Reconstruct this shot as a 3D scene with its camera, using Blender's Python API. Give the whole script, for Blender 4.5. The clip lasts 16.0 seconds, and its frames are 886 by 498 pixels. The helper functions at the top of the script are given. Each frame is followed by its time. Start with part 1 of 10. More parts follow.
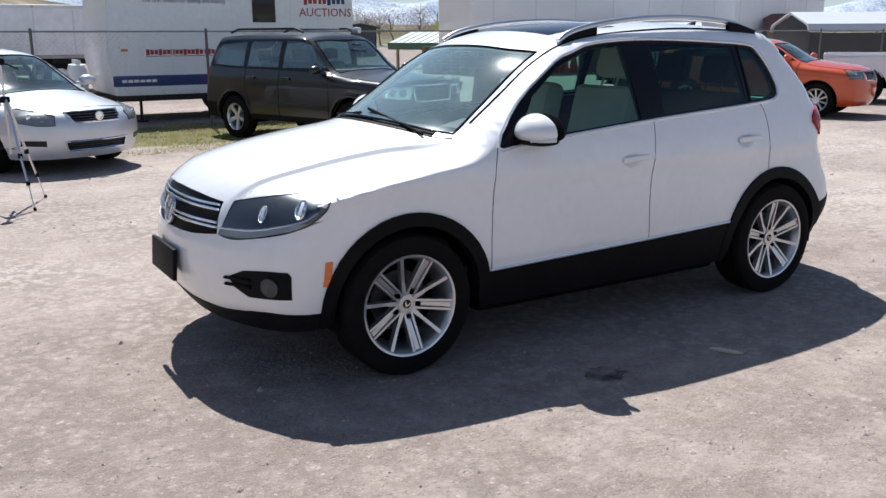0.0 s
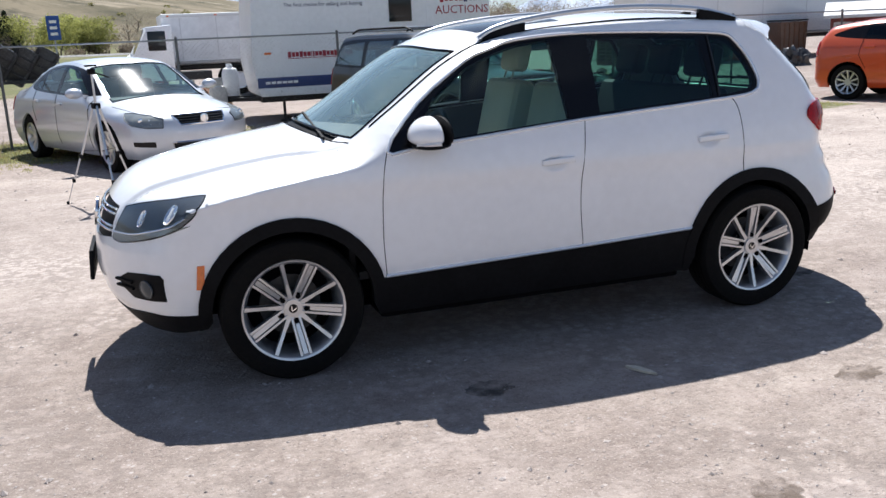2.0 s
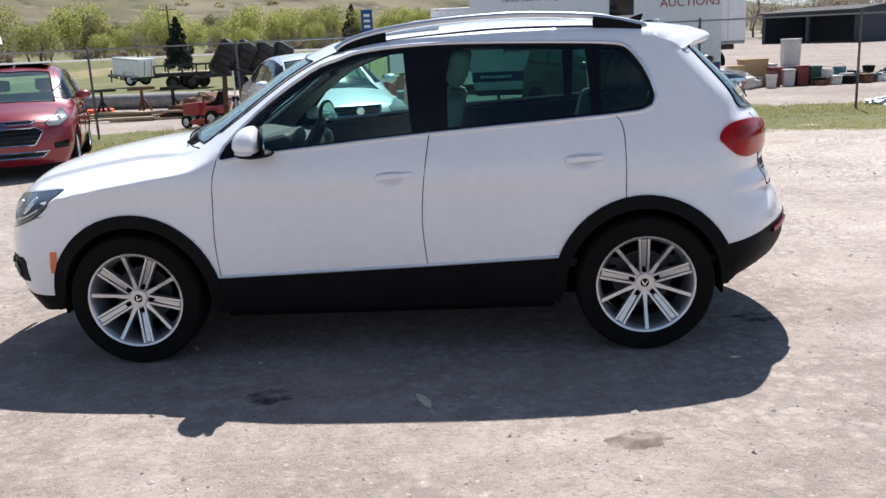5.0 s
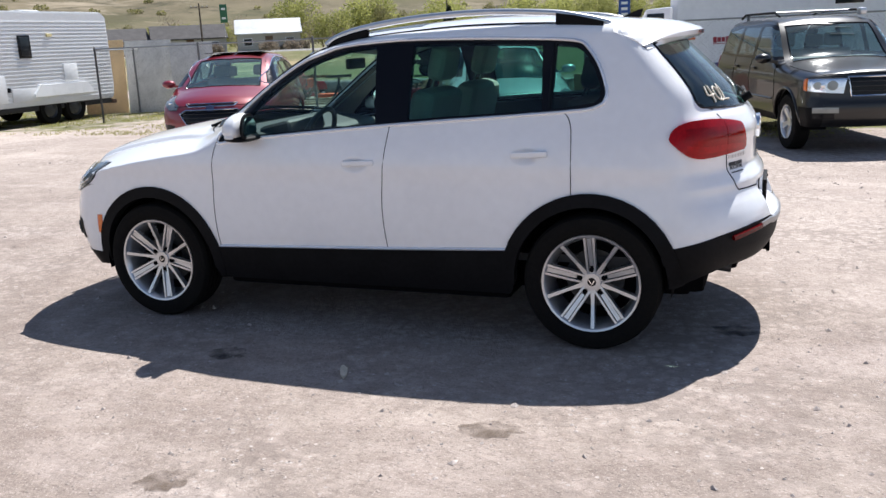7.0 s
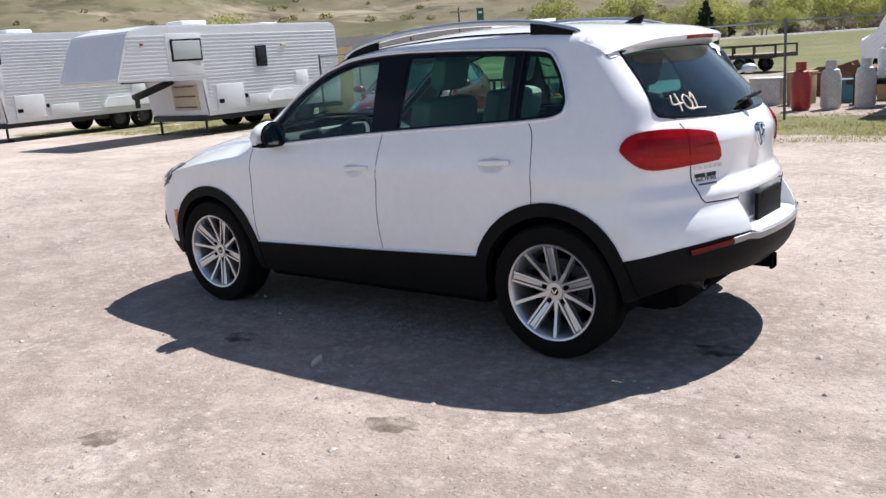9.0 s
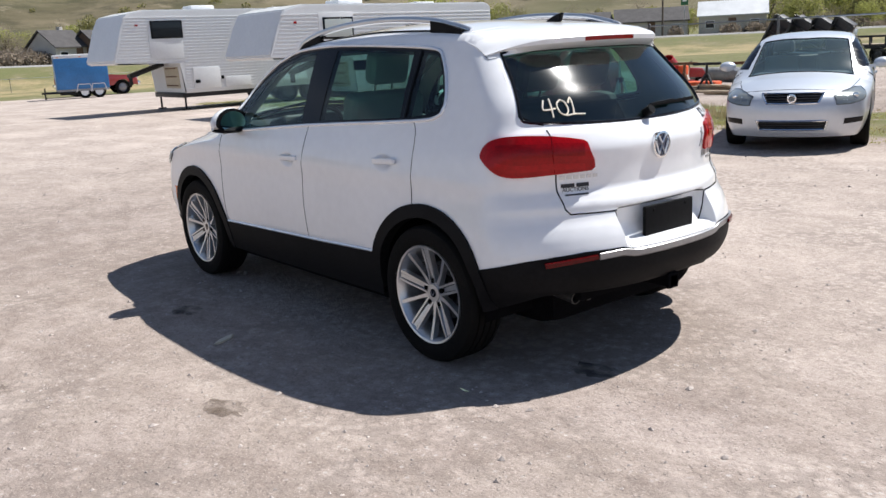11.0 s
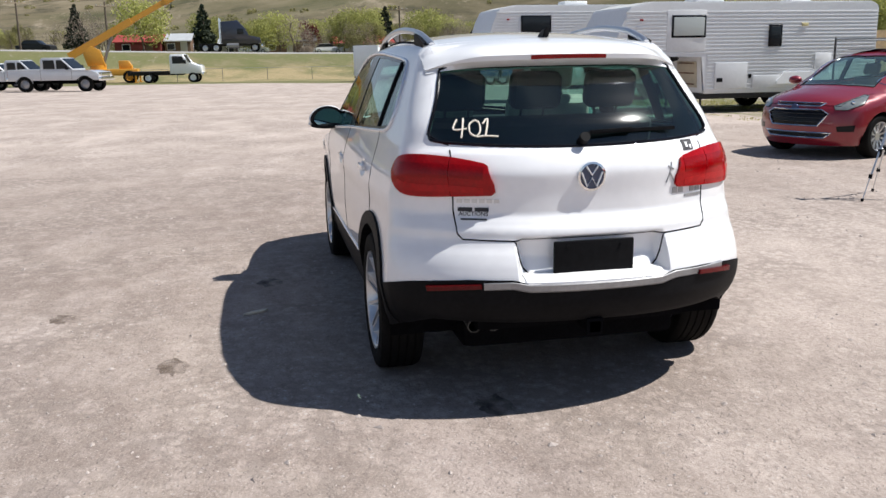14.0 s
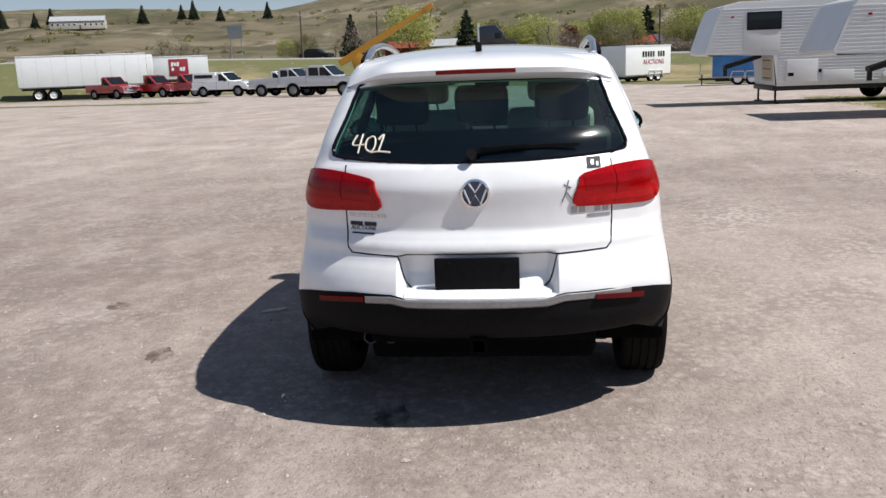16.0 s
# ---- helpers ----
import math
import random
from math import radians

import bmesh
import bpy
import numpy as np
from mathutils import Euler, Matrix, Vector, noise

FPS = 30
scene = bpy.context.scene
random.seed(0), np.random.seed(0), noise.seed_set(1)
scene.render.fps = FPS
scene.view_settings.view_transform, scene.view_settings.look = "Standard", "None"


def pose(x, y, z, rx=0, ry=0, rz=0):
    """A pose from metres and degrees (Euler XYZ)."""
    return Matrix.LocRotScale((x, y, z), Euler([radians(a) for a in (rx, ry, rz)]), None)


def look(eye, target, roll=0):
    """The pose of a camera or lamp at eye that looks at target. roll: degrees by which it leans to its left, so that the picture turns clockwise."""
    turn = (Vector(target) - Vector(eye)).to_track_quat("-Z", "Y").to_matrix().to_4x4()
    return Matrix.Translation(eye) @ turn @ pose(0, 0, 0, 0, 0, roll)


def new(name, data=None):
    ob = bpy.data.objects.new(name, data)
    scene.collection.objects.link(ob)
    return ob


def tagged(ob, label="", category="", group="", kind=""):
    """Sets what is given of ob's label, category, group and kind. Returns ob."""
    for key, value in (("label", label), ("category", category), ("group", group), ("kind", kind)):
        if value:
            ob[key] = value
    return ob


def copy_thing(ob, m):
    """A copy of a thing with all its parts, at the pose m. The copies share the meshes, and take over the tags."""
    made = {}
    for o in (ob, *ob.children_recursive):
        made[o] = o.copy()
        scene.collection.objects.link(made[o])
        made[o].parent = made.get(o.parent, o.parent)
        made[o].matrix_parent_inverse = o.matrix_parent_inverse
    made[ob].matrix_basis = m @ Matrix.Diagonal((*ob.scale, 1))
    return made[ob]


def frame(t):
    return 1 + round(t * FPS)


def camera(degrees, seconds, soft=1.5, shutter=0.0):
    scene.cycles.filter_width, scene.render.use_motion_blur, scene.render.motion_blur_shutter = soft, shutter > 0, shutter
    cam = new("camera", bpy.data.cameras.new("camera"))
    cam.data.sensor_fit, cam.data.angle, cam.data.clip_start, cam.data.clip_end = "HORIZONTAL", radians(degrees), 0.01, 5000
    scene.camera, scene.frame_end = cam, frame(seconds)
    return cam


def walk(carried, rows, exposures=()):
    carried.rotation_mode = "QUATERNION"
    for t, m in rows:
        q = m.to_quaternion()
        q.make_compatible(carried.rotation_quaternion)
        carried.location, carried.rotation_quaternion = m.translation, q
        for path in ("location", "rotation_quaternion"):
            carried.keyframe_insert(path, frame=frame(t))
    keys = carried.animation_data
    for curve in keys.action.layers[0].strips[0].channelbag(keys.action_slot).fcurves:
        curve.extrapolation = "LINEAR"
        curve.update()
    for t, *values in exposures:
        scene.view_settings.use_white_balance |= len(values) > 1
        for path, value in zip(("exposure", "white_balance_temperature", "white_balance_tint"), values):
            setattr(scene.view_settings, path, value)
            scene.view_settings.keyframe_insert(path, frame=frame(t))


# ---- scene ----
import mathutils

cam = camera(53.5, 16.0)
PATH = [
    (0, (-3.254, -4.328, 1.581), (-2.234, -2.673, 1.111), -0.3),
    (0.5, (-2.927, -4.493, 1.574), (-2.008, -2.775, 1.124), -1.2),
    (1, (-2.589, -4.691, 1.586), (-1.793, -2.918, 1.115), -1.7),
    (1.5, (-2.208, -4.807, 1.574), (-1.481, -3.008, 1.087), -1.2),
    (2, (-1.85, -4.882, 1.588), (-1.251, -3.034, 1.113), -2.6),
    (2.5, (-1.459, -5.029, 1.597), (-1.0, -3.145, 1.107), -2.0),
    (3, (-1.04, -5.042, 1.585), (-0.671, -3.136, 1.105), -2.1),
    (3.5, (-0.613, -5.065, 1.597), (-0.342, -3.136, 1.14), -2.7),
    (4, (-0.223, -5.158, 1.596), (-0.104, -3.215, 1.139), -1.9),
    (4.5, (0.156, -5.162, 1.568), (0.197, -3.215, 1.113), -2.2),
    (5, (0.535, -5.135, 1.582), (0.426, -3.193, 1.118), -2.7),
    (5.2, (0.703, -5.141, 1.578), (0.526, -3.206, 1.107), -2.9),
    (7.3, (2.344, -4.999, 1.543), (1.581, -3.207, 1.086), -2.7),
    (7.5, (2.477, -4.967, 1.506), (1.675, -3.193, 1.051), -2.8),
    (8, (2.806, -4.827, 1.509), (1.877, -3.119, 1.039), -2.9),
    (8.2, (2.939, -4.774, 1.523), (1.955, -3.093, 1.071), -3.5),
    (10.3, (4.301, -3.872, 1.542), (2.86, -2.569, 1.067), -3.1),
    (10.5, (4.397, -3.76, 1.539), (2.94, -2.474, 1.07), -3.3),
    (11, (4.606, -3.417, 1.545), (3.089, -2.195, 1.091), -2.8),
    (11.5, (4.879, -3.108, 1.526), (3.269, -2.002, 1.095), -2.8),
    (12, (5.106, -2.831, 1.543), (3.404, -1.898, 1.061), -2.7),
    (12.5, (5.239, -2.479, 1.543), (3.488, -1.66, 1.031), -2.2),
    (13, (5.385, -2.137, 1.537), (3.559, -1.465, 1.073), -1.7),
    (13.5, (5.539, -1.777, 1.572), (3.666, -1.24, 1.119), -1.2),
    (14, (5.58, -1.394, 1.569), (3.67, -0.996, 1.13), -0.9),
    (14.5, (5.642, -1.008, 1.569), (3.704, -0.755, 1.145), -1.4),
    (15, (5.742, -0.612, 1.594), (3.798, -0.522, 1.133), -1.1),
    (15.5, (5.729, -0.207, 1.586), (3.782, -0.262, 1.132), -1.4),
    (16, (5.723, 0.21, 1.595), (3.777, 0.022, 1.174), -2.2),
]
walk(cam, [(t, look(eye, target, roll)) for t, eye, target, roll in PATH], [(0, 0.42, 6020, 10), (0.6, 0.56, 6025, 10), (2.5, 0.64, 6050, 10), (8, 0.70, 6150, 11), (11.5, 0.46, 6240, 10), (12.5, 0.36, 6252, 10), (14.5, 0.35, 6265, 10), (16, 0.11, 6270, 10)])

# ---- light ----
world = bpy.data.worlds.new("sky")
scene.world = world
world.use_nodes = True
wn = world.node_tree
sky = wn.nodes.new("ShaderNodeTexSky")
sky.sky_type, sky.sun_disc = "NISHITA", False
TO_SUN = Vector((0.13, 0.645, 1.0)).normalized()
sky.sun_elevation = math.asin(TO_SUN.z)
sky.sun_rotation = math.atan2(TO_SUN.x, TO_SUN.y)
sky.altitude, sky.air_density, sky.dust_density, sky.ozone_density = 1400, 1.0, 0.45, 2.0
# thin white cloud drawn over the sky dome
coord = wn.nodes.new("ShaderNodeTexCoord")
stretch = wn.nodes.new("ShaderNodeMapping")
stretch.inputs["Scale"].default_value = (1.5, 1.5, 5.0)
cloud = wn.nodes.new("ShaderNodeTexNoise")
cloud.inputs["Scale"].default_value, cloud.inputs["Detail"].default_value = 1.6, 7.0
band = wn.nodes.new("ShaderNodeMapRange")
band.inputs["From Min"].default_value, band.inputs["From Max"].default_value = 0.52, 0.80
mixer = wn.nodes.new("ShaderNodeMix")
mixer.data_type = "RGBA"
mixer.inputs["B"].default_value = (6.2, 6.9, 7.9, 1)
wn.links.new(coord.outputs["Generated"], stretch.inputs["Vector"])
wn.links.new(stretch.outputs["Vector"], cloud.inputs["Vector"])
wn.links.new(cloud.outputs["Fac"], band.inputs["Value"])
sep, low_sky, veil = wn.nodes.new("ShaderNodeSeparateXYZ"), wn.nodes.new("ShaderNodeMapRange"), wn.nodes.new("ShaderNodeMath")
low_sky.interpolation_type = "SMOOTHSTEP"
low_sky.inputs["From Min"].default_value, low_sky.inputs["From Max"].default_value = 0.0, 0.55
low_sky.inputs["To Min"].default_value, low_sky.inputs["To Max"].default_value = 0.50, 0.0
veil.operation, veil.use_clamp = "ADD", True
wn.links.new(coord.outputs["Generated"], sep.inputs[0])
wn.links.new(sep.outputs["Z"], low_sky.inputs["Value"])
wn.links.new(low_sky.outputs["Result"], veil.inputs[0])
wn.links.new(band.outputs["Result"], veil.inputs[1])
wn.links.new(veil.outputs[0], mixer.inputs["Factor"])
wn.links.new(sky.outputs["Color"], mixer.inputs["A"])
wn.links.new(mixer.outputs["Result"], wn.nodes["Background"].inputs["Color"])
wn.nodes["Background"].inputs["Strength"].default_value = 0.066
sun = new("sun", bpy.data.lights.new("sun", "SUN"))
sun.data.energy, sun.data.angle, sun.data.color = 5.0, radians(0.53), (1.0, 0.955, 0.88)
sun.matrix_world = look(TO_SUN * 100, (0, 0, 0))


# ---- materials ----
def mat(name, color, rough=0.5, metal=0.0, vary=0.0, scale=8.0, bump=0.0, bump_scale=60.0, coat=0.0, dark=None, spec=0.5, each=0.0):
    """Principled surface with two scales of noise in its colour, fine relief and an optional lacquer coat."""
    m = bpy.data.materials.new(name)
    m.use_nodes = True
    n, l = m.node_tree.nodes, m.node_tree.links
    p = n["Principled BSDF"]
    p.inputs["Base Color"].default_value = (*color, 1)
    p.inputs["Roughness"].default_value, p.inputs["Metallic"].default_value = rough, metal
    p.inputs["Coat Weight"].default_value, p.inputs["Coat Roughness"].default_value = coat, 0.04
    p.inputs["Specular IOR Level"].default_value = spec
    tc = n.new("ShaderNodeTexCoord")
    if vary or dark:
        a, b = n.new("ShaderNodeTexNoise"), n.new("ShaderNodeTexNoise")
        a.inputs["Scale"].default_value, a.inputs["Detail"].default_value = scale, 6
        b.inputs["Scale"].default_value, b.inputs["Detail"].default_value = scale * 9, 3
        both = n.new("ShaderNodeMath")
        both.operation = "ADD"
        l.new(tc.outputs["Object"], a.inputs["Vector"]), l.new(tc.outputs["Object"], b.inputs["Vector"])
        l.new(a.outputs["Fac"], both.inputs[0]), l.new(b.outputs["Fac"], both.inputs[1])
        r = n.new("ShaderNodeMapRange")
        r.inputs["From Min"].default_value, r.inputs["From Max"].default_value = 0.75, 1.25
        l.new(both.outputs[0], r.inputs["Value"])
        mx = n.new("ShaderNodeMix")
        mx.data_type = "RGBA"
        lo = dark or [c * (1 - vary) for c in color]
        hi = color if dark else [min(1, c * (1 + vary)) for c in color]
        mx.inputs["A"].default_value, mx.inputs["B"].default_value = (*lo, 1), (*hi, 1)
        l.new(r.outputs["Result"], mx.inputs["Factor"])
        out = mx.outputs["Result"]
        if each:
            info, hsv = n.new("ShaderNodeObjectInfo"), n.new("ShaderNodeHueSaturation")
            sp = n.new("ShaderNodeMapRange")
            sp.inputs["To Min"].default_value, sp.inputs["To Max"].default_value = 1 - each, 1 + each
            l.new(info.outputs["Random"], sp.inputs["Value"]), l.new(sp.outputs["Result"], hsv.inputs["Value"])
            l.new(out, hsv.inputs["Color"])
            out = hsv.outputs["Color"]
        l.new(out, p.inputs["Base Color"])
    if bump:
        t, bp = n.new("ShaderNodeTexNoise"), n.new("ShaderNodeBump")
        t.inputs["Scale"].default_value, t.inputs["Detail"].default_value = bump_scale, 4
        bp.inputs["Strength"].default_value, bp.inputs["Distance"].default_value = bump, 0.02
        l.new(tc.outputs["Object"], t.inputs["Vector"]), l.new(t.outputs["Fac"], bp.inputs["Height"]), l.new(bp.outputs["Normal"], p.inputs["Normal"])
    return m


def glass(name, tint, clear, rough=0.0, ior=1.55, dust=0.0, haze=0.0):
    """Thin pane: straight-through tinted transparency under a mirror-like skin."""
    m = bpy.data.materials.new(name)
    m.use_nodes = True
    n, l = m.node_tree.nodes, m.node_tree.links
    n.remove(n["Principled BSDF"])
    through_it, gloss, mix, lay = n.new("ShaderNodeBsdfTransparent"), n.new("ShaderNodeBsdfGlossy"), n.new("ShaderNodeMixShader"), n.new("ShaderNodeLayerWeight")
    through_it.inputs["Color"].default_value = (*[c * clear for c in tint], 1)
    gloss.inputs["Roughness"].default_value = rough
    gloss.inputs["Color"].default_value = (0.95, 1.0, 1.0, 1)
    lay.inputs["Blend"].default_value = 0.5
    steep, fres = n.new("ShaderNodeMath"), n.new("ShaderNodeMapRange")
    steep.operation, steep.inputs[1].default_value = "POWER", 5.0
    fres.inputs["To Min"].default_value = ((ior - 1) / (ior + 1)) ** 2
    l.new(lay.outputs["Facing"], steep.inputs[0]), l.new(steep.outputs[0], fres.inputs["Value"])
    l.new(fres.outputs["Result"], mix.inputs[0]), l.new(through_it.outputs[0], mix.inputs[1]), l.new(gloss.outputs[0], mix.inputs[2])
    if haze:
        blur, both = n.new("ShaderNodeBsdfGlossy"), n.new("ShaderNodeMixShader")
        blur.inputs["Roughness"].default_value, both.inputs[0].default_value = 0.15, haze
        l.new(gloss.outputs[0], both.inputs[1]), l.new(blur.outputs[0], both.inputs[2]), l.new(both.outputs[0], mix.inputs[2])
    last = mix
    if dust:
        # Diffuse film, coloured pale blue to stand in for sky reflected in the pane.
        sky_film, over = n.new("ShaderNodeBsdfDiffuse"), n.new("ShaderNodeMixShader")
        sky_film.inputs["Color"].default_value = (0.50, 0.72, 0.78, 1)
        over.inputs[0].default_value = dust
        l.new(mix.outputs[0], over.inputs[1]), l.new(sky_film.outputs[0], over.inputs[2])
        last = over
    l.new(last.outputs[0], n["Material Output"].inputs["Surface"])
    return m


def paint(name, color, flake=0.0):
    return mat(name, color, 0.38, flake, vary=0.025, scale=2.0, coat=1.0)


WHITE = paint("white_paint", (0.875, 0.875, 0.885))
BLACKPLASTIC = mat("black_plastic", (0.007, 0.007, 0.008), 0.55, vary=0.25, scale=5, bump=0.06, bump_scale=400, spec=0.09)
RUBBER = mat("tyre_rubber", (0.008, 0.008, 0.008), 0.75, vary=0.3, scale=6, dark=(0.012, 0.011, 0.010), spec=0.06, bump=0.15, bump_scale=90)
ALLOY = mat("alloy_silver", (0.62, 0.63, 0.65), 0.30, 0.85, vary=0.06, scale=12)
CHROME = mat("chrome", (0.82, 0.83, 0.85), 0.10, 1.0)
SATIN = mat("satin_metal", (0.60, 0.61, 0.63), 0.28, 0.9, vary=0.04)
STEEL = mat("dull_steel", (0.30, 0.30, 0.31), 0.45, 0.8, vary=0.2)
DARKSTEEL = mat("dark_steel", (0.06, 0.06, 0.06), 0.5, 0.7, vary=0.3)
DARK = mat("dark_void", (0.005, 0.005, 0.006), 0.9, vary=0.3, spec=0.03)
GLOSSBLACK = mat("gloss_black", (0.006, 0.006, 0.008), 0.14, spec=0.22)
HOUSING = mat("lamp_housing", (0.055, 0.065, 0.075), 0.28, 0.35, vary=0.15)
LAMPBOWL = mat("lamp_bowl", (0.80, 0.80, 0.80), 0.35, 0.4, vary=0.05)
MIRRORGLASS = mat("mirror_glass", (0.42, 0.66, 0.66), 0.03, 1.0)
REDLENS = mat("red_lens", (0.34, 0.002, 0.004), 0.10, vary=0.2, scale=9, spec=0.28)
REDGLOW = mat("bright_red_lens", (0.41, 0.004, 0.006), 0.10, vary=0.2, scale=40, spec=0.28)
REDDARK = mat("dark_red_lens", (0.26, 0.0012, 0.0025), 0.10, vary=0.2, scale=14, spec=0.28)
LAMPCHROME = mat("lamp_chrome", (0.86, 0.88, 0.90), 0.16, 0.9, vary=0.05, scale=30)
LAMPGREY = mat("lamp_grey", (0.27, 0.285, 0.27), 0.22, 0.35, vary=0.12, scale=12)
BRIGHTTRIM = mat("bright_trim", (0.84, 0.85, 0.88), 0.24, 0.55, vary=0.04)
DULLRED = mat("dull_red_reflector", (0.10, 0.002, 0.003), 0.15, spec=0.25, vary=0.2, scale=30)
AMBER = mat("amber_lens", (0.75, 0.17, 0.02), 0.2, coat=0.8, vary=0.1)
CREAM = mat("cream_leather", (0.62, 0.58, 0.50), 0.55, vary=0.08, scale=6, bump=0.2, bump_scale=120)
TRIM = mat("dark_trim", (0.035, 0.035, 0.037), 0.6, vary=0.15)
GREYTRIM = mat("grey_cloth", (0.22, 0.21, 0.20), 0.8, vary=0.1)
CLEARGLASS = glass("clear_glass", (0.70, 0.94, 0.87), 0.94, 0.0, 1.50)
# Film weight 0.17 paints the windscreen's bright sky sheen.
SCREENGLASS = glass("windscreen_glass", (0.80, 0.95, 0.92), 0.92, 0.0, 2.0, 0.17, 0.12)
TINTGLASS = glass("tinted_glass", (0.44, 0.80, 0.71), 0.62, 0.0, 1.50)
REARGLASS = glass("rear_screen_glass", (0.46, 0.80, 0.70), 0.66, 0.0, 1.68, 0.005, 0.16)
BLUETINT = glass("sky_tinted_glass", (0.60, 0.80, 0.85), 0.55, 0.0, 2.1, 0.06, 0.1)
PLAINSCREEN = glass("plain_screen_glass", (0.72, 0.92, 0.88), 0.85, 0.0, 1.75, 0.05, 0.2)
LENSGLASS = glass("lamp_glass", (0.97, 0.98, 1.0), 0.97)


# ---- shared builders ----
def finish(name, me, material, parent=None, label=""):
    ob = new(name, me)
    me.materials.append(material)
    if parent is not None:
        ob.parent = parent
    if label:
        ob["label"] = label
    return ob


def part(name, bm, material, parent=None, label="", smooth=True):
    """Links a bmesh as one mesh object under a thing or under a part."""
    me = bpy.data.meshes.new(name)
    bmesh.ops.recalc_face_normals(bm, faces=bm.faces[:])
    bm.to_mesh(me)
    bm.free()
    if smooth:
        me.shade_smooth()
        me.set_sharp_from_angle(angle=radians(32))
    return finish(name, me, material, parent, label)


def empty(name, m, label="", category="", group="", kind=""):
    ob = new(name)
    ob.empty_display_size = 0.2
    ob.matrix_world = m
    return tagged(ob, label, category, group, kind)


def box(bm, size, at, bevel=0.0, rot=(0, 0, 0), seg=2):
    """A box, bevelled, added to bm; size and centre in metres."""
    out = bmesh.ops.create_cube(bm, size=1, matrix=pose(*at, *rot) @ Matrix.Diagonal((*size, 1)))
    if bevel:
        vs = set(out["verts"])
        es = [e for e in bm.edges if e.verts[0] in vs and e.verts[1] in vs]
        bmesh.ops.bevel(bm, geom=es, offset=min(bevel, 0.49 * min(size)), segments=seg, affect="EDGES", profile=0.6)
    return bm


def cyl(bm, r, depth, at, rot=(0, 0, 0), seg=20, r2=None):
    bmesh.ops.create_cone(bm, cap_ends=True, segments=seg, radius1=r, radius2=r if r2 is None else r2, depth=depth, matrix=pose(*at, *rot))
    return bm


def rod(bm, a, b, r, seg=8, r2=None):
    """A round bar from a to b."""
    a, b = Vector(a), Vector(b)
    m = Matrix.Translation((a + b) / 2) @ (b - a).to_track_quat("Z", "Y").to_matrix().to_4x4()
    bmesh.ops.create_cone(bm, cap_ends=True, segments=seg, radius1=r, radius2=r if r2 is None else r2, depth=(b - a).length, matrix=m)
    return bm


def bar(bm, a, b, w, h, bevel=0.0):
    """A square bar from a to b, w wide and h high."""
    a, b = Vector(a), Vector(b)
    m = Matrix.Translation((a + b) / 2) @ (b - a).to_track_quat("Y", "Z").to_matrix().to_4x4() @ Matrix.Diagonal((w, (b - a).length, h, 1))
    out = bmesh.ops.create_cube(bm, size=1, matrix=m)
    if bevel:
        vs = set(out["verts"])
        bmesh.ops.bevel(bm, geom=[e for e in bm.edges if e.verts[0] in vs and e.verts[1] in vs], offset=bevel, segments=2, affect="EDGES")
    return bm


def lathe(bm, profile, seg=48, m=Matrix.Identity(4)):
    """Turns (radius, height) pairs about the local z axis."""
    rings = [[bm.verts.new(m @ Vector((r * math.cos(a), r * math.sin(a), h))) for a in (2 * math.pi * k / seg for k in range(seg))] for r, h in profile]
    for p, q in zip(rings, rings[1:]):
        for k in range(seg):
            bm.faces.new((p[k], p[(k + 1) % seg], q[(k + 1) % seg], q[k]))
    return bm


def tube(name, pts, r, material, parent=None, label="", closed=False, res=2):
    """A round tube along points, as a mesh."""
    bm = bmesh.new()
    P = [Vector(p) for p in pts]
    n, seg = len(P), 4 + 2 * res
    rings = []
    for i, p in enumerate(P):
        d = (P[(i + 1) % n] if closed or i < n - 1 else p) - (P[i - 1] if closed or i > 0 else p)
        q = d.normalized()
        s = q.cross(Vector((0, 0, 1)))
        if s.length < 0.15:
            s = q.cross(Vector((1, 0, 0)))
        s.normalize()
        u = s.cross(q)
        rings.append([bm.verts.new(p + r * (math.cos(a) * s + math.sin(a) * u)) for a in (2 * math.pi * k / seg for k in range(seg))])
    for a, b in zip(rings, rings[1:] + (rings[:1] if closed else [])):
        for k in range(seg):
            bm.faces.new((a[k], a[(k + 1) % seg], b[(k + 1) % seg], b[k]))
    if not closed:
        bm.faces.new(rings[0]), bm.faces.new(rings[-1])
    return part(name, bm, material, parent, label)


def prism(bm, outline, thick, m=Matrix.Identity(4)):
    """A flat outline (x, y pairs) given thickness along local z, centred."""
    lo = [bm.verts.new(m @ Vector((x, y, -thick / 2))) for x, y in outline]
    hi = [bm.verts.new(m @ Vector((x, y, thick / 2))) for x, y in outline]
    bm.faces.new(lo[::-1]), bm.faces.new(hi)
    for k in range(len(lo)):
        j = (k + 1) % len(lo)
        bm.faces.new((lo[k], lo[j], hi[j], hi[k]))
    return bm


def text(name, words, size, m, material, parent=None, label="", depth=0.002, align="CENTER"):
    cu = bpy.data.curves.new(name, "FONT")
    cu.body, cu.size, cu.extrude, cu.align_x, cu.align_y = words, size, depth, align, "CENTER"
    cu.resolution_u = 2
    tmp = bpy.data.objects.new(name, cu)
    scene.collection.objects.link(tmp)
    me = bpy.data.meshes.new_from_object(tmp.evaluated_get(bpy.context.evaluated_depsgraph_get()))
    bpy.data.objects.remove(tmp)
    me.materials.clear()
    ob = finish(name, me, material, parent, label)
    ob.matrix_local = m
    return ob


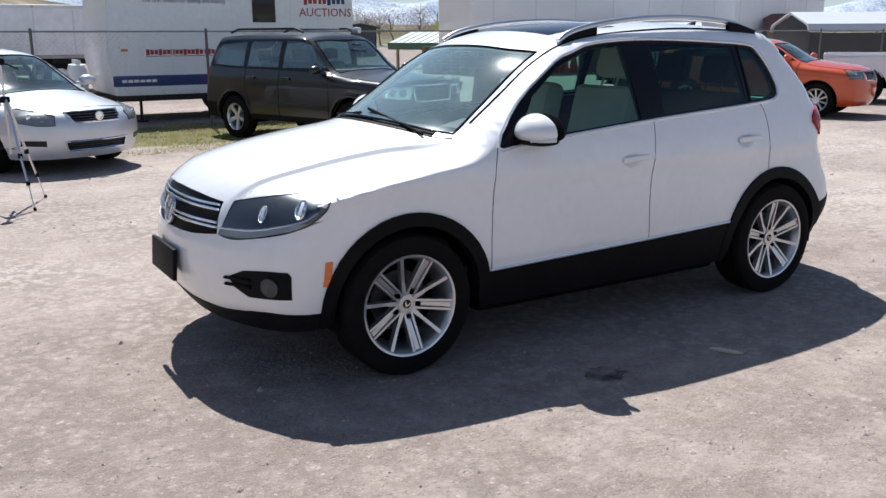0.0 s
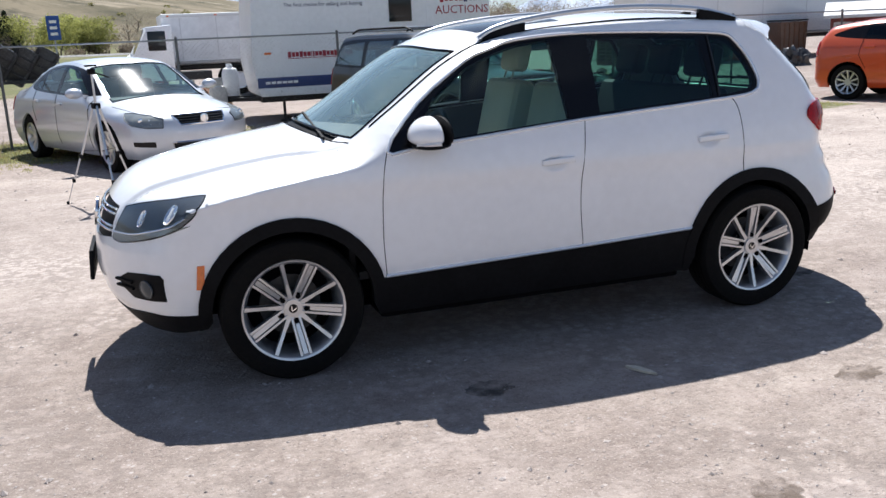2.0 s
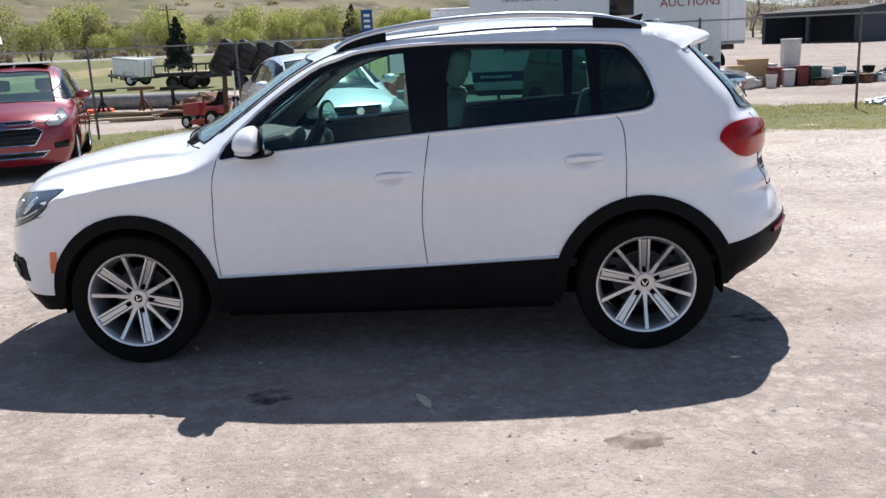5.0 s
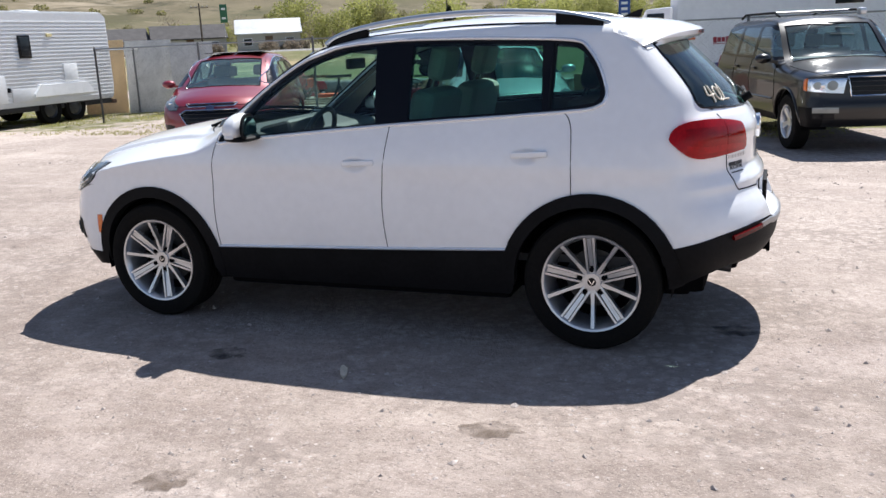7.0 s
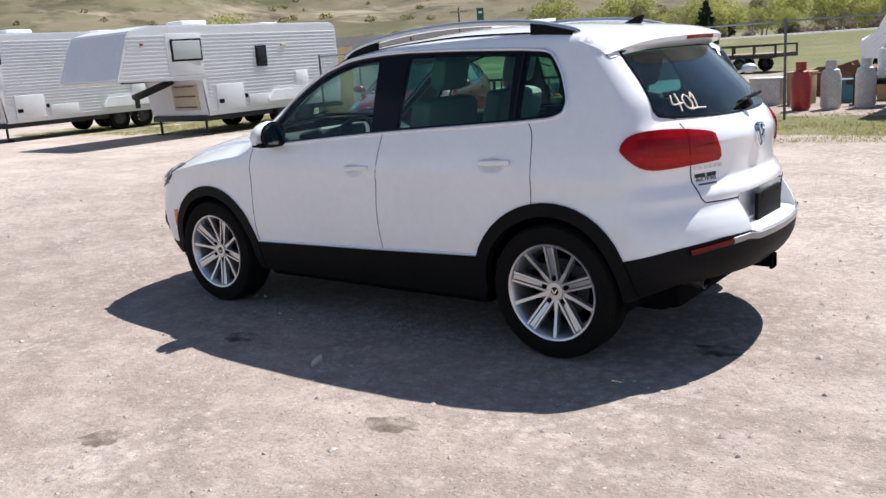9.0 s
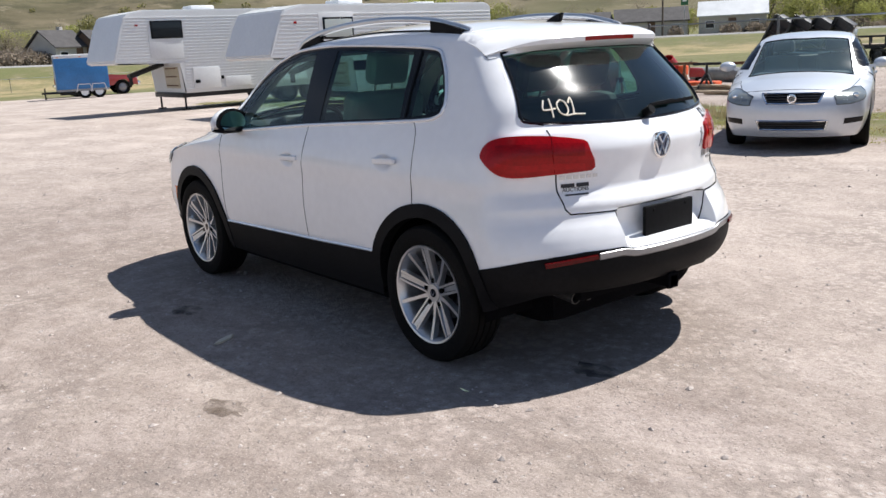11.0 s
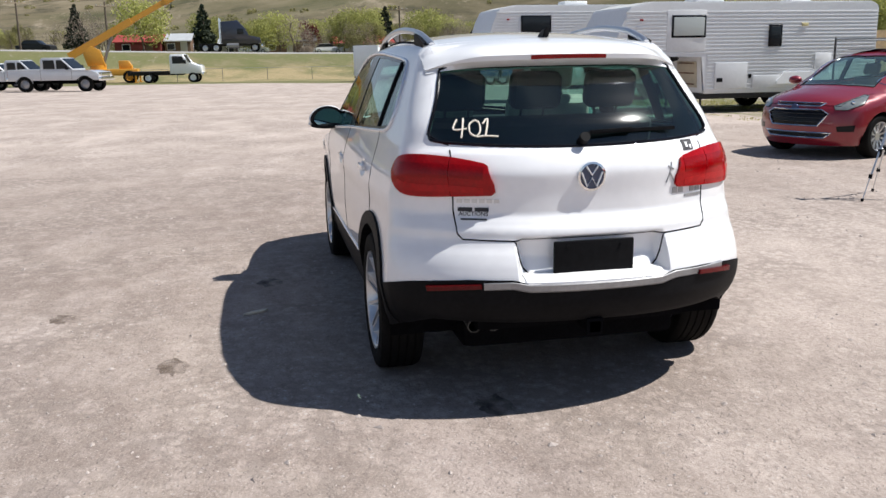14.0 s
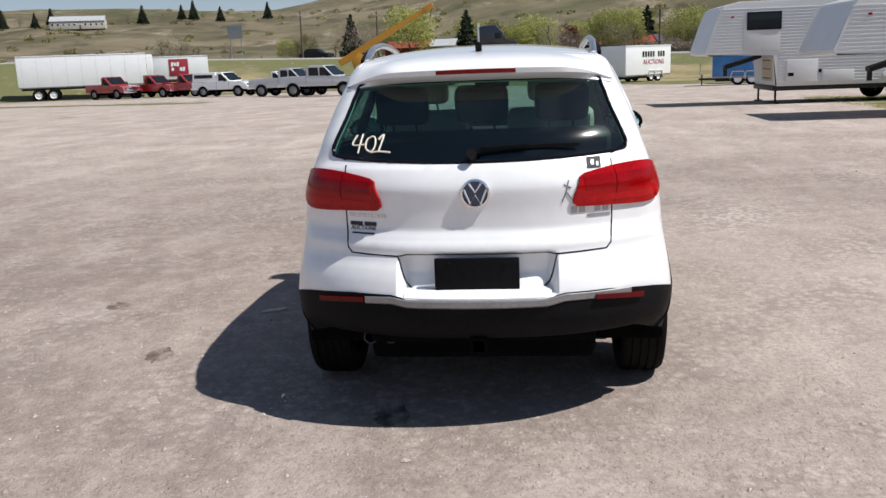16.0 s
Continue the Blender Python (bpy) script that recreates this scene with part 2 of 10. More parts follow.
def curve(points, n=10, closed=False):
    """A smooth line through points (any dimension)."""
    P = np.array(points, float)
    N = len(P)
    out = []
    for i in range(N if closed else N - 1):
        p0, p1, p2, p3 = (P[(i + k) % N] if closed else P[min(max(i + k, 0), N - 1)] for k in (-1, 0, 1, 2))
        for t in np.linspace(0, 1, n, endpoint=False):
            out.append(0.5 * (2 * p1 + (p2 - p0) * t + (2 * p0 - 5 * p1 + 4 * p2 - p3) * t * t + (3 * p1 - p0 - 3 * p2 + p3) * t ** 3))
    if not closed:
        out.append(P[-1])
    return [tuple(float(c) for c in p) for p in out]


# -- skin --
def pchip(points):
    """A smooth line y(x) through points without overshoot."""
    X, Y = (np.array(c, float) for c in zip(*points))
    h = np.diff(X)
    d = np.diff(Y) / h
    s = np.zeros(len(X))
    s[1:-1] = np.where(d[1:] * d[:-1] > 0, 2 * d[1:] * d[:-1] / np.where(d[1:] + d[:-1] == 0, 1, d[1:] + d[:-1]), 0)
    s[0], s[-1] = d[0], d[-1]

    def at(v):
        v = np.clip(v, X[0], X[-1])
        i = np.clip(np.searchsorted(X, v) - 1, 0, len(h) - 1)
        t = (v - X[i]) / h[i]
        return (2 * t ** 3 - 3 * t ** 2 + 1) * Y[i] + (t ** 3 - 2 * t ** 2 + t) * h[i] * s[i] + (3 * t ** 2 - 2 * t ** 3) * Y[i + 1] + (t ** 3 - t ** 2) * h[i] * s[i + 1]
    return at


def smax(a, b, k):
    h = np.maximum(k - np.abs(a - b), 0) / k
    return np.maximum(a, b) + h * h * k / 4


class Skin:
    """A vehicle's outer surface: where its top, side, nose and tail limits meet, rounded into one another."""

    def __init__(self, top, side, nose, tail, bow=0.28, crown=0.05, taper_front=0.03, taper_rear=(0.004, 0.032), nose_bow=0.20, tail_bow=0.19, half=0.75, k=0.07, front_start=-0.9, front_len=0.8, low=0.55, high=0.95, dents=(), recess=None, crisp=1.0, hood_edge=None):
        self.crisp = crisp
        self.hood_edge = pchip(hood_edge) if hood_edge else None
        self.top, self.side, self.nose, self.tail = pchip(top), pchip(side), pchip(nose), pchip(tail)
        self.bow, self.crown, self.tf, self.tr, self.nb, self.tb, self.half, self.k = bow, crown, taper_front, taper_rear, nose_bow, tail_bow, half, k
        self.fs, self.fl, self.low, self.high, self.dents, self.recess = front_start, front_len, low, high, dents, recess

    def f(self, x, y, z):
        a = np.abs(y)
        rear = np.interp(z, [self.low, self.high], self.tr) * np.maximum(x, 0) ** 2
        front = self.tf * np.maximum((self.fs - x) / self.fl, 0) ** 2
        s = a - (self.side(z) - rear - front)
        for cx, cz, rx, rz, deep in self.dents:
            s = s + deep * np.maximum(1 - ((x - cx) / rx) ** 2 - ((z - cz) / rz) ** 2, 0) ** 2
        t = (z - (self.top(x - self.bow * a * a) - self.crown * (a / 0.6) ** 2.2)) * 0.8
        sharp = self.crisp
        if self.hood_edge:
            g = np.clip((self.hood_edge(x) + 0.018 - a) / 0.036, 0, 1)
            f = np.clip((-0.90 - x) / 0.25, 0, 1)
            t = t - 0.015 * f * g * g * (3 - 2 * g)
            sharp = self.crisp * (1 - 0.88 * np.clip((-0.80 - x) / 0.25, 0, 1))
        n = self.nose(z) + self.nb * (a / 0.7) ** 2.3 - x
        zt = z
        if self.recess:
            y0, z0, z1, up = self.recess
            zt = z + up * np.clip((y0 - a) / 0.04, 0, 1) * np.clip((z - z0) / 0.02, 0, 1) * np.clip((z1 - z) / 0.03, 0, 1)
        r = x - (self.tail(zt) - self.tb * (a / 0.75) ** 2.6)
        return smax(smax(s, t, self.k * sharp), smax(n, r, self.k), self.k)

    def lift(self, P, way, reach):
        """Moves points P along the unit vector way until they meet the surface; they start outside."""
        P, way = np.array(P, float), np.array(way, float)
        lo, hi = np.zeros(len(P)), np.full(len(P), float(reach))
        for _ in range(34):
            mid = (lo + hi) / 2
            q = P + mid[:, None] * way
            out = self.f(q[:, 0], q[:, 1], q[:, 2]) > 0
            lo, hi = np.where(out, mid, lo), np.where(out, hi, mid)
        return P + lo[:, None] * way

    def normal(self, P, e=0.004):
        g = [self.f(*(P + e * np.eye(3)[i]).T) - self.f(*(P - e * np.eye(3)[i]).T) for i in range(3)]
        g = np.array(g).T
        return g / np.linalg.norm(g, axis=1)[:, None]
# -- end skin --


VIEW = {  # outside start, way in, axis across, axis up, how far the search may go
    "side": ((0, -1.6, 0), (0, 1, 0), (1, 0, 0), (0, 0, 1), 1.5),
    "top": ((0, 0, 2.6), (0, 0, -1), (1, 0, 0), (0, 1, 0), 2.2),
    "front": ((-3.2, 0, 0), (1, 0, 0), (0, 1, 0), (0, 0, 1), 2.4),
    "rear": ((3.2, 0, 0), (-1, 0, 0), (0, 1, 0), (0, 0, 1), 2.4),
    "front_corner": ((-2.681, -2.2505, 0), (0.766, 0.643, 0), (0.643, -0.766, 0), (0, 0, 1), 3.4),
    "rear_corner": ((2.2505, -2.681, 0), (-0.643, 0.766, 0), (0.766, 0.643, 0), (0, 0, 1), 3.4),
}


def dense(poly, step, closed=True):
    out = []
    n = len(poly)
    for i in range(n if closed else n - 1):
        a, b = np.array(poly[i], float), np.array(poly[(i + 1) % n], float)
        k = max(1, int(np.linalg.norm(b - a) / step))
        out += [tuple(a + (b - a) * j / k) for j in range(k)]
    if not closed:
        out.append(tuple(poly[-1]))
    return out


def sheets(skin, view, regions, grid=0.045, step=0.03, extra=()):
    """Splits a view of the skin into regions (first named wins; the last is the whole outline) and lifts each onto the surface: name -> (points, normals, triangles)."""
    start, way, U, V, reach = (np.array(c, float) for c in VIEW[view])
    verts, edges, faces = [], [], []
    for name, poly in regions:
        p = dense(poly, step)
        if sum(a[0] * b[1] - b[0] * a[1] for a, b in zip(p, p[1:] + p[:1])) < 0:
            p = p[::-1]
        base = len(verts)
        verts += [Vector(c) for c in p]
        faces.append([base + i for i in range(len(p))])
    lo, hi = np.min([tuple(v) for v in verts], 0), np.max([tuple(v) for v in verts], 0)
    gu, gv = grid if isinstance(grid, tuple) else (grid, grid)
    for u in np.arange(lo[0] + gu / 2, hi[0], gu):
        for w in np.arange(lo[1] + gv / 2, hi[1], gv):
            verts.append(Vector((u, w)))
    verts += [Vector(p) for p in extra]
    vs, _, fs, _, _, of = mathutils.geometry.delaunay_2d_cdt(verts, edges, faces, 1, 1e-5, True)
    flat = np.array([tuple(v) for v in vs])
    P = skin.lift(start + flat[:, :1] * U + flat[:, 1:] * V, way, float(reach))
    N = skin.normal(P)
    got = {}
    for tri, src in zip(fs, of):
        if len(regions) - 1 in src:
            got.setdefault(regions[min(src)][0], []).append(tuple(tri))
    out = {}
    for name, tris in got.items():
        used = sorted({i for t in tris for i in t})
        at = {v: k for k, v in enumerate(used)}
        tris = np.array([[at[i] for i in t] for t in tris])
        p, n = P[used], N[used]
        c = np.cross(p[tris[:, 1]] - p[tris[:, 0]], p[tris[:, 2]] - p[tris[:, 0]])
        wrong = (c * n[tris].mean(1)).sum(1) < 0
        tris[wrong] = tris[wrong][:, ::-1]
        out[name] = (p, n, tris)
    return out


def skin_mesh(name, sheet, material, parent, label="", off=0.0, lip=0.015, mirror=False):
    """A mesh from a sheet: moved out by off, with an edge turned in by lip; mirror gives the other side's."""
    p, n, t = sheet
    p = p + n * off
    if lip:
        count = {}
        for a, b, c in t.tolist():
            for e in ((a, b), (b, c), (c, a)):
                count[e] = count.get(e, 0) + 1
        rim = [e for e in count if (e[1], e[0]) not in count]
        P, N, T = [p], [n], [t]
        base = len(p)
        pts, nor, tri = [], [], []
        mid = p.mean(0)
        for a, b in rim:
            d = p[b] - p[a]
            s = np.cross(d, (n[a] + n[b]) / 2)
            s = s / (np.linalg.norm(s) + 1e-9)
            k = base + len(pts)
            pts += [p[a], p[b], p[b] - n[b] * lip, p[a] - n[a] * lip]
            nor += [s] * 4
            tri += [(k + 1, k, k + 3), (k + 1, k + 3, k + 2)]
        if pts:
            p, n, t = np.vstack([p, pts]), np.vstack([n, nor]), np.vstack([t, tri])
    if mirror:
        p, n, t = p * (1, -1, 1), n * (1, -1, 1), t[:, ::-1]
    me = bpy.data.meshes.new(name)
    me.from_pydata(p.tolist(), [], t.tolist())
    me.shade_smooth()
    me.normals_split_custom_set_from_vertices(n.tolist())
    return finish(name, me, material, parent, label)


def overlay(skin, view, poly, name, material, parent, label="", off=0.004, lip=0.006, grid=0.03, mirror=False, step=0.015):
    """A piece that lies on the skin: poly holds rough (x, y, z) corners, seen along the view."""
    _, _, U, V, _ = (np.array(c, float) for c in VIEW[view])
    flat = [(float(np.dot(c, U)), float(np.dot(c, V))) for c in poly]
    got = sheets(skin, view, [(name, flat)], grid, step)
    return skin_mesh(name, got[name], material, parent, label, off, lip, mirror)


def on_skin(skin, view, pts, off=0.0, mirror=False):
    start, way, U, V, reach = (np.array(c, float) for c in VIEW[view])
    flat = np.array([(np.dot(c, U), np.dot(c, V)) for c in pts])
    P = skin.lift(start + flat[:, :1] * U + flat[:, 1:] * V, way, float(reach))
    P = P + skin.normal(P) * off
    if mirror:
        P = P * (1, -1, 1)
    return [tuple(map(float, q)) for q in P]


def ring(cx, cz, r1, r2, a0, a1, n=26):
    A = np.radians(np.linspace(a0, a1, n))
    return [(cx + r2 * math.cos(a), cz + r2 * math.sin(a)) for a in A] + [(cx + r1 * math.cos(a), cz + r1 * math.sin(a)) for a in A[::-1]]


def arc(cx, cz, r, a0, a1, n=22):
    return [(cx + r * math.cos(a), cz + r * math.sin(a)) for a in np.radians(np.linspace(a0, a1, n))]


# ---- wheels ----
def tyre_mesh(bm, R, rim, width, grooves=True):
    w = width / 2
    prof = [(rim - 0.002, -w * 0.8), (rim + 0.015, -w * 0.95), ((R + rim) / 2, -w * 1.03), (R - 0.014, -w * 0.95), (R - 0.004, -w * 0.82)]
    if grooves:
        for c in (-0.55, -0.18, 0.18, 0.55):
            prof += [(R, w * (c - 0.14)), (R, w * (c - 0.045)), (R - 0.008, w * (c - 0.035)), (R - 0.008, w * (c + 0.035)), (R, w * (c + 0.045)), (R, w * (c + 0.14))]
    else:
        prof += [(R, -w * 0.6), (R, w * 0.6)]
    prof += [(R - 0.004, w * 0.82), (R - 0.014, w * 0.95), ((R + rim) / 2, w * 1.03), (rim + 0.015, w * 0.95), (rim - 0.002, w * 0.8)]
    return lathe(bm, prof, 56 if grooves else 28)


def spoke(bm, angle, r0, r1, w0, w1, h0, h1, thick):
    """One tapered spoke; heights run along the axle."""
    c, s = math.cos(angle), math.sin(angle)
    quad = [(r0, -w0), (r1, -w1), (r1, w1), (r0, w0)]
    hs = [h0, h1, h1, h0]
    up = [bm.verts.new((r * c - v * s, r * s + v * c, h)) for (r, v), h in zip(quad, hs)]
    q2 = [(r, v * 1.25) for r, v in quad]
    dn = [bm.verts.new((r * c - v * s, r * s + v * c, h - thick)) for (r, v), h in zip(q2, hs)]
    bm.faces.new(up), bm.faces.new(dn[::-1])
    for k in range(4):
        j = (k + 1) % 4
        bm.faces.new((up[k], dn[k], dn[j], up[j]))


def wheel(parent, at, R, rim, width, style, left, grooves=True, alloy=None, spin=0.0):
    """A wheel whose axle runs along y: tyre, with its rim, brake disc and cap under it."""
    m = pose(*at, 90 if left else -90, 0, 0) @ pose(0, 0, 0, 0, 0, spin)
    bm = bmesh.new()
    tyre = part("wheel", tyre_mesh(bm, R, rim, width, grooves), RUBBER, parent)
    tyre.matrix_local = m
    bm = bmesh.new()
    w = width / 2
    lathe(bm, [(rim - 0.03, -w * 0.7), (rim - 0.022, w * 0.45), (rim - 0.012, w * 0.80), (rim - 0.002, w * 0.93), (rim + 0.008, w * 0.96), (rim + 0.010, w * 0.84), (rim + 0.002, w * 0.6)], 48 if grooves else 24)
    hub = 0.042 * rim / 0.24
    cyl(bm, hub * (1.05 if style == "ten" else 1.7), 0.05, (0, 0, w * 0.34), seg=24)
    if style == "ten":
        for k in range(5):
            spoke(bm, 2 * math.pi * k / 5 + 0.35, hub * 0.8, hub * 1.75, 0.024, 0.022, w * 0.46, w * 0.48, 0.03)
    n = {"ten": 5, "five": 5, "multi": 10, "seven": 7}[style]
    for k in range(n):
        a = 2 * math.pi * k / n + 0.35
        if style == "ten":
            for off in (-1, 1):
                for r0, r1, o0, o1, h0, h1 in ((hub * 0.9, rim - 0.006, 0.0175, 0.0215, 0.52, 0.88),):
                    c, s = math.cos(a), math.sin(a)
                    up = Matrix.Translation((-off * o0 * s, off * o0 * c, 0)) @ Matrix.Rotation(off * math.atan2(o1 - o0, r1 - r0), 4, "Z")
                    n0 = len(bm.verts)
                    spoke(bm, a, r0, r1, 0.0052, 0.0060, w * h0, w * h1, 0.030)
                    bm.verts.ensure_lookup_table()
                    for v in bm.verts[n0:]:
                        v.co = up @ v.co
            spoke(bm, a, hub * 1.95, rim - 0.012, 0.0095, 0.0118, w * 0.49, w * 0.84, 0.016)
            for r0, r1, w0, w1, h0, h1 in ((hub * 0.9, rim * 0.5, 0.0125, 0.0080, 0.50, 0.60), (rim * 0.5, rim - 0.006, 0.0080, 0.0095, 0.60, 0.88)):
                spoke(bm, a + math.pi / 5, r0, r1, w0, w1, w * h0, w * h1, 0.030)
        elif style == "multi":
            spoke(bm, a, hub, rim - 0.006, 0.012, 0.016, w * 0.5, w * 0.82, 0.02)
        else:
            spoke(bm, a, hub, rim - 0.006, 0.026, 0.034, w * 0.5, w * 0.8, 0.025)
    part("rim", bm, alloy or ALLOY, tyre)
    bm = bmesh.new()
    cyl(bm, rim - 0.03, 0.01, (0, 0, -w * 0.55), seg=32)
    part("wheel_backing", bm, DARK, tyre)
    bm = bmesh.new()
    cyl(bm, rim * 0.62, 0.02, (0, 0, -w * 0.35), seg=32)
    cyl(bm, rim * 0.34, 0.05, (0, 0, -w * 0.25), seg=24)
    part("brake_disc", bm, DARKSTEEL, tyre)
    bm = bmesh.new()
    cyl(bm, hub * 0.68, 0.012, (0, 0, w * 0.50), seg=24)
    if grooves:
        for k in range(5):
            a = 2 * math.pi * k / 5 + 0.35
            cyl(bm, 0.009, 0.02, (hub * 1.3 * math.cos(a), hub * 1.3 * math.sin(a), w * 0.42), seg=8)
    part("hub_cap", bm, SATIN, tyre)
    if grooves:
        for k in range(5):
            a = 2 * math.pi * k / 5 + 0.35
            part("lug_recess", cyl(bmesh.new(), 0.0125, 0.03, (hub * 1.50 * math.cos(a), hub * 1.50 * math.sin(a), w * 0.43), seg=12), DARK, tyre)
        part("cap_field", cyl(bmesh.new(), hub * 0.52, 0.004, (0, 0, w * 0.50 + 0.007), seg=24), GLOSSBLACK, tyre)
        bm = bar(bmesh.new(), (-0.014, 0.010, w * 0.5 + 0.010), (0, -0.014, w * 0.5 + 0.010), 0.005, 0.004)
        bar(bm, (0.014, 0.010, w * 0.5 + 0.010), (0, -0.014, w * 0.5 + 0.010), 0.005, 0.004)
        part("cap_mark", bm, CHROME, tyre)
    return tyre


# ---- white sport utility car ----
HOOD_EDGE = [(-2.30, 0.47), (-2.05, 0.478), (-1.93, 0.505), (-1.80, 0.525), (-1.67, 0.545), (-1.50, 0.560), (-1.31, 0.580), (-1.10, 0.630), (-0.975, 0.668), (-0.80, 0.72)]
HERO = Skin(
    top=[(-2.26, 0.60), (-2.17, 0.80), (-2.08, 0.905), (-1.95, 0.965), (-1.7, 1.03), (-1.4, 1.082), (-1.17, 1.115), (-1.08, 1.15), (-0.87, 1.28), (-0.508, 1.505), (-0.30, 1.59), (-0.1, 1.628), (0.2, 1.652), (0.6, 1.668), (1.0, 1.658), (1.4, 1.625), (1.7, 1.585), (1.85, 1.555)],
    side=[(0.18, 0.79), (0.30, 0.838), (0.45, 0.868), (0.55, 0.882), (0.70, 0.886), (0.84, 0.884), (0.92, 0.892), (1.0, 0.880), (1.10, 0.850), (1.2, 0.815), (1.35, 0.757), (1.5, 0.69), (1.58, 0.65), (1.64, 0.60), (1.75, 0.45)],
    nose=[(0.2, -2.00), (0.3, -2.09), (0.42, -2.165), (0.55, -2.19), (0.65, -2.185), (0.72, -2.165), (0.80, -2.14), (0.9, -2.08), (1.0, -1.98), (1.2, -1.5)],
    tail=[(0.36, 2.03), (0.44, 2.12), (0.52, 2.153), (0.6, 2.157), (0.66, 2.142), (0.71, 2.118), (0.75, 2.092), (0.78, 2.08), (0.81, 2.076), (0.845, 2.056), (0.885, 2.036), (0.95, 2.034), (1.04, 2.038), (1.13, 2.003), (1.16, 1.973), (1.25, 1.913), (1.35, 1.813), (1.48, 1.675), (1.56, 1.595), (1.7, 1.555)],
    k=0.08, crisp=0.45, recess=(0.345, 0.602, 0.79, 0.185), dents=[(0.055, 0.932, 0.085, 0.046, 0.024), (0.98, 0.977, 0.085, 0.046, 0.024)], tail_bow=0.235, taper_rear=(0.004, 0.024),
    hood_edge=HOOD_EDGE)


def seat(name, at, w, depth, height, material, parent, headrests=(0,), lean=14):
    """Cushion, backrest and headrests of a car seat facing -x."""
    bm = box(bmesh.new(), (depth, w, 0.16), (at[0], at[1], at[2]), 0.06, (0, -6, 0), 3)
    ob = part(name, bm, material, parent)
    bm = box(bmesh.new(), (0.14, w, height), (at[0] + depth / 2 + 0.06, at[1], at[2] + height / 2 + 0.02), 0.06, (0, lean, 0), 3)
    part("backrest", bm, material, ob)
    for y in headrests:
        bm = box(bmesh.new(), (0.10, 0.27, 0.19), (at[0] + depth / 2 + 0.06 + (height / 2 + 0.14) * math.sin(radians(lean)), at[1] + y, at[2] + height + 0.15), 0.05, (0, lean, 0), 3)
        for d in (-0.06, 0.06):
            rod(bm, (at[0] + depth / 2 + 0.02 + height / 2 * math.sin(radians(lean)), at[1] + y + d, at[2] + height - 0.02), (at[0] + depth / 2 + 0.06 + (height / 2 + 0.1) * math.sin(radians(lean)), at[1] + y + d, at[2] + height + 0.14), 0.006)
        part("headrest", bm, material, ob)
    return ob


BADGEBLUE = mat("badge_blue", (0.01, 0.03, 0.09), 0.2, 0.3, coat=1.0)
BADGE_MARKS = (((-0.026, 0.044), (0, 0.006), (0.026, 0.044)), ((-0.047, 0.018), (-0.022, -0.044), (0, -0.006), (0.022, -0.044), (0.047, 0.018)))


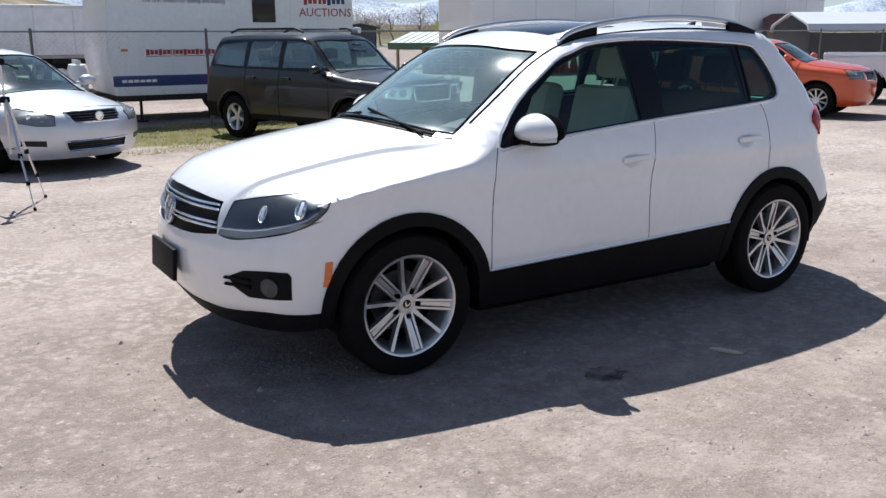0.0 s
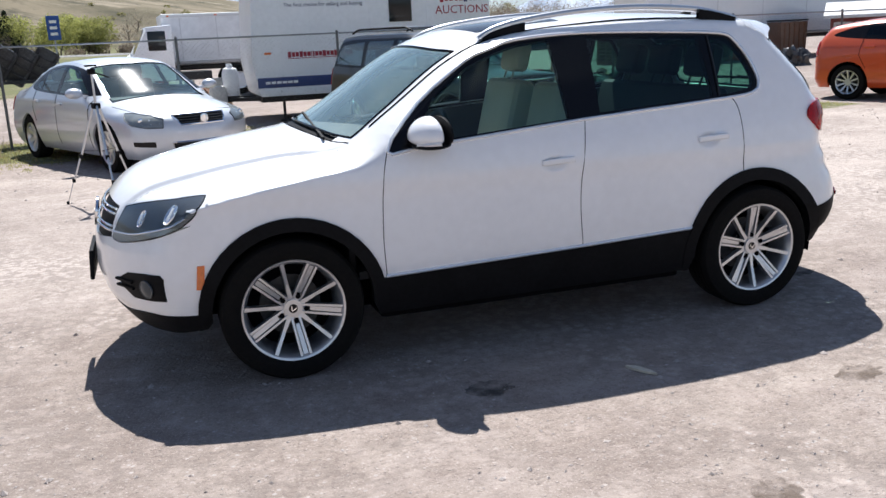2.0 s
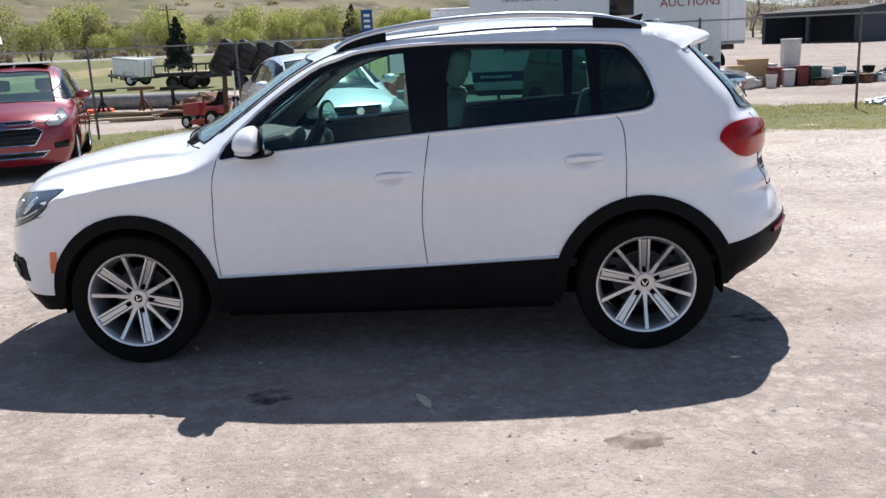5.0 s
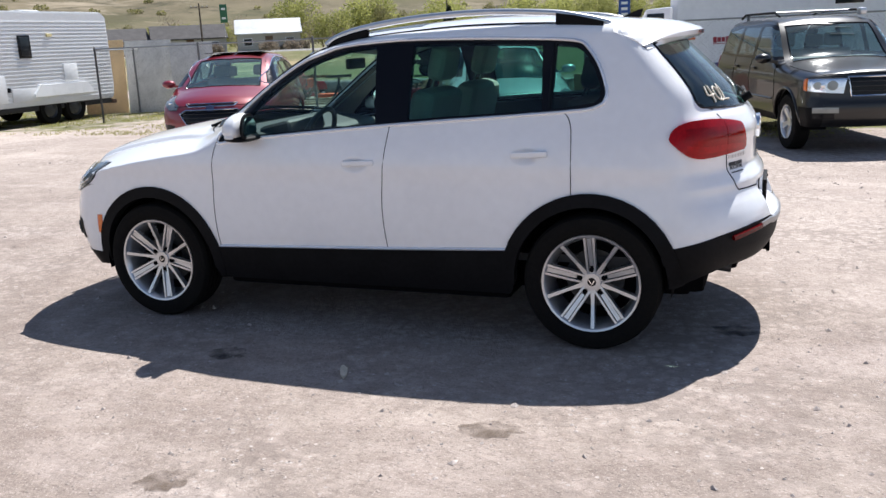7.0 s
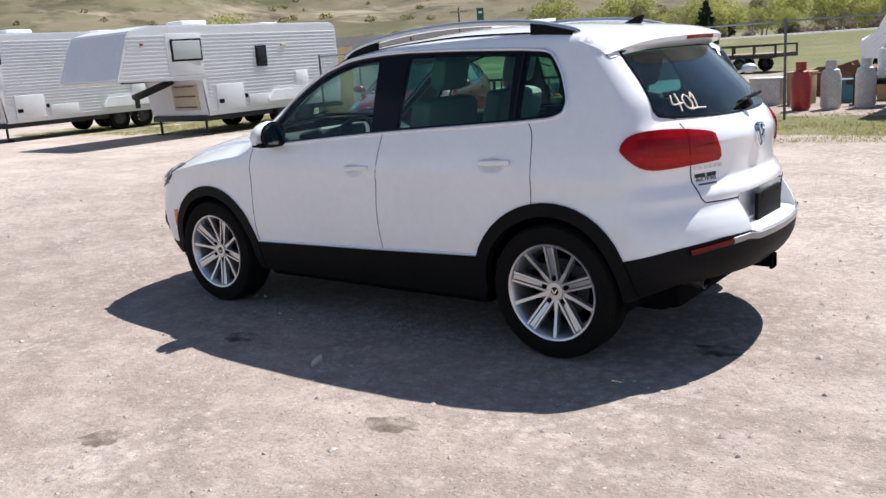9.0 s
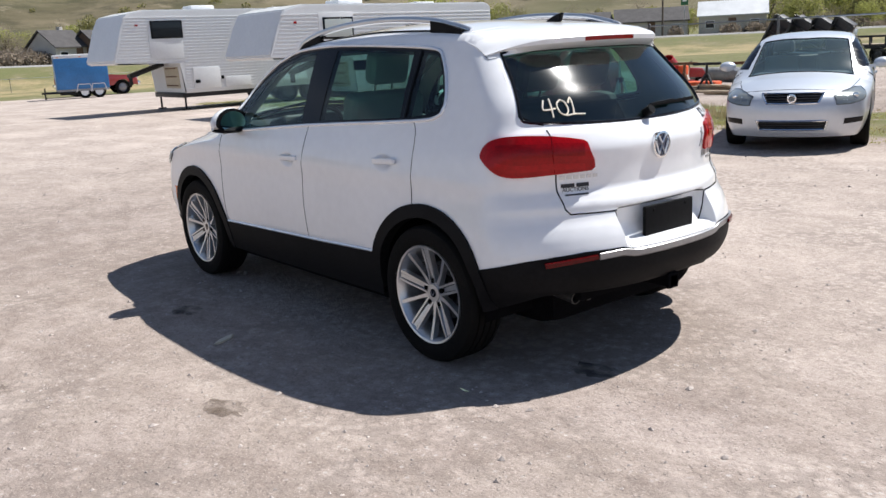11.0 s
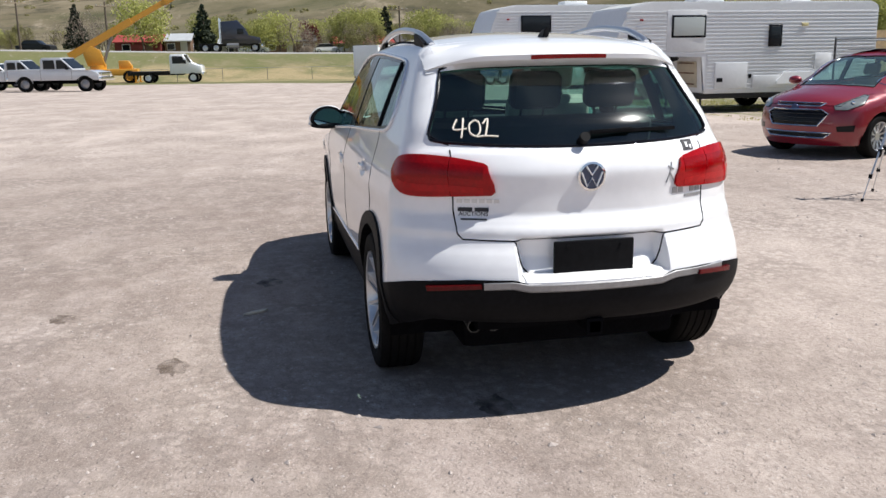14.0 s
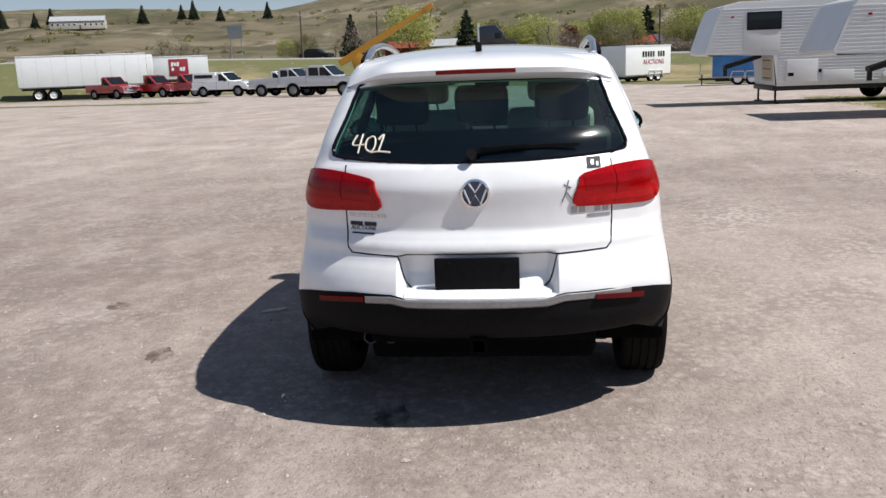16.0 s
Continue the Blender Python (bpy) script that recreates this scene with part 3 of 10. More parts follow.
def hero():
    car = empty("sport_utility_car", Matrix.Identity(4), "white compact sport utility car, parked on gravel, black lower cladding", "car")
    sk = HERO
    T2 = curve([(-1.93, -0.60), (-1.75, -0.645), (-1.5, -0.67), (-1.2, -0.68), (-1.0, -0.675), (-0.88, -0.665), (-0.6, -0.635), (-0.37, -0.605), (-0.1, -0.592), (0.4, -0.585), (0.9, -0.58), (1.4, -0.57), (1.56, -0.56)], 5)
    T3 = on_skin(sk, "top", [(x, y, 0) for x, y in T2])
    zt, zr = T3[0][2], T3[-1][2]
    R3 = on_skin(sk, "rear", [(0, y, z) for y, z in dense([(-0.56, zr), (-0.575, 1.47), (-0.61, 1.40), (-0.665, 1.25), (-0.69, 1.15), (-0.69, 0.9), (-0.69, 0.6), (-0.68, 0.42)], 0.012, False)])
    F3 = on_skin(sk, "front", [(0, -0.60, z) for z in np.linspace(zt, 0.27, 18)])
    R3[0], F3[0] = T3[-1], T3[0]
    xz = lambda L: [(p[0], p[2]) for p in L]
    outline = (xz(T3) + xz(R3)[1:] + [(1.70, 0.335)] + arc(1.292, 0.345, 0.385, -2, 182) + [(0.88, 0.262), (-0.88, 0.262)]
               + arc(-1.292, 0.345, 0.385, -2, 182) + [(-1.70, 0.30)] + xz(F3)[::-1][:-1])
    dlo = curve([(-0.80, 1.057), (-0.607, 1.265), (-0.342, 1.448), (-0.2, 1.503), (-0.057, 1.541), (0.249, 1.560), (0.612, 1.555), (1.0, 1.538), (1.117, 1.530), (1.205, 1.519), (1.252, 1.492), (1.316, 1.405), (1.358, 1.30), (1.359, 1.245), (1.32, 1.207), (1.15, 1.184), (0.244, 1.134), (-0.576, 1.071)], 3, True)
    s1 = [(-0.803, 1.06), (-0.834, 0.93), (-0.85, 0.647), (-0.839, 0.44)]
    s2 = [(0.251, 1.134), (0.214, 0.886), (0.201, 0.688), (0.218, 0.47)]
    s3 = [(1.162, 1.186), (1.201, 1.096), (1.205, 0.77)]
    got = sheets(sk, "side", [
        ("arch_front", ring(-1.292, 0.345, 0.38, 0.449, -14, 194)),
        ("arch_rear", ring(1.292, 0.345, 0.38, 0.452, -14, 194)),
        ("sill", [(-0.95, 0.447), (0.204, 0.477), (0.95, 0.503), (0.95, 0.2), (-0.95, 0.2)]),
        ("bumper_low", [(1.60, 0.515), (1.72, 0.545), (1.9, 0.59), (2.02, 0.61), (2.3, 0.62), (2.3, 0.2), (1.60, 0.2)]),
        ("lip_low", [(-1.55, 0.375), (-1.75, 0.372), (-1.94, 0.38), (-2.3, 0.33), (-2.3, 0.2), (-1.55, 0.2)]),
        ("pane_front", [(-0.62, 1.088), (-0.60, 1.20), (-0.53, 1.295), (-0.335, 1.428), (-0.18, 1.485), (-0.04, 1.522), (0.13, 1.537), (0.165, 1.145), (-0.56, 1.09)]),
        ("pane_rear", [(0.345, 1.162), (0.345, 1.537), (0.61, 1.533), (1.03, 1.513), (1.05, 1.198)]),
        ("pane_quarter", [(1.10, 1.202), (1.10, 1.510), (1.20, 1.499), (1.233, 1.478), (1.292, 1.395), (1.332, 1.30), (1.330, 1.25), (1.30, 1.226), (1.15, 1.205)]),
        ("pillar_band", dlo),
        ("front_door", s1 + s2[::-1] + [(-0.576, 1.072)]),
        ("rear_door", s2 + [(0.95, 0.50), (1.205, 0.76)] + s3[::-1][1:]),
        ("fender", [(-1.73, 0.30), (-1.73, 0.72), (-1.64, 0.90), (-1.60, 1.2), (-0.95, 1.2), (-0.86, 1.10)] + s1 + [(-0.9, 0.3)]),
        ("side_frame", outline),
        ], 0.04, 0.022, [(cx + i * 0.011, cz + j * 0.009) for cx, cz in ((0.055, 0.932), (0.98, 0.977)) for i in range(-9, 10) for j in range(-6, 7)]
        + [(x, 0.93 + 0.14 * (x + 1.62) + d) for x in np.arange(-1.74, -0.86, 0.02) for d in np.arange(-0.05, 0.066, 0.006)]
        + [(x, z) for x in np.arange(1.74, 2.16, 0.03) for z in np.arange(0.70, 0.80, 0.0125)])
    plan = {"arch_front": ("front_arch_trim", BLACKPLASTIC, 0.012, 0.06), "arch_rear": ("rear_arch_trim", BLACKPLASTIC, 0.012, 0.06), "sill": ("sill_trim", BLACKPLASTIC, 0.008, 0.05),
            "bumper_low": ("bumper_trim", BLACKPLASTIC, 0.004, 0.03), "lip_low": ("front_lip_trim", BLACKPLASTIC, 0.004, 0.03), "pane_front": ("front_window", CLEARGLASS, -0.006, 0), "pane_rear": ("rear_window", TINTGLASS, -0.006, 0),
            "pane_quarter": ("quarter_window", TINTGLASS, -0.006, 0), "pillar_band": ("window_surround", GLOSSBLACK, -0.003, 0.03), "front_door": ("front_door", WHITE, 0, 0.02), "rear_door": ("rear_door", WHITE, 0, 0.02),
            "fender": ("front_fender", WHITE, 0, 0.02), "side_frame": ("side_frame", WHITE, 0, 0.02)}
    doors = {}
    for mirror in (False, True):
        for key, sheet in got.items():
            name, material, off, lip = plan[key]
            ob = skin_mesh(name, sheet, material, car, "", off, lip, mirror)
            if name.endswith("_window"):
                ob.visible_shadow = False
            doors[key, mirror] = ob
        for key, material in (("front_door", TRIM), ("rear_door", TRIM), ("side_frame", GREYTRIM), ("fender", DARK)):
            skin_mesh("inner_panel", got[key], material, doors[key, mirror], "", -0.05, 0, mirror)
        # window trim and shut lines
        side = lambda pts, off=0.001: on_skin(sk, "side", [(x, 0, z) for x, z in pts], off, mirror)
        tube("window_trim", side(dense(dlo, 0.03), 0.003), 0.0085, BRIGHTTRIM, car, "bright window trim", closed=True)
        for pts in (s1, s2, s3):
            tube("shut_line", side(dense(curve(pts, 6), 0.03, False), -0.0004), 0.0023, DARK, car)
        tube("window_seal", side(dense([(1.085, 1.20), (1.085, 1.52)], 0.03, False), 0.0), 0.006, GLOSSBLACK, car)
        tube("roof_seam", on_skin(sk, "top", [(x, y, 0) for x, y in T2[26:] if x < 1.26], -0.001, mirror), 0.006, DARK, car)
        tube("hood_seam", on_skin(sk, "top", [(x, y, 0) for x, y in curve([(x, -float(sk.hood_edge(x)) - 0.020) for x in (-2.0, -1.9, -1.75, -1.6, -1.45, -1.3, -1.15, -1.0)], 4)], -0.0018, mirror), 0.0022, DARK, car)
        # lower door sheen strip, handles
        for x0, z0 in ((0.075, 0.936), (1.0, 0.981)):
            P = side([(x0, z0)])[0]
            sgn = 1 if mirror else -1
            bm = box(bmesh.new(), (0.185, 0.020, 0.030), (P[0] + 0.002, sgn * (0.892 if x0 < 0.5 else 0.872), P[2] + 0.006), 0.012, (0, -2, 0), 3)
            part("door_handle", bm, WHITE, doors["front_door" if x0 < 0.5 else "rear_door", mirror], "white pull handle")
        tube('sill_line', side(dense([(-0.845, 0.456), (0.204, 0.484), (0.93, 0.508)], 0.04, False), 0.002), 0.0085, BRIGHTTRIM, car, 'thin bright sill line')
        # amber side marker
        overlay(sk, "side", [(-1.735, 0, 0.50), (-1.722, 0, 0.612), (-1.688, 0, 0.612), (-1.700, 0, 0.497)], "side_marker", AMBER, car, "amber side marker", 0.005, 0.008, mirror=mirror)
        # rear lamps
        crest = [(1.662, -0.80, 1.048), (1.672, -0.79, 1.080), (1.695, -0.775, 1.106), (1.727, -0.76, 1.120), (1.765, -0.737, 1.127), (1.81, -0.69, 1.129), (1.85, -0.635, 1.126), (1.885, -0.588, 1.121)]
        keel = [(1.666, -0.80, 1.036), (1.686, -0.80, 1.016), (1.708, -0.80, 0.998), (1.735, -0.79, 0.976), (1.765, -0.778, 0.961), (1.80, -0.745, 0.952), (1.852, -0.68, 0.952), (1.906, -0.588, 0.957)]
        outer = curve(crest, 4) + curve(keel, 4)[::-1]
        inner = [(1.887, -0.585, 1.121), (1.93, -0.515, 1.109), (1.955, -0.455, 1.097), (1.966, -0.438, 1.086), (1.984, -0.414, 1.01), (1.986, -0.412, 0.978), (1.976, -0.425, 0.963), (1.907, -0.585, 0.957)]
        lamp = overlay(sk, "rear_corner", outer, "tail_lamp", REDLENS, car, "red tail lamp", 0.012, 0.02, 0.02, mirror, 0.012)
        inside = overlay(sk, "rear_corner", inner, "tailgate_lamp", REDLENS, car, "red tailgate lamp", 0.012, 0.02, 0.02, mirror, 0.012)
        mixed = lambda f, a, b: [tuple(np.array(p) * (1 - f) + np.array(q) * f) for p, q in zip(crest[a:b], keel[a:b])]
        for f0, f1, a, b, tone, says in ((0.20, 0.52, 3, 8, REDDARK, "dark red lens band"), (0.68, 0.86, 3, 8, REDGLOW, "bright red lens band")):
            rim = curve(mixed(f0, a, b), 4) + curve(mixed(f1, a, b), 4)[::-1]
            overlay(sk, "rear_corner", rim, "lamp_band", tone, lamp, says, 0.0135, 0.002, 0.02, mirror, 0.008)
        for z0, z1, tone, says in ((1.040, 1.092, REDDARK, "dark red lens band"), (0.980, 1.008, REDGLOW, "bright red lens band")):
            rim = [(1.892, -0.577, z0), (1.935, -0.51, z0 - 0.004), (1.962, -0.452, z0 - 0.010), (1.962, -0.452, z1 - 0.010), (1.935, -0.51, z1 - 0.004), (1.892, -0.577, z1)]
            overlay(sk, "rear_corner", rim, "lamp_band", tone, inside, says, 0.0135, 0.002, 0.02, mirror, 0.008)
        overlay(sk, "rear", [(0, -0.71, 0.580), (0, -0.60, 0.592), (0, -0.50, 0.600), (0, -0.495, 0.582), (0, -0.60, 0.572), (0, -0.705, 0.558)], "reflector", DULLRED, car, "red bumper reflector", 0.019, 0.018, mirror=mirror)
        # headlamp: housing, reflectors, clear cover
        brow_line = [(-2.0, -0.495, 0.860), (-1.93, -0.575, 0.880), (-1.85, -0.65, 0.895), (-1.785, -0.698, 0.903), (-1.70, -0.735, 0.914), (-1.637, -0.762, 0.919)]
        under_line = [(-1.642, -0.785, 0.907), (-1.665, -0.828, 0.885), (-1.695, -0.85, 0.855), (-1.735, -0.85, 0.820), (-1.787, -0.843, 0.788), (-1.862, -0.809, 0.758), (-1.928, -0.744, 0.736), (-1.997, -0.649, 0.716), (-2.05, -0.565, 0.705), (-2.077, -0.495, 0.714)]
        hl = curve(brow_line, 3) + curve(under_line, 4)
        hh = overlay(sk, "front_corner", hl, "headlamp", HOUSING, car, "clear headlamp with dark housing", 0.0015, 0.02, 0.02, mirror, 0.012)
        for c, r in (((-1.926, -0.675, 0.820), 0.043), ((-1.792, -0.795, 0.846), 0.055)):
            q = on_skin(sk, "front_corner", [c], 0.002, mirror)[0]
            nrm = sk.normal(np.array([q if not mirror else (q[0], -q[1], q[2])]))[0] * ((1, -1, 1) if mirror else (1, 1, 1))
            turn = Matrix.Translation(q) @ Vector(nrm).to_track_quat("Z", "Y").to_matrix().to_4x4() @ Matrix.Diagonal((0.48, 1, 1, 1))
            bm = lathe(bmesh.new(), [(r, 0.004), (r * 0.95, 0.010), (r * 0.86, 0.006), (r * 0.62, 0.002), (r * 0.34, 0.0015), (r * 0.30, 0.007), (0.001, 0.009)], 28, turn)
            part("reflector_bowl", bm, LAMPCHROME, hh, "bright chrome lamp bowl")
            bm = box(bmesh.new(), (r * 0.5, r * 1.25, 0.003), (r * 0.1, 0, 0.0125), 0.001)
            bmesh.ops.transform(bm, matrix=turn, verts=bm.verts[:])
            part("bulb_shield", bm, LAMPBOWL, hh, "bright vertical lamp element")
        low = [(-1.70, -0.83, 0.80), (-1.80, -0.815, 0.768), (-1.887, -0.775, 0.752), (-1.996, -0.645, 0.714), (-2.075, -0.48, 0.716), (-2.06, -0.48, 0.742), (-1.98, -0.64, 0.748), (-1.88, -0.76, 0.782)]
        overlay(sk, "front_corner", low, "turn_signal", LAMPGREY, hh, "pale lower signal strip", 0.003, 0.003, mirror=mirror)
        P = on_skin(sk, "front_corner", [(-2.06, -0.48, 0.744), (-1.985, -0.64, 0.750), (-1.90, -0.745, 0.772), (-1.80, -0.815, 0.800), (-1.735, -0.835, 0.835)], 0.005, mirror)
        tube("lamp_strip", curve(P, 5), 0.0045, LAMPCHROME, hh, "thin chrome strip", res=1)
        tube("lamp_seal", on_skin(sk, "front_corner", dense(hl, 0.03), 0.001, mirror), 0.0035, GLOSSBLACK, hh, closed=True, res=1)
        cover = overlay(sk, "front_corner", hl, "lamp_cover", LENSGLASS, hh, "", 0.014, 0.012, 0.02, mirror, 0.012)
        cover.visible_shadow = False
        # fog lamp recess
        fog = [(-2.07, -0.56, 0.535), (-2.027, -0.64, 0.572), (-1.95, -0.74, 0.582), (-1.882, -0.813, 0.580), (-1.862, -0.815, 0.56), (-1.865, -0.807, 0.452), (-2.009, -0.643, 0.448), (-2.05, -0.58, 0.49)]
        fg = overlay(sk, "front_corner", fog, "fog_lamp_surround", BLACKPLASTIC, car, "", 0.003, 0.01, mirror=mirror)
        for dz in (0.53, 0.50):
            P = on_skin(sk, "front_corner", [(-2.085, -0.545, dz), (-2.0, -0.67, dz)], 0.006, mirror)
            part("fin", bar(bmesh.new(), P[0], P[1], 0.02, 0.012, 0.003), BLACKPLASTIC, fg)
        q = on_skin(sk, "front_corner", [(-1.945, -0.75, 0.508)], 0.0, mirror)[0]
        nrm = sk.normal(np.array([q if not mirror else (q[0], -q[1], q[2])]))[0] * ((1, -1, 1) if mirror else (1, 1, 1))
        bm = bmesh.new()
        lathe(bm, [(0.045, 0.004), (0.043, 0.010), (0.036, 0.008), (0.02, 0.014), (0.001, 0.016)], 24, Matrix.Translation(q) @ Vector(nrm).to_track_quat("Z", "Y").to_matrix().to_4x4())
        part("fog_lamp", bm, HOUSING, fg, "round clear fog lamp")
        # wing mirror
        sg = 1 if mirror else -1
        bm = bmesh.new()
        bmesh.ops.create_uvsphere(bm, u_segments=32, v_segments=20, radius=1)
        for v in bm.verts:
            x, y, z = v.co
            y *= sg
            x = x * (1.0 if x < 0 else 0.40)
            z = z * (0.46 if z < 0 else 1.0 - 0.10 * y)
            v.co = (-0.600 + 0.105 * x + 0.012 * y, sg * (0.915 + 0.125 * y), 1.118 + 0.098 * z)
        mir = part("wing_mirror", bm, WHITE, car, "white wing mirror")
        bm = bmesh.new()
        bmesh.ops.create_uvsphere(bm, u_segments=24, v_segments=12, radius=1, matrix=pose(-0.598, sg * 0.912, 1.080) @ Matrix.Diagonal((0.094, 0.116, 0.022, 1)))
        bar(bm, (-0.62, sg * 0.86, 1.090), (-0.66, sg * 0.775, 1.078), 0.15, 0.03, 0.012)
        part("mirror_base", bm, BLACKPLASTIC, mir)
        for nm, mt, rr, off in (("mirror_back", BLACKPLASTIC, 1.10, 0.004), ("mirror_glass", MIRRORGLASS, 0.90, 0.009)):
            bm = bmesh.new()
            cyl(bm, 1, 0.012, (0, 0, 0), (0, 90, 0), 32)
            for v in bm.verts:
                v.co = (v.co.x + off, v.co.y * 0.112 * rr, (v.co.z * (0.084 if v.co.z > 0 else 0.048)) * rr)
            bmesh.ops.transform(bm, matrix=pose(-0.562, sg * 0.913, 1.122, 0, 0, -14 * sg), verts=bm.verts[:])
            part(nm, bm, mt, mir)
        tube("turn_repeater", curve([(-0.676, sg * 0.955, 1.090), (-0.638, sg * 1.008, 1.092), (-0.585, sg * 1.036, 1.096)], 6), 0.0105, LAMPBOWL, mir, "pale signal strip")
        # roof rail
        arch = curve([(-0.22, sg * 0.575, 1.555), (-0.13, sg * 0.575, 1.60), (0.05, sg * 0.578, 1.64), (0.35, sg * 0.58, 1.672), (0.7, sg * 0.575, 1.682), (1.05, sg * 0.565, 1.662), (1.22, sg * 0.557, 1.632), (1.31, sg * 0.552, 1.610), (1.345, sg * 0.55, 1.596)], 8)
        rail = tube("roof_rail", arch, 0.0165, SATIN, car, "silver roof rail", res=4)
        foot = on_skin(sk, "top", [(x, -0.577, 0) for x in np.linspace(-0.2, 1.32, 20)], 0.001, mirror)
        for a, b in ((0, 4), (16, 20)):
            bm = bmesh.new()
            pts = foot[a:b]
            ups = [arch[min(range(len(arch)), key=lambda i: abs(arch[i][0] - p[0]))][2] for p in pts]
            for (p, u), (q, w) in zip(zip(pts, ups), list(zip(pts, ups))[1:]):
                vs = [bm.verts.new((p[0], p[1] + d * 0.012, z)) for d in (-1, 1) for z in (p[2] - 0.01, u)] + [bm.verts.new((q[0], q[1] + d * 0.012, z)) for d in (-1, 1) for z in (q[2] - 0.01, w)]
                for f4 in ((0, 1, 5, 4), (2, 6, 7, 3), (0, 4, 6, 2), (1, 3, 7, 5)):
                    bm.faces.new([vs[i] for i in f4])
            part("rail_foot", bm, BLACKPLASTIC, rail)
        # wheel housing liners
        for cx in (-1.292, 1.292):
            bm = bmesh.new()
            A = np.radians(np.linspace(-10, 190, 22))
            rows = [[bm.verts.new((cx + 0.40 * math.cos(a), sg * y, 0.345 + 0.40 * math.sin(a))) for a in A] for y in (0.84, 0.52)]
            for k in range(len(A) - 1):
                bm.faces.new((rows[0][k], rows[0][k + 1], rows[1][k + 1], rows[1][k]))
            bm.faces.new(rows[1])
            part("wheel_liner", bm, DARK, car)
            wheel(car, (cx + (0 if cx < 0 else 0.01) - 0.01 * (cx < 0), sg * 0.770, 0.345), 0.345, 0.240, 0.214, "ten", not mirror, spin=-28 if cx < 0 else 0)
    # top: hood, cowl, windscreen, roof, sunroof
    NF2 = curve([(-1.93, -0.60), (-2.01, -0.45), (-2.06, -0.25), (-2.075, 0), (-2.06, 0.25), (-2.01, 0.45), (-1.93, 0.60)], 6)
    NF3 = on_skin(sk, "top", [(x, y, 0) for x, y in NF2])
    SP2 = curve([(1.56, -0.56), (1.60, -0.42), (1.62, -0.2), (1.625, 0), (1.62, 0.2), (1.60, 0.42), (1.56, 0.56)], 6)
    SP3 = on_skin(sk, "top", [(x, y, 0) for x, y in SP2])
    flip = lambda L: [(x, -y) for x, y in L][::-1]
    tl = [(p[0], p[1]) for p in T3]
    screen = curve([(-0.925, -0.645), (-1.0, -0.50), (-1.065, -0.25), (-1.085, 0), (-1.065, 0.25), (-1.0, 0.50), (-0.925, 0.645)], 5) + curve([(-0.345, 0.555), (-0.42, 0.35), (-0.455, 0), (-0.42, -0.35), (-0.345, -0.555)], 5)
    hood_back = curve([(-0.945, -0.672), (-1.03, -0.55), (-1.11, -0.28), (-1.135, 0), (-1.11, 0.28), (-1.03, 0.55), (-0.945, 0.672)], 5)
    hood_poly = [p for p in tl if p[0] < -0.95] + hood_back + flip([p for p in tl if p[0] < -0.95]) + NF2[::-1][1:-1]
    cowl_poly = [p for p in hood_back if abs(p[1]) < 0.60] + [p for p in screen[:31][::-1] if abs(p[1]) < 0.60]
    roof_poly = tl + SP2[1:-1] + flip(tl) + NF2[::-1][1:-1]
    sunroof = [(-0.17, -0.43), (-0.20, -0.2), (-0.205, 0), (-0.20, 0.2), (-0.17, 0.43), (0.30, 0.44), (0.30, -0.44)]
    got = sheets(sk, "top", [("windscreen", screen), ("sunroof", sunroof), ("cowl", cowl_poly), ("hood", hood_poly), ("roof", roof_poly)], (0.03, 0.05), 0.03,
                 [(x, sg * (float(sk.hood_edge(x)) + d)) for x in np.arange(-2.04, -0.97, 0.02) for sg in (-1, 1) for d in (-0.030, -0.018, -0.009, 0, 0.009, 0.018, 0.030)])
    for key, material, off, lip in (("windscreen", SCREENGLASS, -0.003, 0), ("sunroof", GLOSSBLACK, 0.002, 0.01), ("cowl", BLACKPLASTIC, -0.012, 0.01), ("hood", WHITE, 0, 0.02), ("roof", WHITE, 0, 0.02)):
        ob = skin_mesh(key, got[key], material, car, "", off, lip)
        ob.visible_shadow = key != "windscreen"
    skin_mesh("headliner", got["roof"], GREYTRIM, car, "", -0.035, 0)
    tube("screen_frame", on_skin(sk, "top", [(x, y, 0) for x, y in dense(screen, 0.04)], -0.001), 0.007, GLOSSBLACK, car, closed=True)
    tube("hood_seam", on_skin(sk, "top", [(x, y, 0) for x, y in hood_back], -0.001), 0.004, DARK, car)
    # front: grille, bumper, intake
    fy = [(p[1], p[2]) for p in NF3]
    fl = [(-0.60, p[2]) for p in F3]
    face = fy + [(-y, z) for y, z in fl][1:] + fl[::-1][:-1]
    grille = [(-0.44, 0.855), (-0.2, 0.872), (0, 0.876), (0.2, 0.872), (0.44, 0.855), (0.475, 0.715), (0.3, 0.695), (0, 0.688), (-0.3, 0.695), (-0.475, 0.715)]
    intake = [(-0.46, 0.50), (0.46, 0.50), (0.50, 0.40), (-0.50, 0.40)]
    got = sheets(sk, "front", [("grille", grille), ("lip", [(-0.7, 0.2), (-0.7, 0.38), (-0.45, 0.352), (0.45, 0.352), (0.7, 0.38), (0.7, 0.2)]), ("front_bumper", face)], (0.05, 0.02), 0.03)
    for key, material, off, lip in (("grille", BLACKPLASTIC, -0.014, 0.0), ("lip", BLACKPLASTIC, 0.004, 0.03), ("front_bumper", WHITE, 0, 0.03)):
        ob = skin_mesh(key, got[key], material, car, "", off, lip)
        if key == "grille":
            gr = ob
    for z in (0.838, 0.818, 0.764, 0.744):
        w = 0.43 + (0.84 - z) * 0.35
        tube("grille_bar", on_skin(sk, "front", [(0, y, z) for y in np.linspace(-w, w, 18)], 0.003), 0.0065, CHROME, gr, "chrome grille bar")
    bm = bmesh.new()
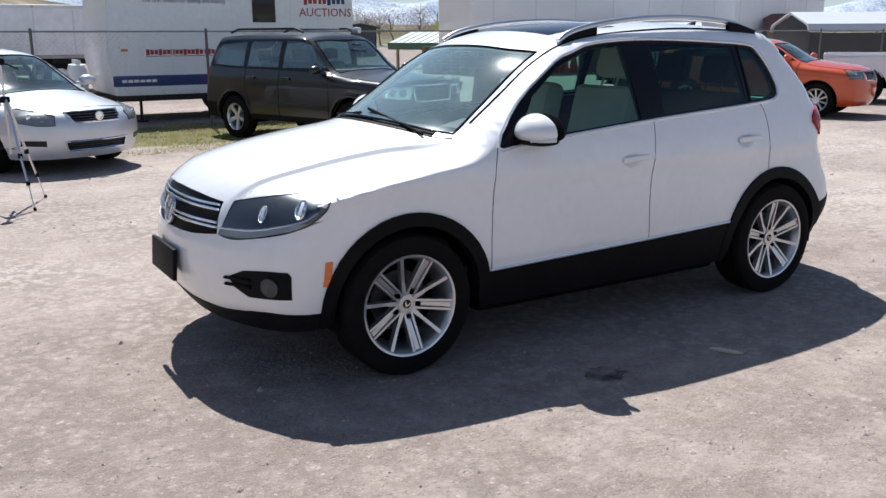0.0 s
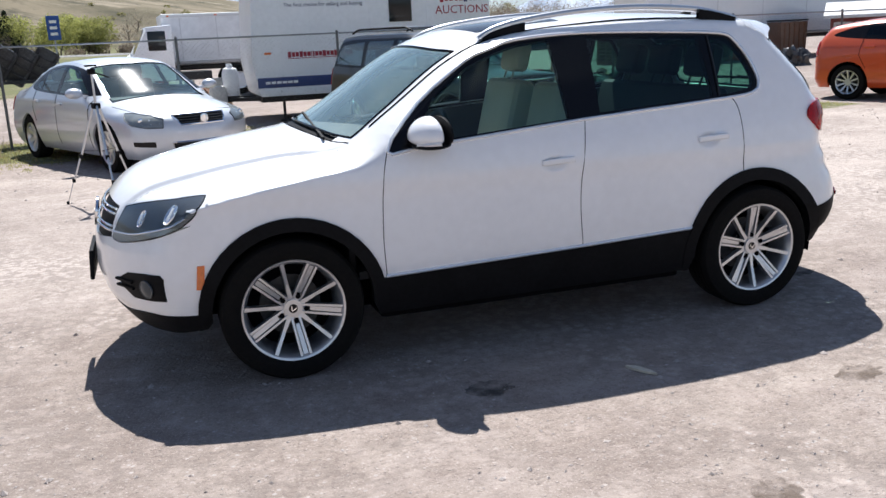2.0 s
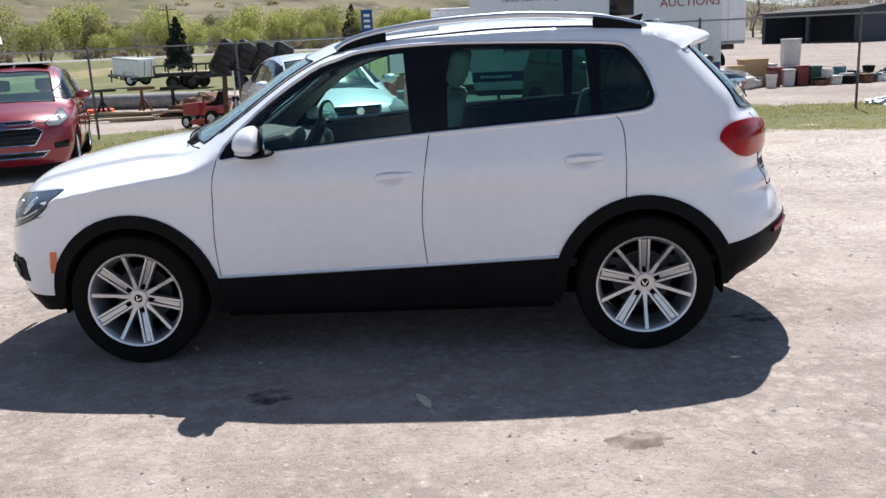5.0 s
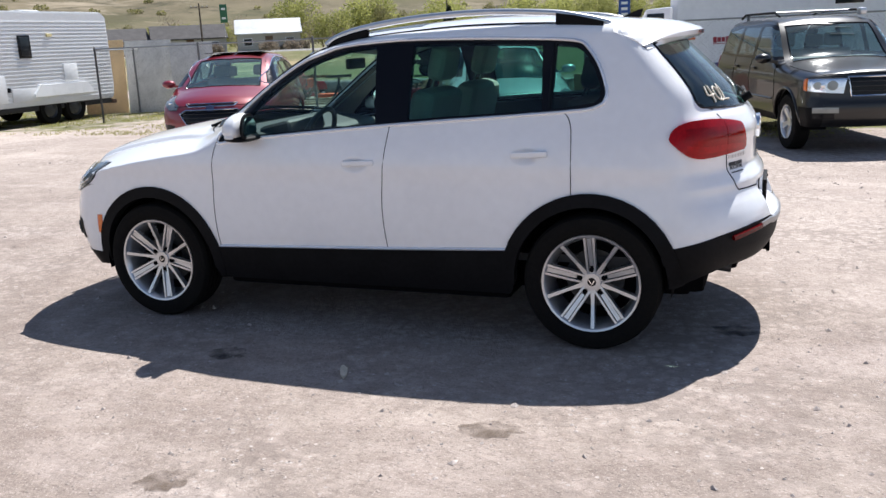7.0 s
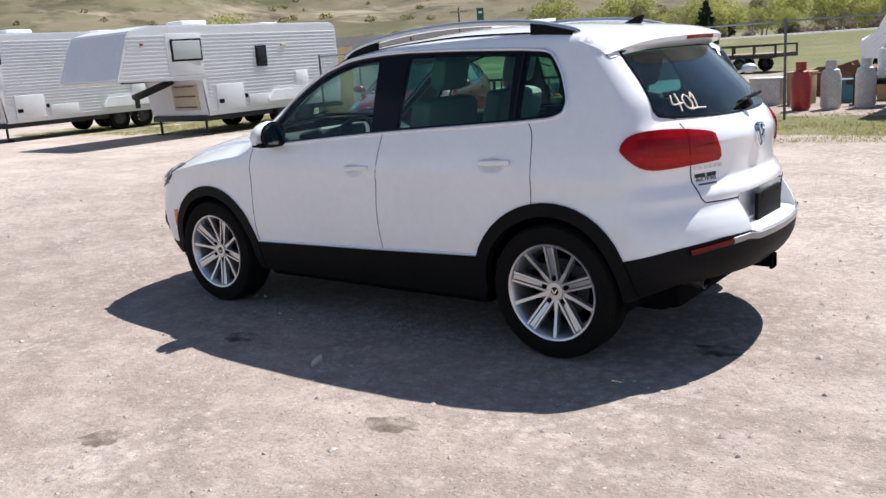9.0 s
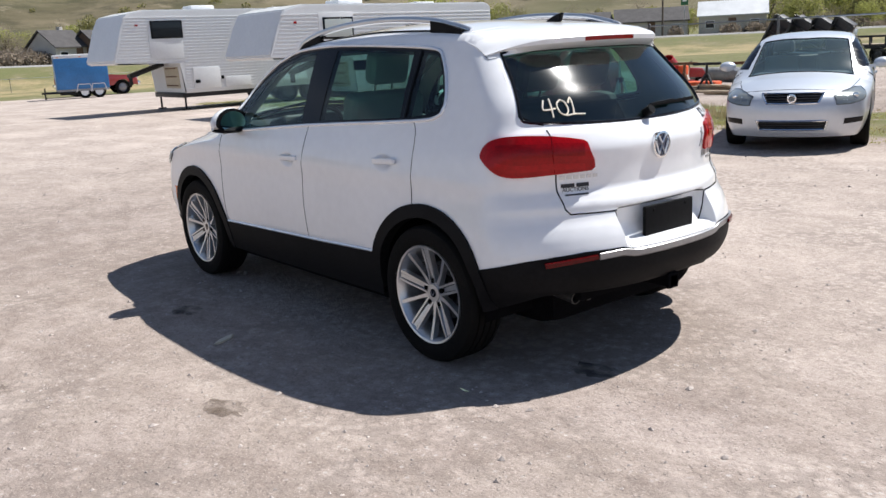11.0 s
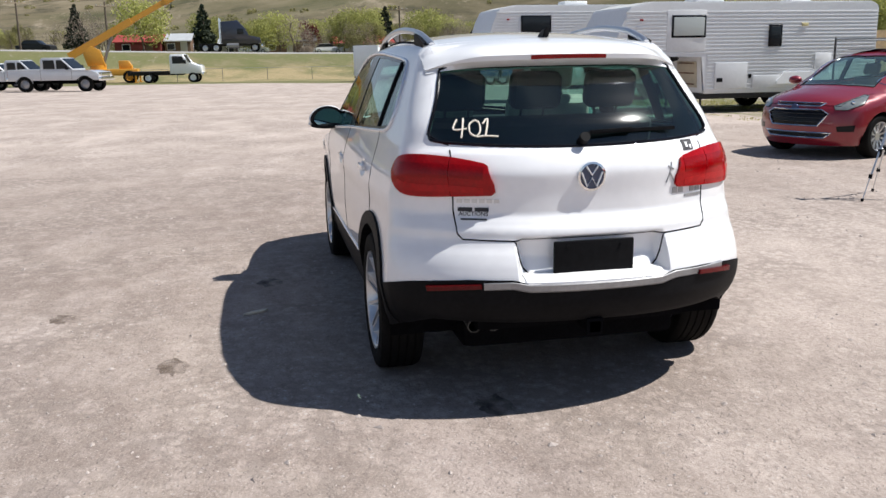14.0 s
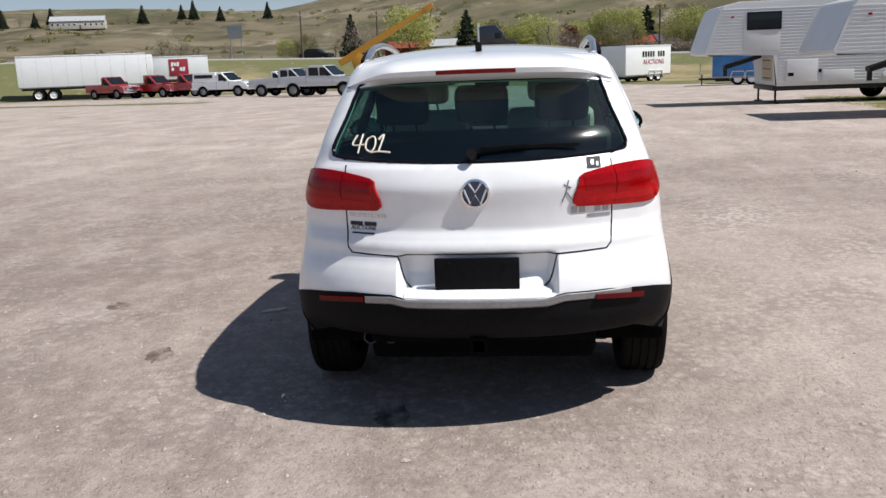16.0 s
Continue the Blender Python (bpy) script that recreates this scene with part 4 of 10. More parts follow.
    lathe(bm, [(0.075, 0), (0.075, 0.012), (0.064, 0.014), (0.060, 0.006), (0.001, 0.006)], 36, pose(-2.158, 0, 0.768, 0, -80, 0))
    em = part("front_badge", bm, CHROME, gr, "round chrome badge")
    MF = pose(-2.164, 0, 0.769, 0, -80, 0)
    part("badge_field", cyl(bmesh.new(), 0.0605, 0.004, (0, 0, 0), seg=32), BADGEBLUE, em).matrix_local = MF
    for pts in BADGE_MARKS:
        tube("badge_mark", [MF @ Vector((x[1] * 1.1, x[0] * 1.1, 0.005)) for x in pts], 0.0052, BRIGHTTRIM, em)
    bm = box(bmesh.new(), (0.022, 0.40, 0.155), (-2.212, 0, 0.525), 0.008, (0, 4, 0))
    part("front_plate_holder", bm, BLACKPLASTIC, car, "black blank plate holder")
    # tail: glass, tailgate, bumper
    ry = [(p[1], p[2]) for p in R3]
    sp = [(p[1], p[2]) for p in SP3]
    back = sp + [(-y, z) for y, z in ry][1:] + ry[::-1][:-1]
    rg = curve([(-0.565, 1.465), (-0.60, 1.36), (-0.65, 1.24), (-0.655, 1.205), (-0.63, 1.185), (-0.45, 1.172), (-0.2, 1.163), (0, 1.161), (0.2, 1.163), (0.45, 1.172), (0.63, 1.185), (0.655, 1.205), (0.65, 1.24), (0.60, 1.36), (0.565, 1.465), (0.53, 1.492), (0.25, 1.500), (0, 1.502), (-0.25, 1.500), (-0.53, 1.492)], 3, True)
    gate = [(-0.583, 1.18), (-0.583, 0.90), (-0.575, 0.80), (-0.555, 0.777), (-0.36, 0.772), (0.36, 0.772), (0.555, 0.777), (0.575, 0.80), (0.583, 0.90), (0.583, 1.18)]
    black = [(-0.80, 0.592), (-0.69, 0.602), (-0.55, 0.616), (-0.37, 0.618), (-0.30, 0.598), (0.30, 0.598), (0.37, 0.618), (0.55, 0.616), (0.69, 0.602), (0.80, 0.592), (0.8, 0.3), (-0.8, 0.3)]
    got = sheets(sk, "rear", [("rear_glass", rg), ("lower", black), ("tailgate", gate), ("rear_bumper", back)], (0.05, 0.0125), 0.025, [(y, z) for y in np.arange(-0.40, 0.401, 0.0125) for z in (0.578, 0.584, 0.590, 0.596, 0.602, 0.608, 0.614, 0.752, 0.758, 0.766, 0.770, 0.778, 0.784, 0.790, 0.796)]
                 + [(sg * y, z) for sg in (-1, 1) for y in (0.292, 0.302, 0.312, 0.322, 0.332, 0.342, 0.350) for z in np.arange(0.62, 0.75, 0.0125)]
                 + [(sg * y, z) for sg in (-1, 1) for y in np.arange(0.42, 0.69, 0.03) for z in np.arange(0.70, 0.80, 0.0125)])
    for key, material, off, lip in (("rear_glass", REARGLASS, -0.002, 0), ("lower", BLACKPLASTIC, 0.004, 0.04), ("tailgate", WHITE, 0, 0.02), ("rear_bumper", WHITE, 0, 0.02)):
        ob = skin_mesh({"lower": "lower_bumper"}.get(key, key), got[key], material, car, "", off, lip)
        if key == "tailgate":
            tg = ob
        if key == "rear_glass":
            pane = ob
    border = on_skin(sk, "rear", [(0, y, z) for y, z in dense(rg, 0.03)], -0.001)
    tube("glass_border", border, 0.008, GLOSSBLACK, pane, closed=True)
    for sgn in (1, -1):
        tube("shut_line", on_skin(sk, "rear", [(0, sgn * y, z) for y, z in dense([(0.583, 1.15), (0.583, 0.90), (0.575, 0.80), (0.555, 0.777), (0.355, 0.772), (0.34, 0.765), (0.325, 0.70), (0.31, 0.655), (0.28, 0.625)], 0.025, False)], -0.0005), 0.0035, DARK, tg)
        tube("roof_seam", on_skin(sk, "rear", [(0, sgn * y, z) for y, z in dense([(0.583, 1.17), (0.60, 1.175), (0.665, 1.215)], 0.02, False)], -0.0005), 0.003, DARK, tg)
    tube("shut_line", on_skin(sk, "rear", [(0, y, 0.772) for y in np.linspace(-0.36, 0.36, 26)], -0.0005), 0.0035, DARK, tg)
    sheen = mat("satin_bumper_insert", (0.31, 0.31, 0.32), 0.34, 0.6, vary=0.12, scale=6)

    def swept(y0, y1, n, profile):
        """A strip along the bumper: profile gives (forward, z) corners at each y."""
        bm, last = bmesh.new(), None
        for y in np.linspace(y0, y1, n):
            x = 2.156 - 0.196 * (abs(y) / 0.70) ** 2.35
            row = [bm.verts.new((x + d, y, z)) for d, z in profile(y)]
            m = len(row)
            if last:
                for k in range(m):
                    bm.faces.new((last[k], row[k], row[(k + 1) % m], last[(k + 1) % m]))
            else:
                bm.faces.new(row[::-1])
            last = row
        bm.faces.new(last)
        bmesh.ops.recalc_face_normals(bm, faces=bm.faces[:])
        return bm

    brow = lambda y: float(np.interp(y, [-0.49, -0.37, -0.30, 0.30, 0.37, 0.66], [0.607, 0.613, 0.600, 0.600, 0.616, 0.612]))
    part("bumper_insert", swept(-0.49, 0.66, 70, lambda y: [(-0.03, brow(y)), (0.008, brow(y)), (0.016, brow(y) - 0.005), (0.016, brow(y) - 0.030), (0.010, brow(y) - 0.036), (-0.03, brow(y) - 0.036)]), sheen, car, "satin grey bumper insert")
    part("bumper_step", swept(-0.315, 0.315, 36, lambda y: [(-0.13, 0.598), (-0.13, 0.642), (-0.085, 0.634), (-0.03, 0.627), (-0.004, 0.616), (0.005, 0.606), (0.005, 0.598)]), WHITE, car)
    for sgn in (1, -1):
        edge = [tuple(p) for p in T3 if p[0] > 1.30] + [tuple(p) for p in R3[1:] if p[2] > 1.36]
        tube("pillar_edge", [(p[0] - 0.006, sgn * (p[1] + 0.006), p[2] - 0.007) for p in edge], 0.0115, WHITE, car, res=4)
    # roof spoiler, lofted across the car, with the brake lamp in its edge
    W = 0.618
    ys = np.linspace(-W, W, 61)
    roots = on_skin(sk, "top", [(1.37, y, 0) for y in ys], 0.0015)
    mids = on_skin(sk, "top", [(1.50 - 0.035 * (abs(y) / W) ** 4, y, 0) for y in ys], 0.005)
    unders = on_skin(sk, "rear", [(0, y, 1.496 - 0.030 * (abs(y) / W) ** 4) for y in ys], 0.002)
    ends = on_skin(sk, "rear", [(0, y, 1.515 - 0.032 * (abs(y) / W) ** 6) for y in ys], 0.004)
    bm = bmesh.new()
    rows = []
    for y, a, mid, u, end in zip(ys, roots, mids, unders, ends):
        e = abs(y) / W
        w = min(max((e - 0.60) / 0.40, 0), 1)
        w = w * w * (3 - 2 * w)
        full = np.array((1.740 - 0.115 * e ** 2.2, y, 1.562 - 0.014 * e ** 2))
        tip = full * (1 - w) + np.array(end) * w
        mid, u = np.array(mid), np.array(u)
        drop = 1 - 0.9 * w
        over = (mid * 0.45 + tip * 0.55) + (0, 0, 0.010 * drop)
        rows.append([bm.verts.new(Vector(p)) for p in (a, mid, over, tip + (-0.010, 0, 0.002), tip + (0.004, 0, -0.012 * drop), tip + (0.001, 0, -0.034 * drop), tip + (-0.016, 0, -0.046 * drop), u)])
    for p, q in zip(rows, rows[1:]):
        for k in range(7):
            bm.faces.new((p[k], q[k], q[k + 1], p[k + 1]))
    for r in (rows[0], rows[-1]):
        bm.faces.new(r)
    spoiler = part("roof_spoiler", bm, WHITE, car)
    bm = bmesh.new()
    rows = []
    for y in np.linspace(-0.178, 0.178, 9):
        e = abs(y) / 0.57
        tip = Vector((1.7435 - 0.115 * e ** 2.2, y, 1.562 - 0.014 * e ** 2))
        rows.append([bm.verts.new(tip + Vector(d)) for d in ((-0.012, 0, -0.012), (0.002, 0, -0.014), (-0.0005, 0, -0.033), (-0.014, 0, -0.034))])
    for p, q in zip(rows, rows[1:]):
        for k in range(4):
            bm.faces.new((p[k], q[k], q[(k + 1) % 4], p[(k + 1) % 4]))
    bm.faces.new(rows[0]), bm.faces.new(rows[-1][::-1])
    part("brake_lamp", bm, REDDARK, spoiler, "high red brake lamp")
    bm = box(bmesh.new(), (0.02, 0.362, 0.150), (2.086, 0, 0.692), 0.005)
    for y in (-0.12, 0.12):
        cyl(bm, 0.007, 0.006, (2.097, y, 0.745), (0, 90, 0), 10)
    part("rear_plate_holder", bm, BLACKPLASTIC, car, "black blank plate holder")
    # badge: chrome ring round a dark blue disc with chevrons
    q = on_skin(sk, "rear", [(0, 0, 1.036)])[0]
    M = Matrix.Translation(q) @ Vector(sk.normal(np.array([q]))[0]).to_track_quat("Z", "Y").to_matrix().to_4x4()
    bm = bmesh.new()
    lathe(bm, [(0.063, -0.01), (0.063, 0.010), (0.054, 0.012), (0.052, 0.006)], 40, M)
    bd = part("tailgate_badge", bm, CHROME, tg, "round chrome badge with blue field")
    bm = bmesh.new()
    cyl(bm, 0.0535, 0.012, (0, 0, 0), seg=36)
    bmesh.ops.transform(bm, matrix=M, verts=bm.verts[:])
    part("badge_field", bm, BADGEBLUE, bd)
    ax = M.inverted().to_3x3() @ Vector((0, 0, 1))
    turn = M @ Matrix.Rotation(math.atan2(ax.y, ax.x) - math.pi / 2, 4, "Z")
    for pts in BADGE_MARKS:
        tube("badge_mark", [turn @ Vector((*a, 0.010)) for a in pts], 0.0048, BRIGHTTRIM, bd)
    # badges and stickers as plain bars
    def rear_bar(y0, y1, z0, z1, name, material, host, lbl="", off=0.003):
        return overlay(sk, "rear", [(0, y0, z0), (0, y1, z0), (0, y1, z1), (0, y0, z1)], name, material, host, lbl, off, 0.003, 0.05)
    grey = mat("badge_grey", (0.42, 0.42, 0.43), 0.35, 0.6)
    ink = mat("sticker_ink", (0.03, 0.03, 0.035), 0.7)
    for k in range(6):
        rear_bar(-0.568 + k * 0.030, -0.546 + k * 0.030, 0.930, 0.946, "badge_bar", SATIN, tg)
    for k in range(5):
        if k != 2:
            rear_bar(0.405 + k * 0.034, 0.430 + k * 0.034, 0.935, 0.962, "badge_bar", grey, tg)
    rear_bar(0.475, 0.575, 0.914, 0.926, "badge_bar", grey, tg)
    q = on_skin(sk, "rear", [(0, -0.502, 0.882)], 0.002)[0]
    nr = Vector(sk.normal(np.array([q]))[0])
    Mt = Matrix.Translation(q) @ Matrix.Rotation(math.atan2(nr.y, nr.x) + math.pi / 2, 4, "Z") @ pose(0, 0, 0, 90 - math.degrees(math.asin(nr.z)))
    for k, (w0, w1) in enumerate(((-0.062, -0.004), (0.006, 0.062))):
        rear_bar(-0.502 + w0, -0.502 + w1, 0.893, 0.910, "sticker_bar", ink, tg)
    text("sticker_word", "AUCTIONS", 0.026, Mt, ink, tg, "small black printed word", 0.0008)
    rear_bar(-0.555, -0.45, 0.857, 0.863, "sticker_bar", ink, tg)
    # small dark decal and pale figure-like sticker kept plain
    rear_bar(0.475, 0.535, 1.118, 1.162, "square_decal", ink, tg, "small black square decal", 0.0025)
    rear_bar(0.492, 0.505, 1.130, 1.150, "decal_mark", WHITE, tg, "", 0.004)
    rear_bar(0.515, 0.525, 1.125, 1.140, "decal_mark", WHITE, tg, "", 0.004)
    for a in (((0.395, 1.075), (0.385, 1.030)), ((0.385, 1.030), (0.368, 0.985)), ((0.385, 1.03), (0.412, 0.990)), ((0.375, 1.06), (0.405, 1.045))):
        tube("pale_decal", on_skin(sk, "rear", [(0, y, z) for y, z in dense(a, 0.02, False)], 0.001), 0.0032, grey, tg)
    # hand-drawn number on the glass
    chalk = mat("chalk_paint", (0.85, 0.78, 0.66), 0.8, vary=0.1, scale=40)
    strokes = [((-0.535, 1.275), (-0.555, 1.235), (-0.50, 1.238)), ((-0.508, 1.28), (-0.528, 1.20)),
               ((-0.462, 1.272), (-0.487, 1.255), (-0.490, 1.222), (-0.468, 1.208), (-0.448, 1.228), (-0.447, 1.262), (-0.462, 1.272)),
               ((-0.432, 1.258), (-0.408, 1.278), (-0.428, 1.212)), ((-0.465, 1.204), (-0.43, 1.209), (-0.375, 1.206))]
    for st in strokes:
        tube("chalk_stroke", on_skin(sk, "rear", [(0, y, z) for y, z in dense(curve(st, 5), 0.01, False)], 0.002), 0.0042, chalk, pane, "pale hand-drawn stroke", res=1)
    # rear wiper
    P = on_skin(sk, "rear", [(0, -0.015, 1.178), (0, 0.02, 1.205), (0, 0.22, 1.213), (0, 0.44, 1.208)], 0.022)
    bm = bmesh.new()
    cyl(bm, 0.022, 0.05, P[0], (0, 60, 0), 14)
    bar(bm, P[0], P[1], 0.022, 0.018, 0.005)
    bar(bm, P[1], P[2], 0.020, 0.016, 0.005)
    bar(bm, P[1], P[3], 0.008, 0.016, 0.002)
    part("rear_wiper", bm, BLACKPLASTIC, pane, "black wiper arm")
    # front wipers
    for y0, y1 in ((-0.55, 0.05), (0.05, 0.60)):
        P = on_skin(sk, "top", [(-1.075 + 0.12 * (y0 ** 2), y0, 0), (-1.03 + 0.2 * y1 * y1, y1, 0)], 0.014)
        part("front_wiper", bar(bmesh.new(), P[0], P[1], 0.014, 0.014, 0.003), BLACKPLASTIC, car)
    # antenna fin
    q = on_skin(sk, "top", [(1.36, 0, 0)])[0]
    bm = prism(bmesh.new(), [(-0.08, -0.005), (0.05, -0.005), (0.070, 0.044), (0.035, 0.036), (-0.03, 0.010)], 0.028, Matrix.Translation(q) @ pose(0, 0, 0, 90))
    bmesh.ops.bevel(bm, geom=bm.edges[:], offset=0.006, segments=2, affect="EDGES")
    part("antenna", bm, BLACKPLASTIC, car, "black roof antenna fin")
    # underside, hitch, exhaust
    for name, size, spot, soft in (("underbody", (3.3, 1.02, 0.20), (0.10, 0, 0.30), 0.04), ("floor_pan", (1.72, 1.56, 0.18), (0, 0, 0.30), 0.03), ("front_crossmember", (0.35, 1.1, 0.12), (-1.75, 0, 0.34), 0.04), ("rear_crossmember", (0.36, 1.0, 0.10), (1.80, 0, 0.40), 0.04), ("rear_axle_carrier", (0.75, 1.05, 0.24), (1.45, 0, 0.34), 0.05)):
        part(name, box(bmesh.new(), size, spot, soft), DARK, car)
    bm = box(bmesh.new(), (0.25, 0.060, 0.060), (2.00, 0, 0.385), 0.006)
    box(bm, (0.02, 0.078, 0.078), (2.115, 0, 0.385), 0.01)
    box(bm, (0.05, 0.5, 0.05), (1.94, 0, 0.39), 0.01)
    part("tow_hitch", bm, DARK, car, "square tow hitch tube")
    for y in (-0.50, -0.41):
        bm = lathe(bmesh.new(), [(0.024, -0.1), (0.032, -0.09), (0.032, 0.09), (0.027, 0.09), (0.027, -0.06)], 20, pose(1.86, y, 0.385, 0, 97, 0))
        part("exhaust_tip", bm, DARKSTEEL, car)
    # cabin
    bm = box(bmesh.new(), (2.67, 1.50, 0.04), (0.385, 0, 0.44))
    box(bm, (0.03, 1.3, 0.56), (-0.96, 0, 0.67))
    box(bm, (0.16, 1.40, 0.04), (1.80, 0, 0.44))
    box(bm, (0.07, 1.20, 0.04), (1.915, 0, 0.44))
    part("cabin_floor", bm, TRIM, car)
    bm = box(bmesh.new(), (0.50, 1.28, 0.24), (-0.72, 0, 0.96), 0.08, (0, 6, 0), 4)
    box(bm, (0.22, 0.44, 0.09), (-0.60, -0.36, 1.08), 0.04, (0, -12, 0), 3)
    box(bm, (0.30, 0.28, 0.30), (-0.52, 0, 0.80), 0.05, (0, 30, 0), 3)
    part("dashboard", bm, TRIM, car)
    bm = box(bmesh.new(), (0.9, 0.22, 0.24), (-0.05, 0, 0.62), 0.04)
    part("console", bm, TRIM, car)
    bm = bmesh.new()
    S = pose(-0.44, -0.36, 1.02, 0, -64, 0)
    lathe(bm, [(0.183 + 0.016 * math.cos(a), 0.016 * math.sin(a)) for a in np.linspace(0, 2 * math.pi, 10)], 36, S)
    for a in (0, 120, 240):
        c, s = math.cos(radians(a + 90)), math.sin(radians(a + 90))
        bar(bm, S @ Vector((0, 0, 0)), S @ Vector((0.18 * c, 0.18 * s, 0)), 0.05, 0.02, 0.004)
    cyl(bm, 0.06, 0.05, S.translation, (0, -64, 0), 20)
    part("steering_wheel", bm, TRIM, car)
    part("rear_view_mirror", box(bmesh.new(), (0.03, 0.23, 0.065), (-0.33, 0, 1.435), 0.012), TRIM, car)
    for y in (-0.37, 0.37):
        seat("front_seat", (-0.02, y, 0.70), 0.52, 0.50, 0.58, CREAM, car)
    seat("rear_seat", (0.86, 0, 0.72), 1.30, 0.46, 0.50, TRIM, car, (-0.40, 0, 0.40))
    part("parcel_cover", box(bmesh.new(), (0.55, 1.25, 0.03), (1.55, 0, 1.06), 0.008), TRIM, car)
    return car


hero()


# ---- other parked cars ----
def auto(name, label, M, sk, color, T2, dlo, posts, panes, screen, wheels, rear_x, tint=None, hood=None, grilles=(), lamps=None, fogs=None, seams=(), tail_lamps=None, rear_pane=None, deck_pane=None, arch=0.05, extra_black=(), style="five", low_z=0.24, nose_y=0.60, tail_y=0.62, group="", trim=None, handles=(), mirror_at=None, lamp_tone=None):
    """A parked car facing its own -x, as body sides, hood, roof, nose, tail, glass, lamps and wheels."""
    car = empty(name, M, label, "car", group)
    glassm = tint or CLEARGLASS
    T3 = on_skin(sk, "top", [(x, y, 0) for x, y in curve(T2, 4)])
    T3l = [(p[0], p[1]) for p in T3]
    F3 = on_skin(sk, "front", [(0, T3[0][1], z) for z in np.linspace(T3[0][2], low_z, 12)])
    R3 = on_skin(sk, "rear", [(0, T3[-1][1] + (-tail_y - T3[-1][1]) * min(1, k / 6), z) for k, z in enumerate(np.linspace(T3[-1][2], low_z, 16))])
    F3[0], R3[0] = T3[0], T3[-1]
    xz = lambda L: [(p[0], p[2]) for p in L]
    (xf, xr, R, rim) = wheels
    ra = R + arch
    dip = math.degrees(math.asin((R - low_z) / ra))
    outline = xz(T3) + xz(R3)[1:] + arc(xr, R, ra, -dip, 180 + dip, 16) + arc(xf, R, ra, -dip, 180 + dip, 16) + xz(F3)[::-1][:-1]
    regs = []
    for i, p in enumerate(panes):
        regs.append((f"pane{i}", p))
    regs.append(("pillars", dlo))
    for i, p in enumerate(extra_black):
        regs.append((f"black{i}", p))
    regs.append(("body_side", outline))
    got = sheets(sk, "side", regs, 0.07, 0.045)
    for mirror in (False, True):
        sg = 1 if mirror else -1
        for key, sheet in got.items():
            if key.startswith("pane"):
                skin_mesh("window", sheet, glassm, car, "", -0.004, 0, mirror).visible_shadow = False
            elif key == "pillars":
                skin_mesh("window_surround", sheet, GLOSSBLACK, car, "", -0.002, 0.02, mirror)
            elif key.startswith("black"):
                skin_mesh("lower_trim", sheet, BLACKPLASTIC, car, "", 0.004, 0.02, mirror)
            else:
                bs = skin_mesh("body_side", sheet, color, car, "", 0, 0.03, mirror)
                skin_mesh("inner_panel", sheet, TRIM, bs, "", -0.06, 0, mirror)
        if trim:
            tube("window_trim", on_skin(sk, "side", [(x, 0, z) for x, z in dense(dlo, 0.06)], 0.003, mirror), 0.009, trim, car, closed=True, res=1)
        for sm in seams:
            tube("shut_line", on_skin(sk, "side", [(x, 0, z) for x, z in dense(sm, 0.06, False)], 0.0, mirror), 0.005, DARK, car, res=1)
        for hx, hz in handles:
            P = on_skin(sk, "side", [(hx, 0, hz)], 0.018, mirror)[0]
            part("door_handle", box(bmesh.new(), (0.2, 0.03, 0.04), P, 0.012), color, car)
        if lamps:
            hl = overlay(sk, "front_corner", lamps, "headlamp", lamp_tone or LAMPGREY, car, "clear headlamp", 0.002, 0.02, 0.05, mirror, 0.04)
            overlay(sk, "front_corner", lamps, "lamp_cover", LENSGLASS, hl, "", 0.008, 0.008, 0.05, mirror, 0.04).visible_shadow = False
            tube("lamp_seal", on_skin(sk, "front_corner", dense(lamps, 0.04), 0.003, mirror), 0.006, TRIM, hl, closed=True, res=1)
            c = np.mean(np.array(lamps), 0)
            q = on_skin(sk, "front_corner", [c], 0.004, mirror)[0]
            bm = bmesh.new()
            bmesh.ops.create_uvsphere(bm, u_segments=12, v_segments=8, radius=0.034, matrix=Matrix.Translation(q) @ Matrix.Diagonal((0.25, 1, 1, 1)))
            part("lamp_bowl", bm, CHROME, hl)
        if fogs:
            overlay(sk, "front_corner", fogs, "fog_lamp", GLOSSBLACK, car, "", 0.003, 0.01, 0.05, mirror, 0.04)
        if tail_lamps:
            overlay(sk, "rear_corner", tail_lamps, "tail_lamp", REDLENS, car, "red tail lamp", 0.01, 0.02, 0.05, mirror, 0.04)
        if mirror_at:
            x, y, z = mirror_at
            bm = bmesh.new()
            bmesh.ops.create_uvsphere(bm, u_segments=20, v_segments=12, radius=1)
            for v in bm.verts:
                v.co = (x + v.co.x * (0.10 if v.co.x < 0 else 0.04), sg * y + v.co.y * 0.115, z + v.co.z * 0.072)
            bar(bm, (x, sg * (y - 0.08), z - 0.03), (x, sg * (y - 0.2), z - 0.06), 0.06, 0.04)
            part("wing_mirror", bm, color, car)
        for cx in (xf, xr):
            bm = bmesh.new()
            A = np.radians(np.linspace(-10, 190, 14))
            w = abs(T3[0][1]) + 0.2
            rows = [[bm.verts.new((cx + (ra + 0.015) * math.cos(a), sg * y, R + (ra + 0.015) * math.sin(a))) for a in A] for y in (rear_x - 0.06, rear_x - 0.4)]
            for k in range(len(A) - 1):
                bm.faces.new((rows[0][k], rows[0][k + 1], rows[1][k + 1], rows[1][k]))
            bm.faces.new(rows[1])
            part("wheel_liner", bm, DARK, car)
            wheel(car, (cx, sg * (rear_x - 0.125), R), R, rim, 0.22, style, not mirror, grooves=False)
    flip = lambda L: [(x, -y) for x, y in L][::-1]
    nx = T3l[0][0]
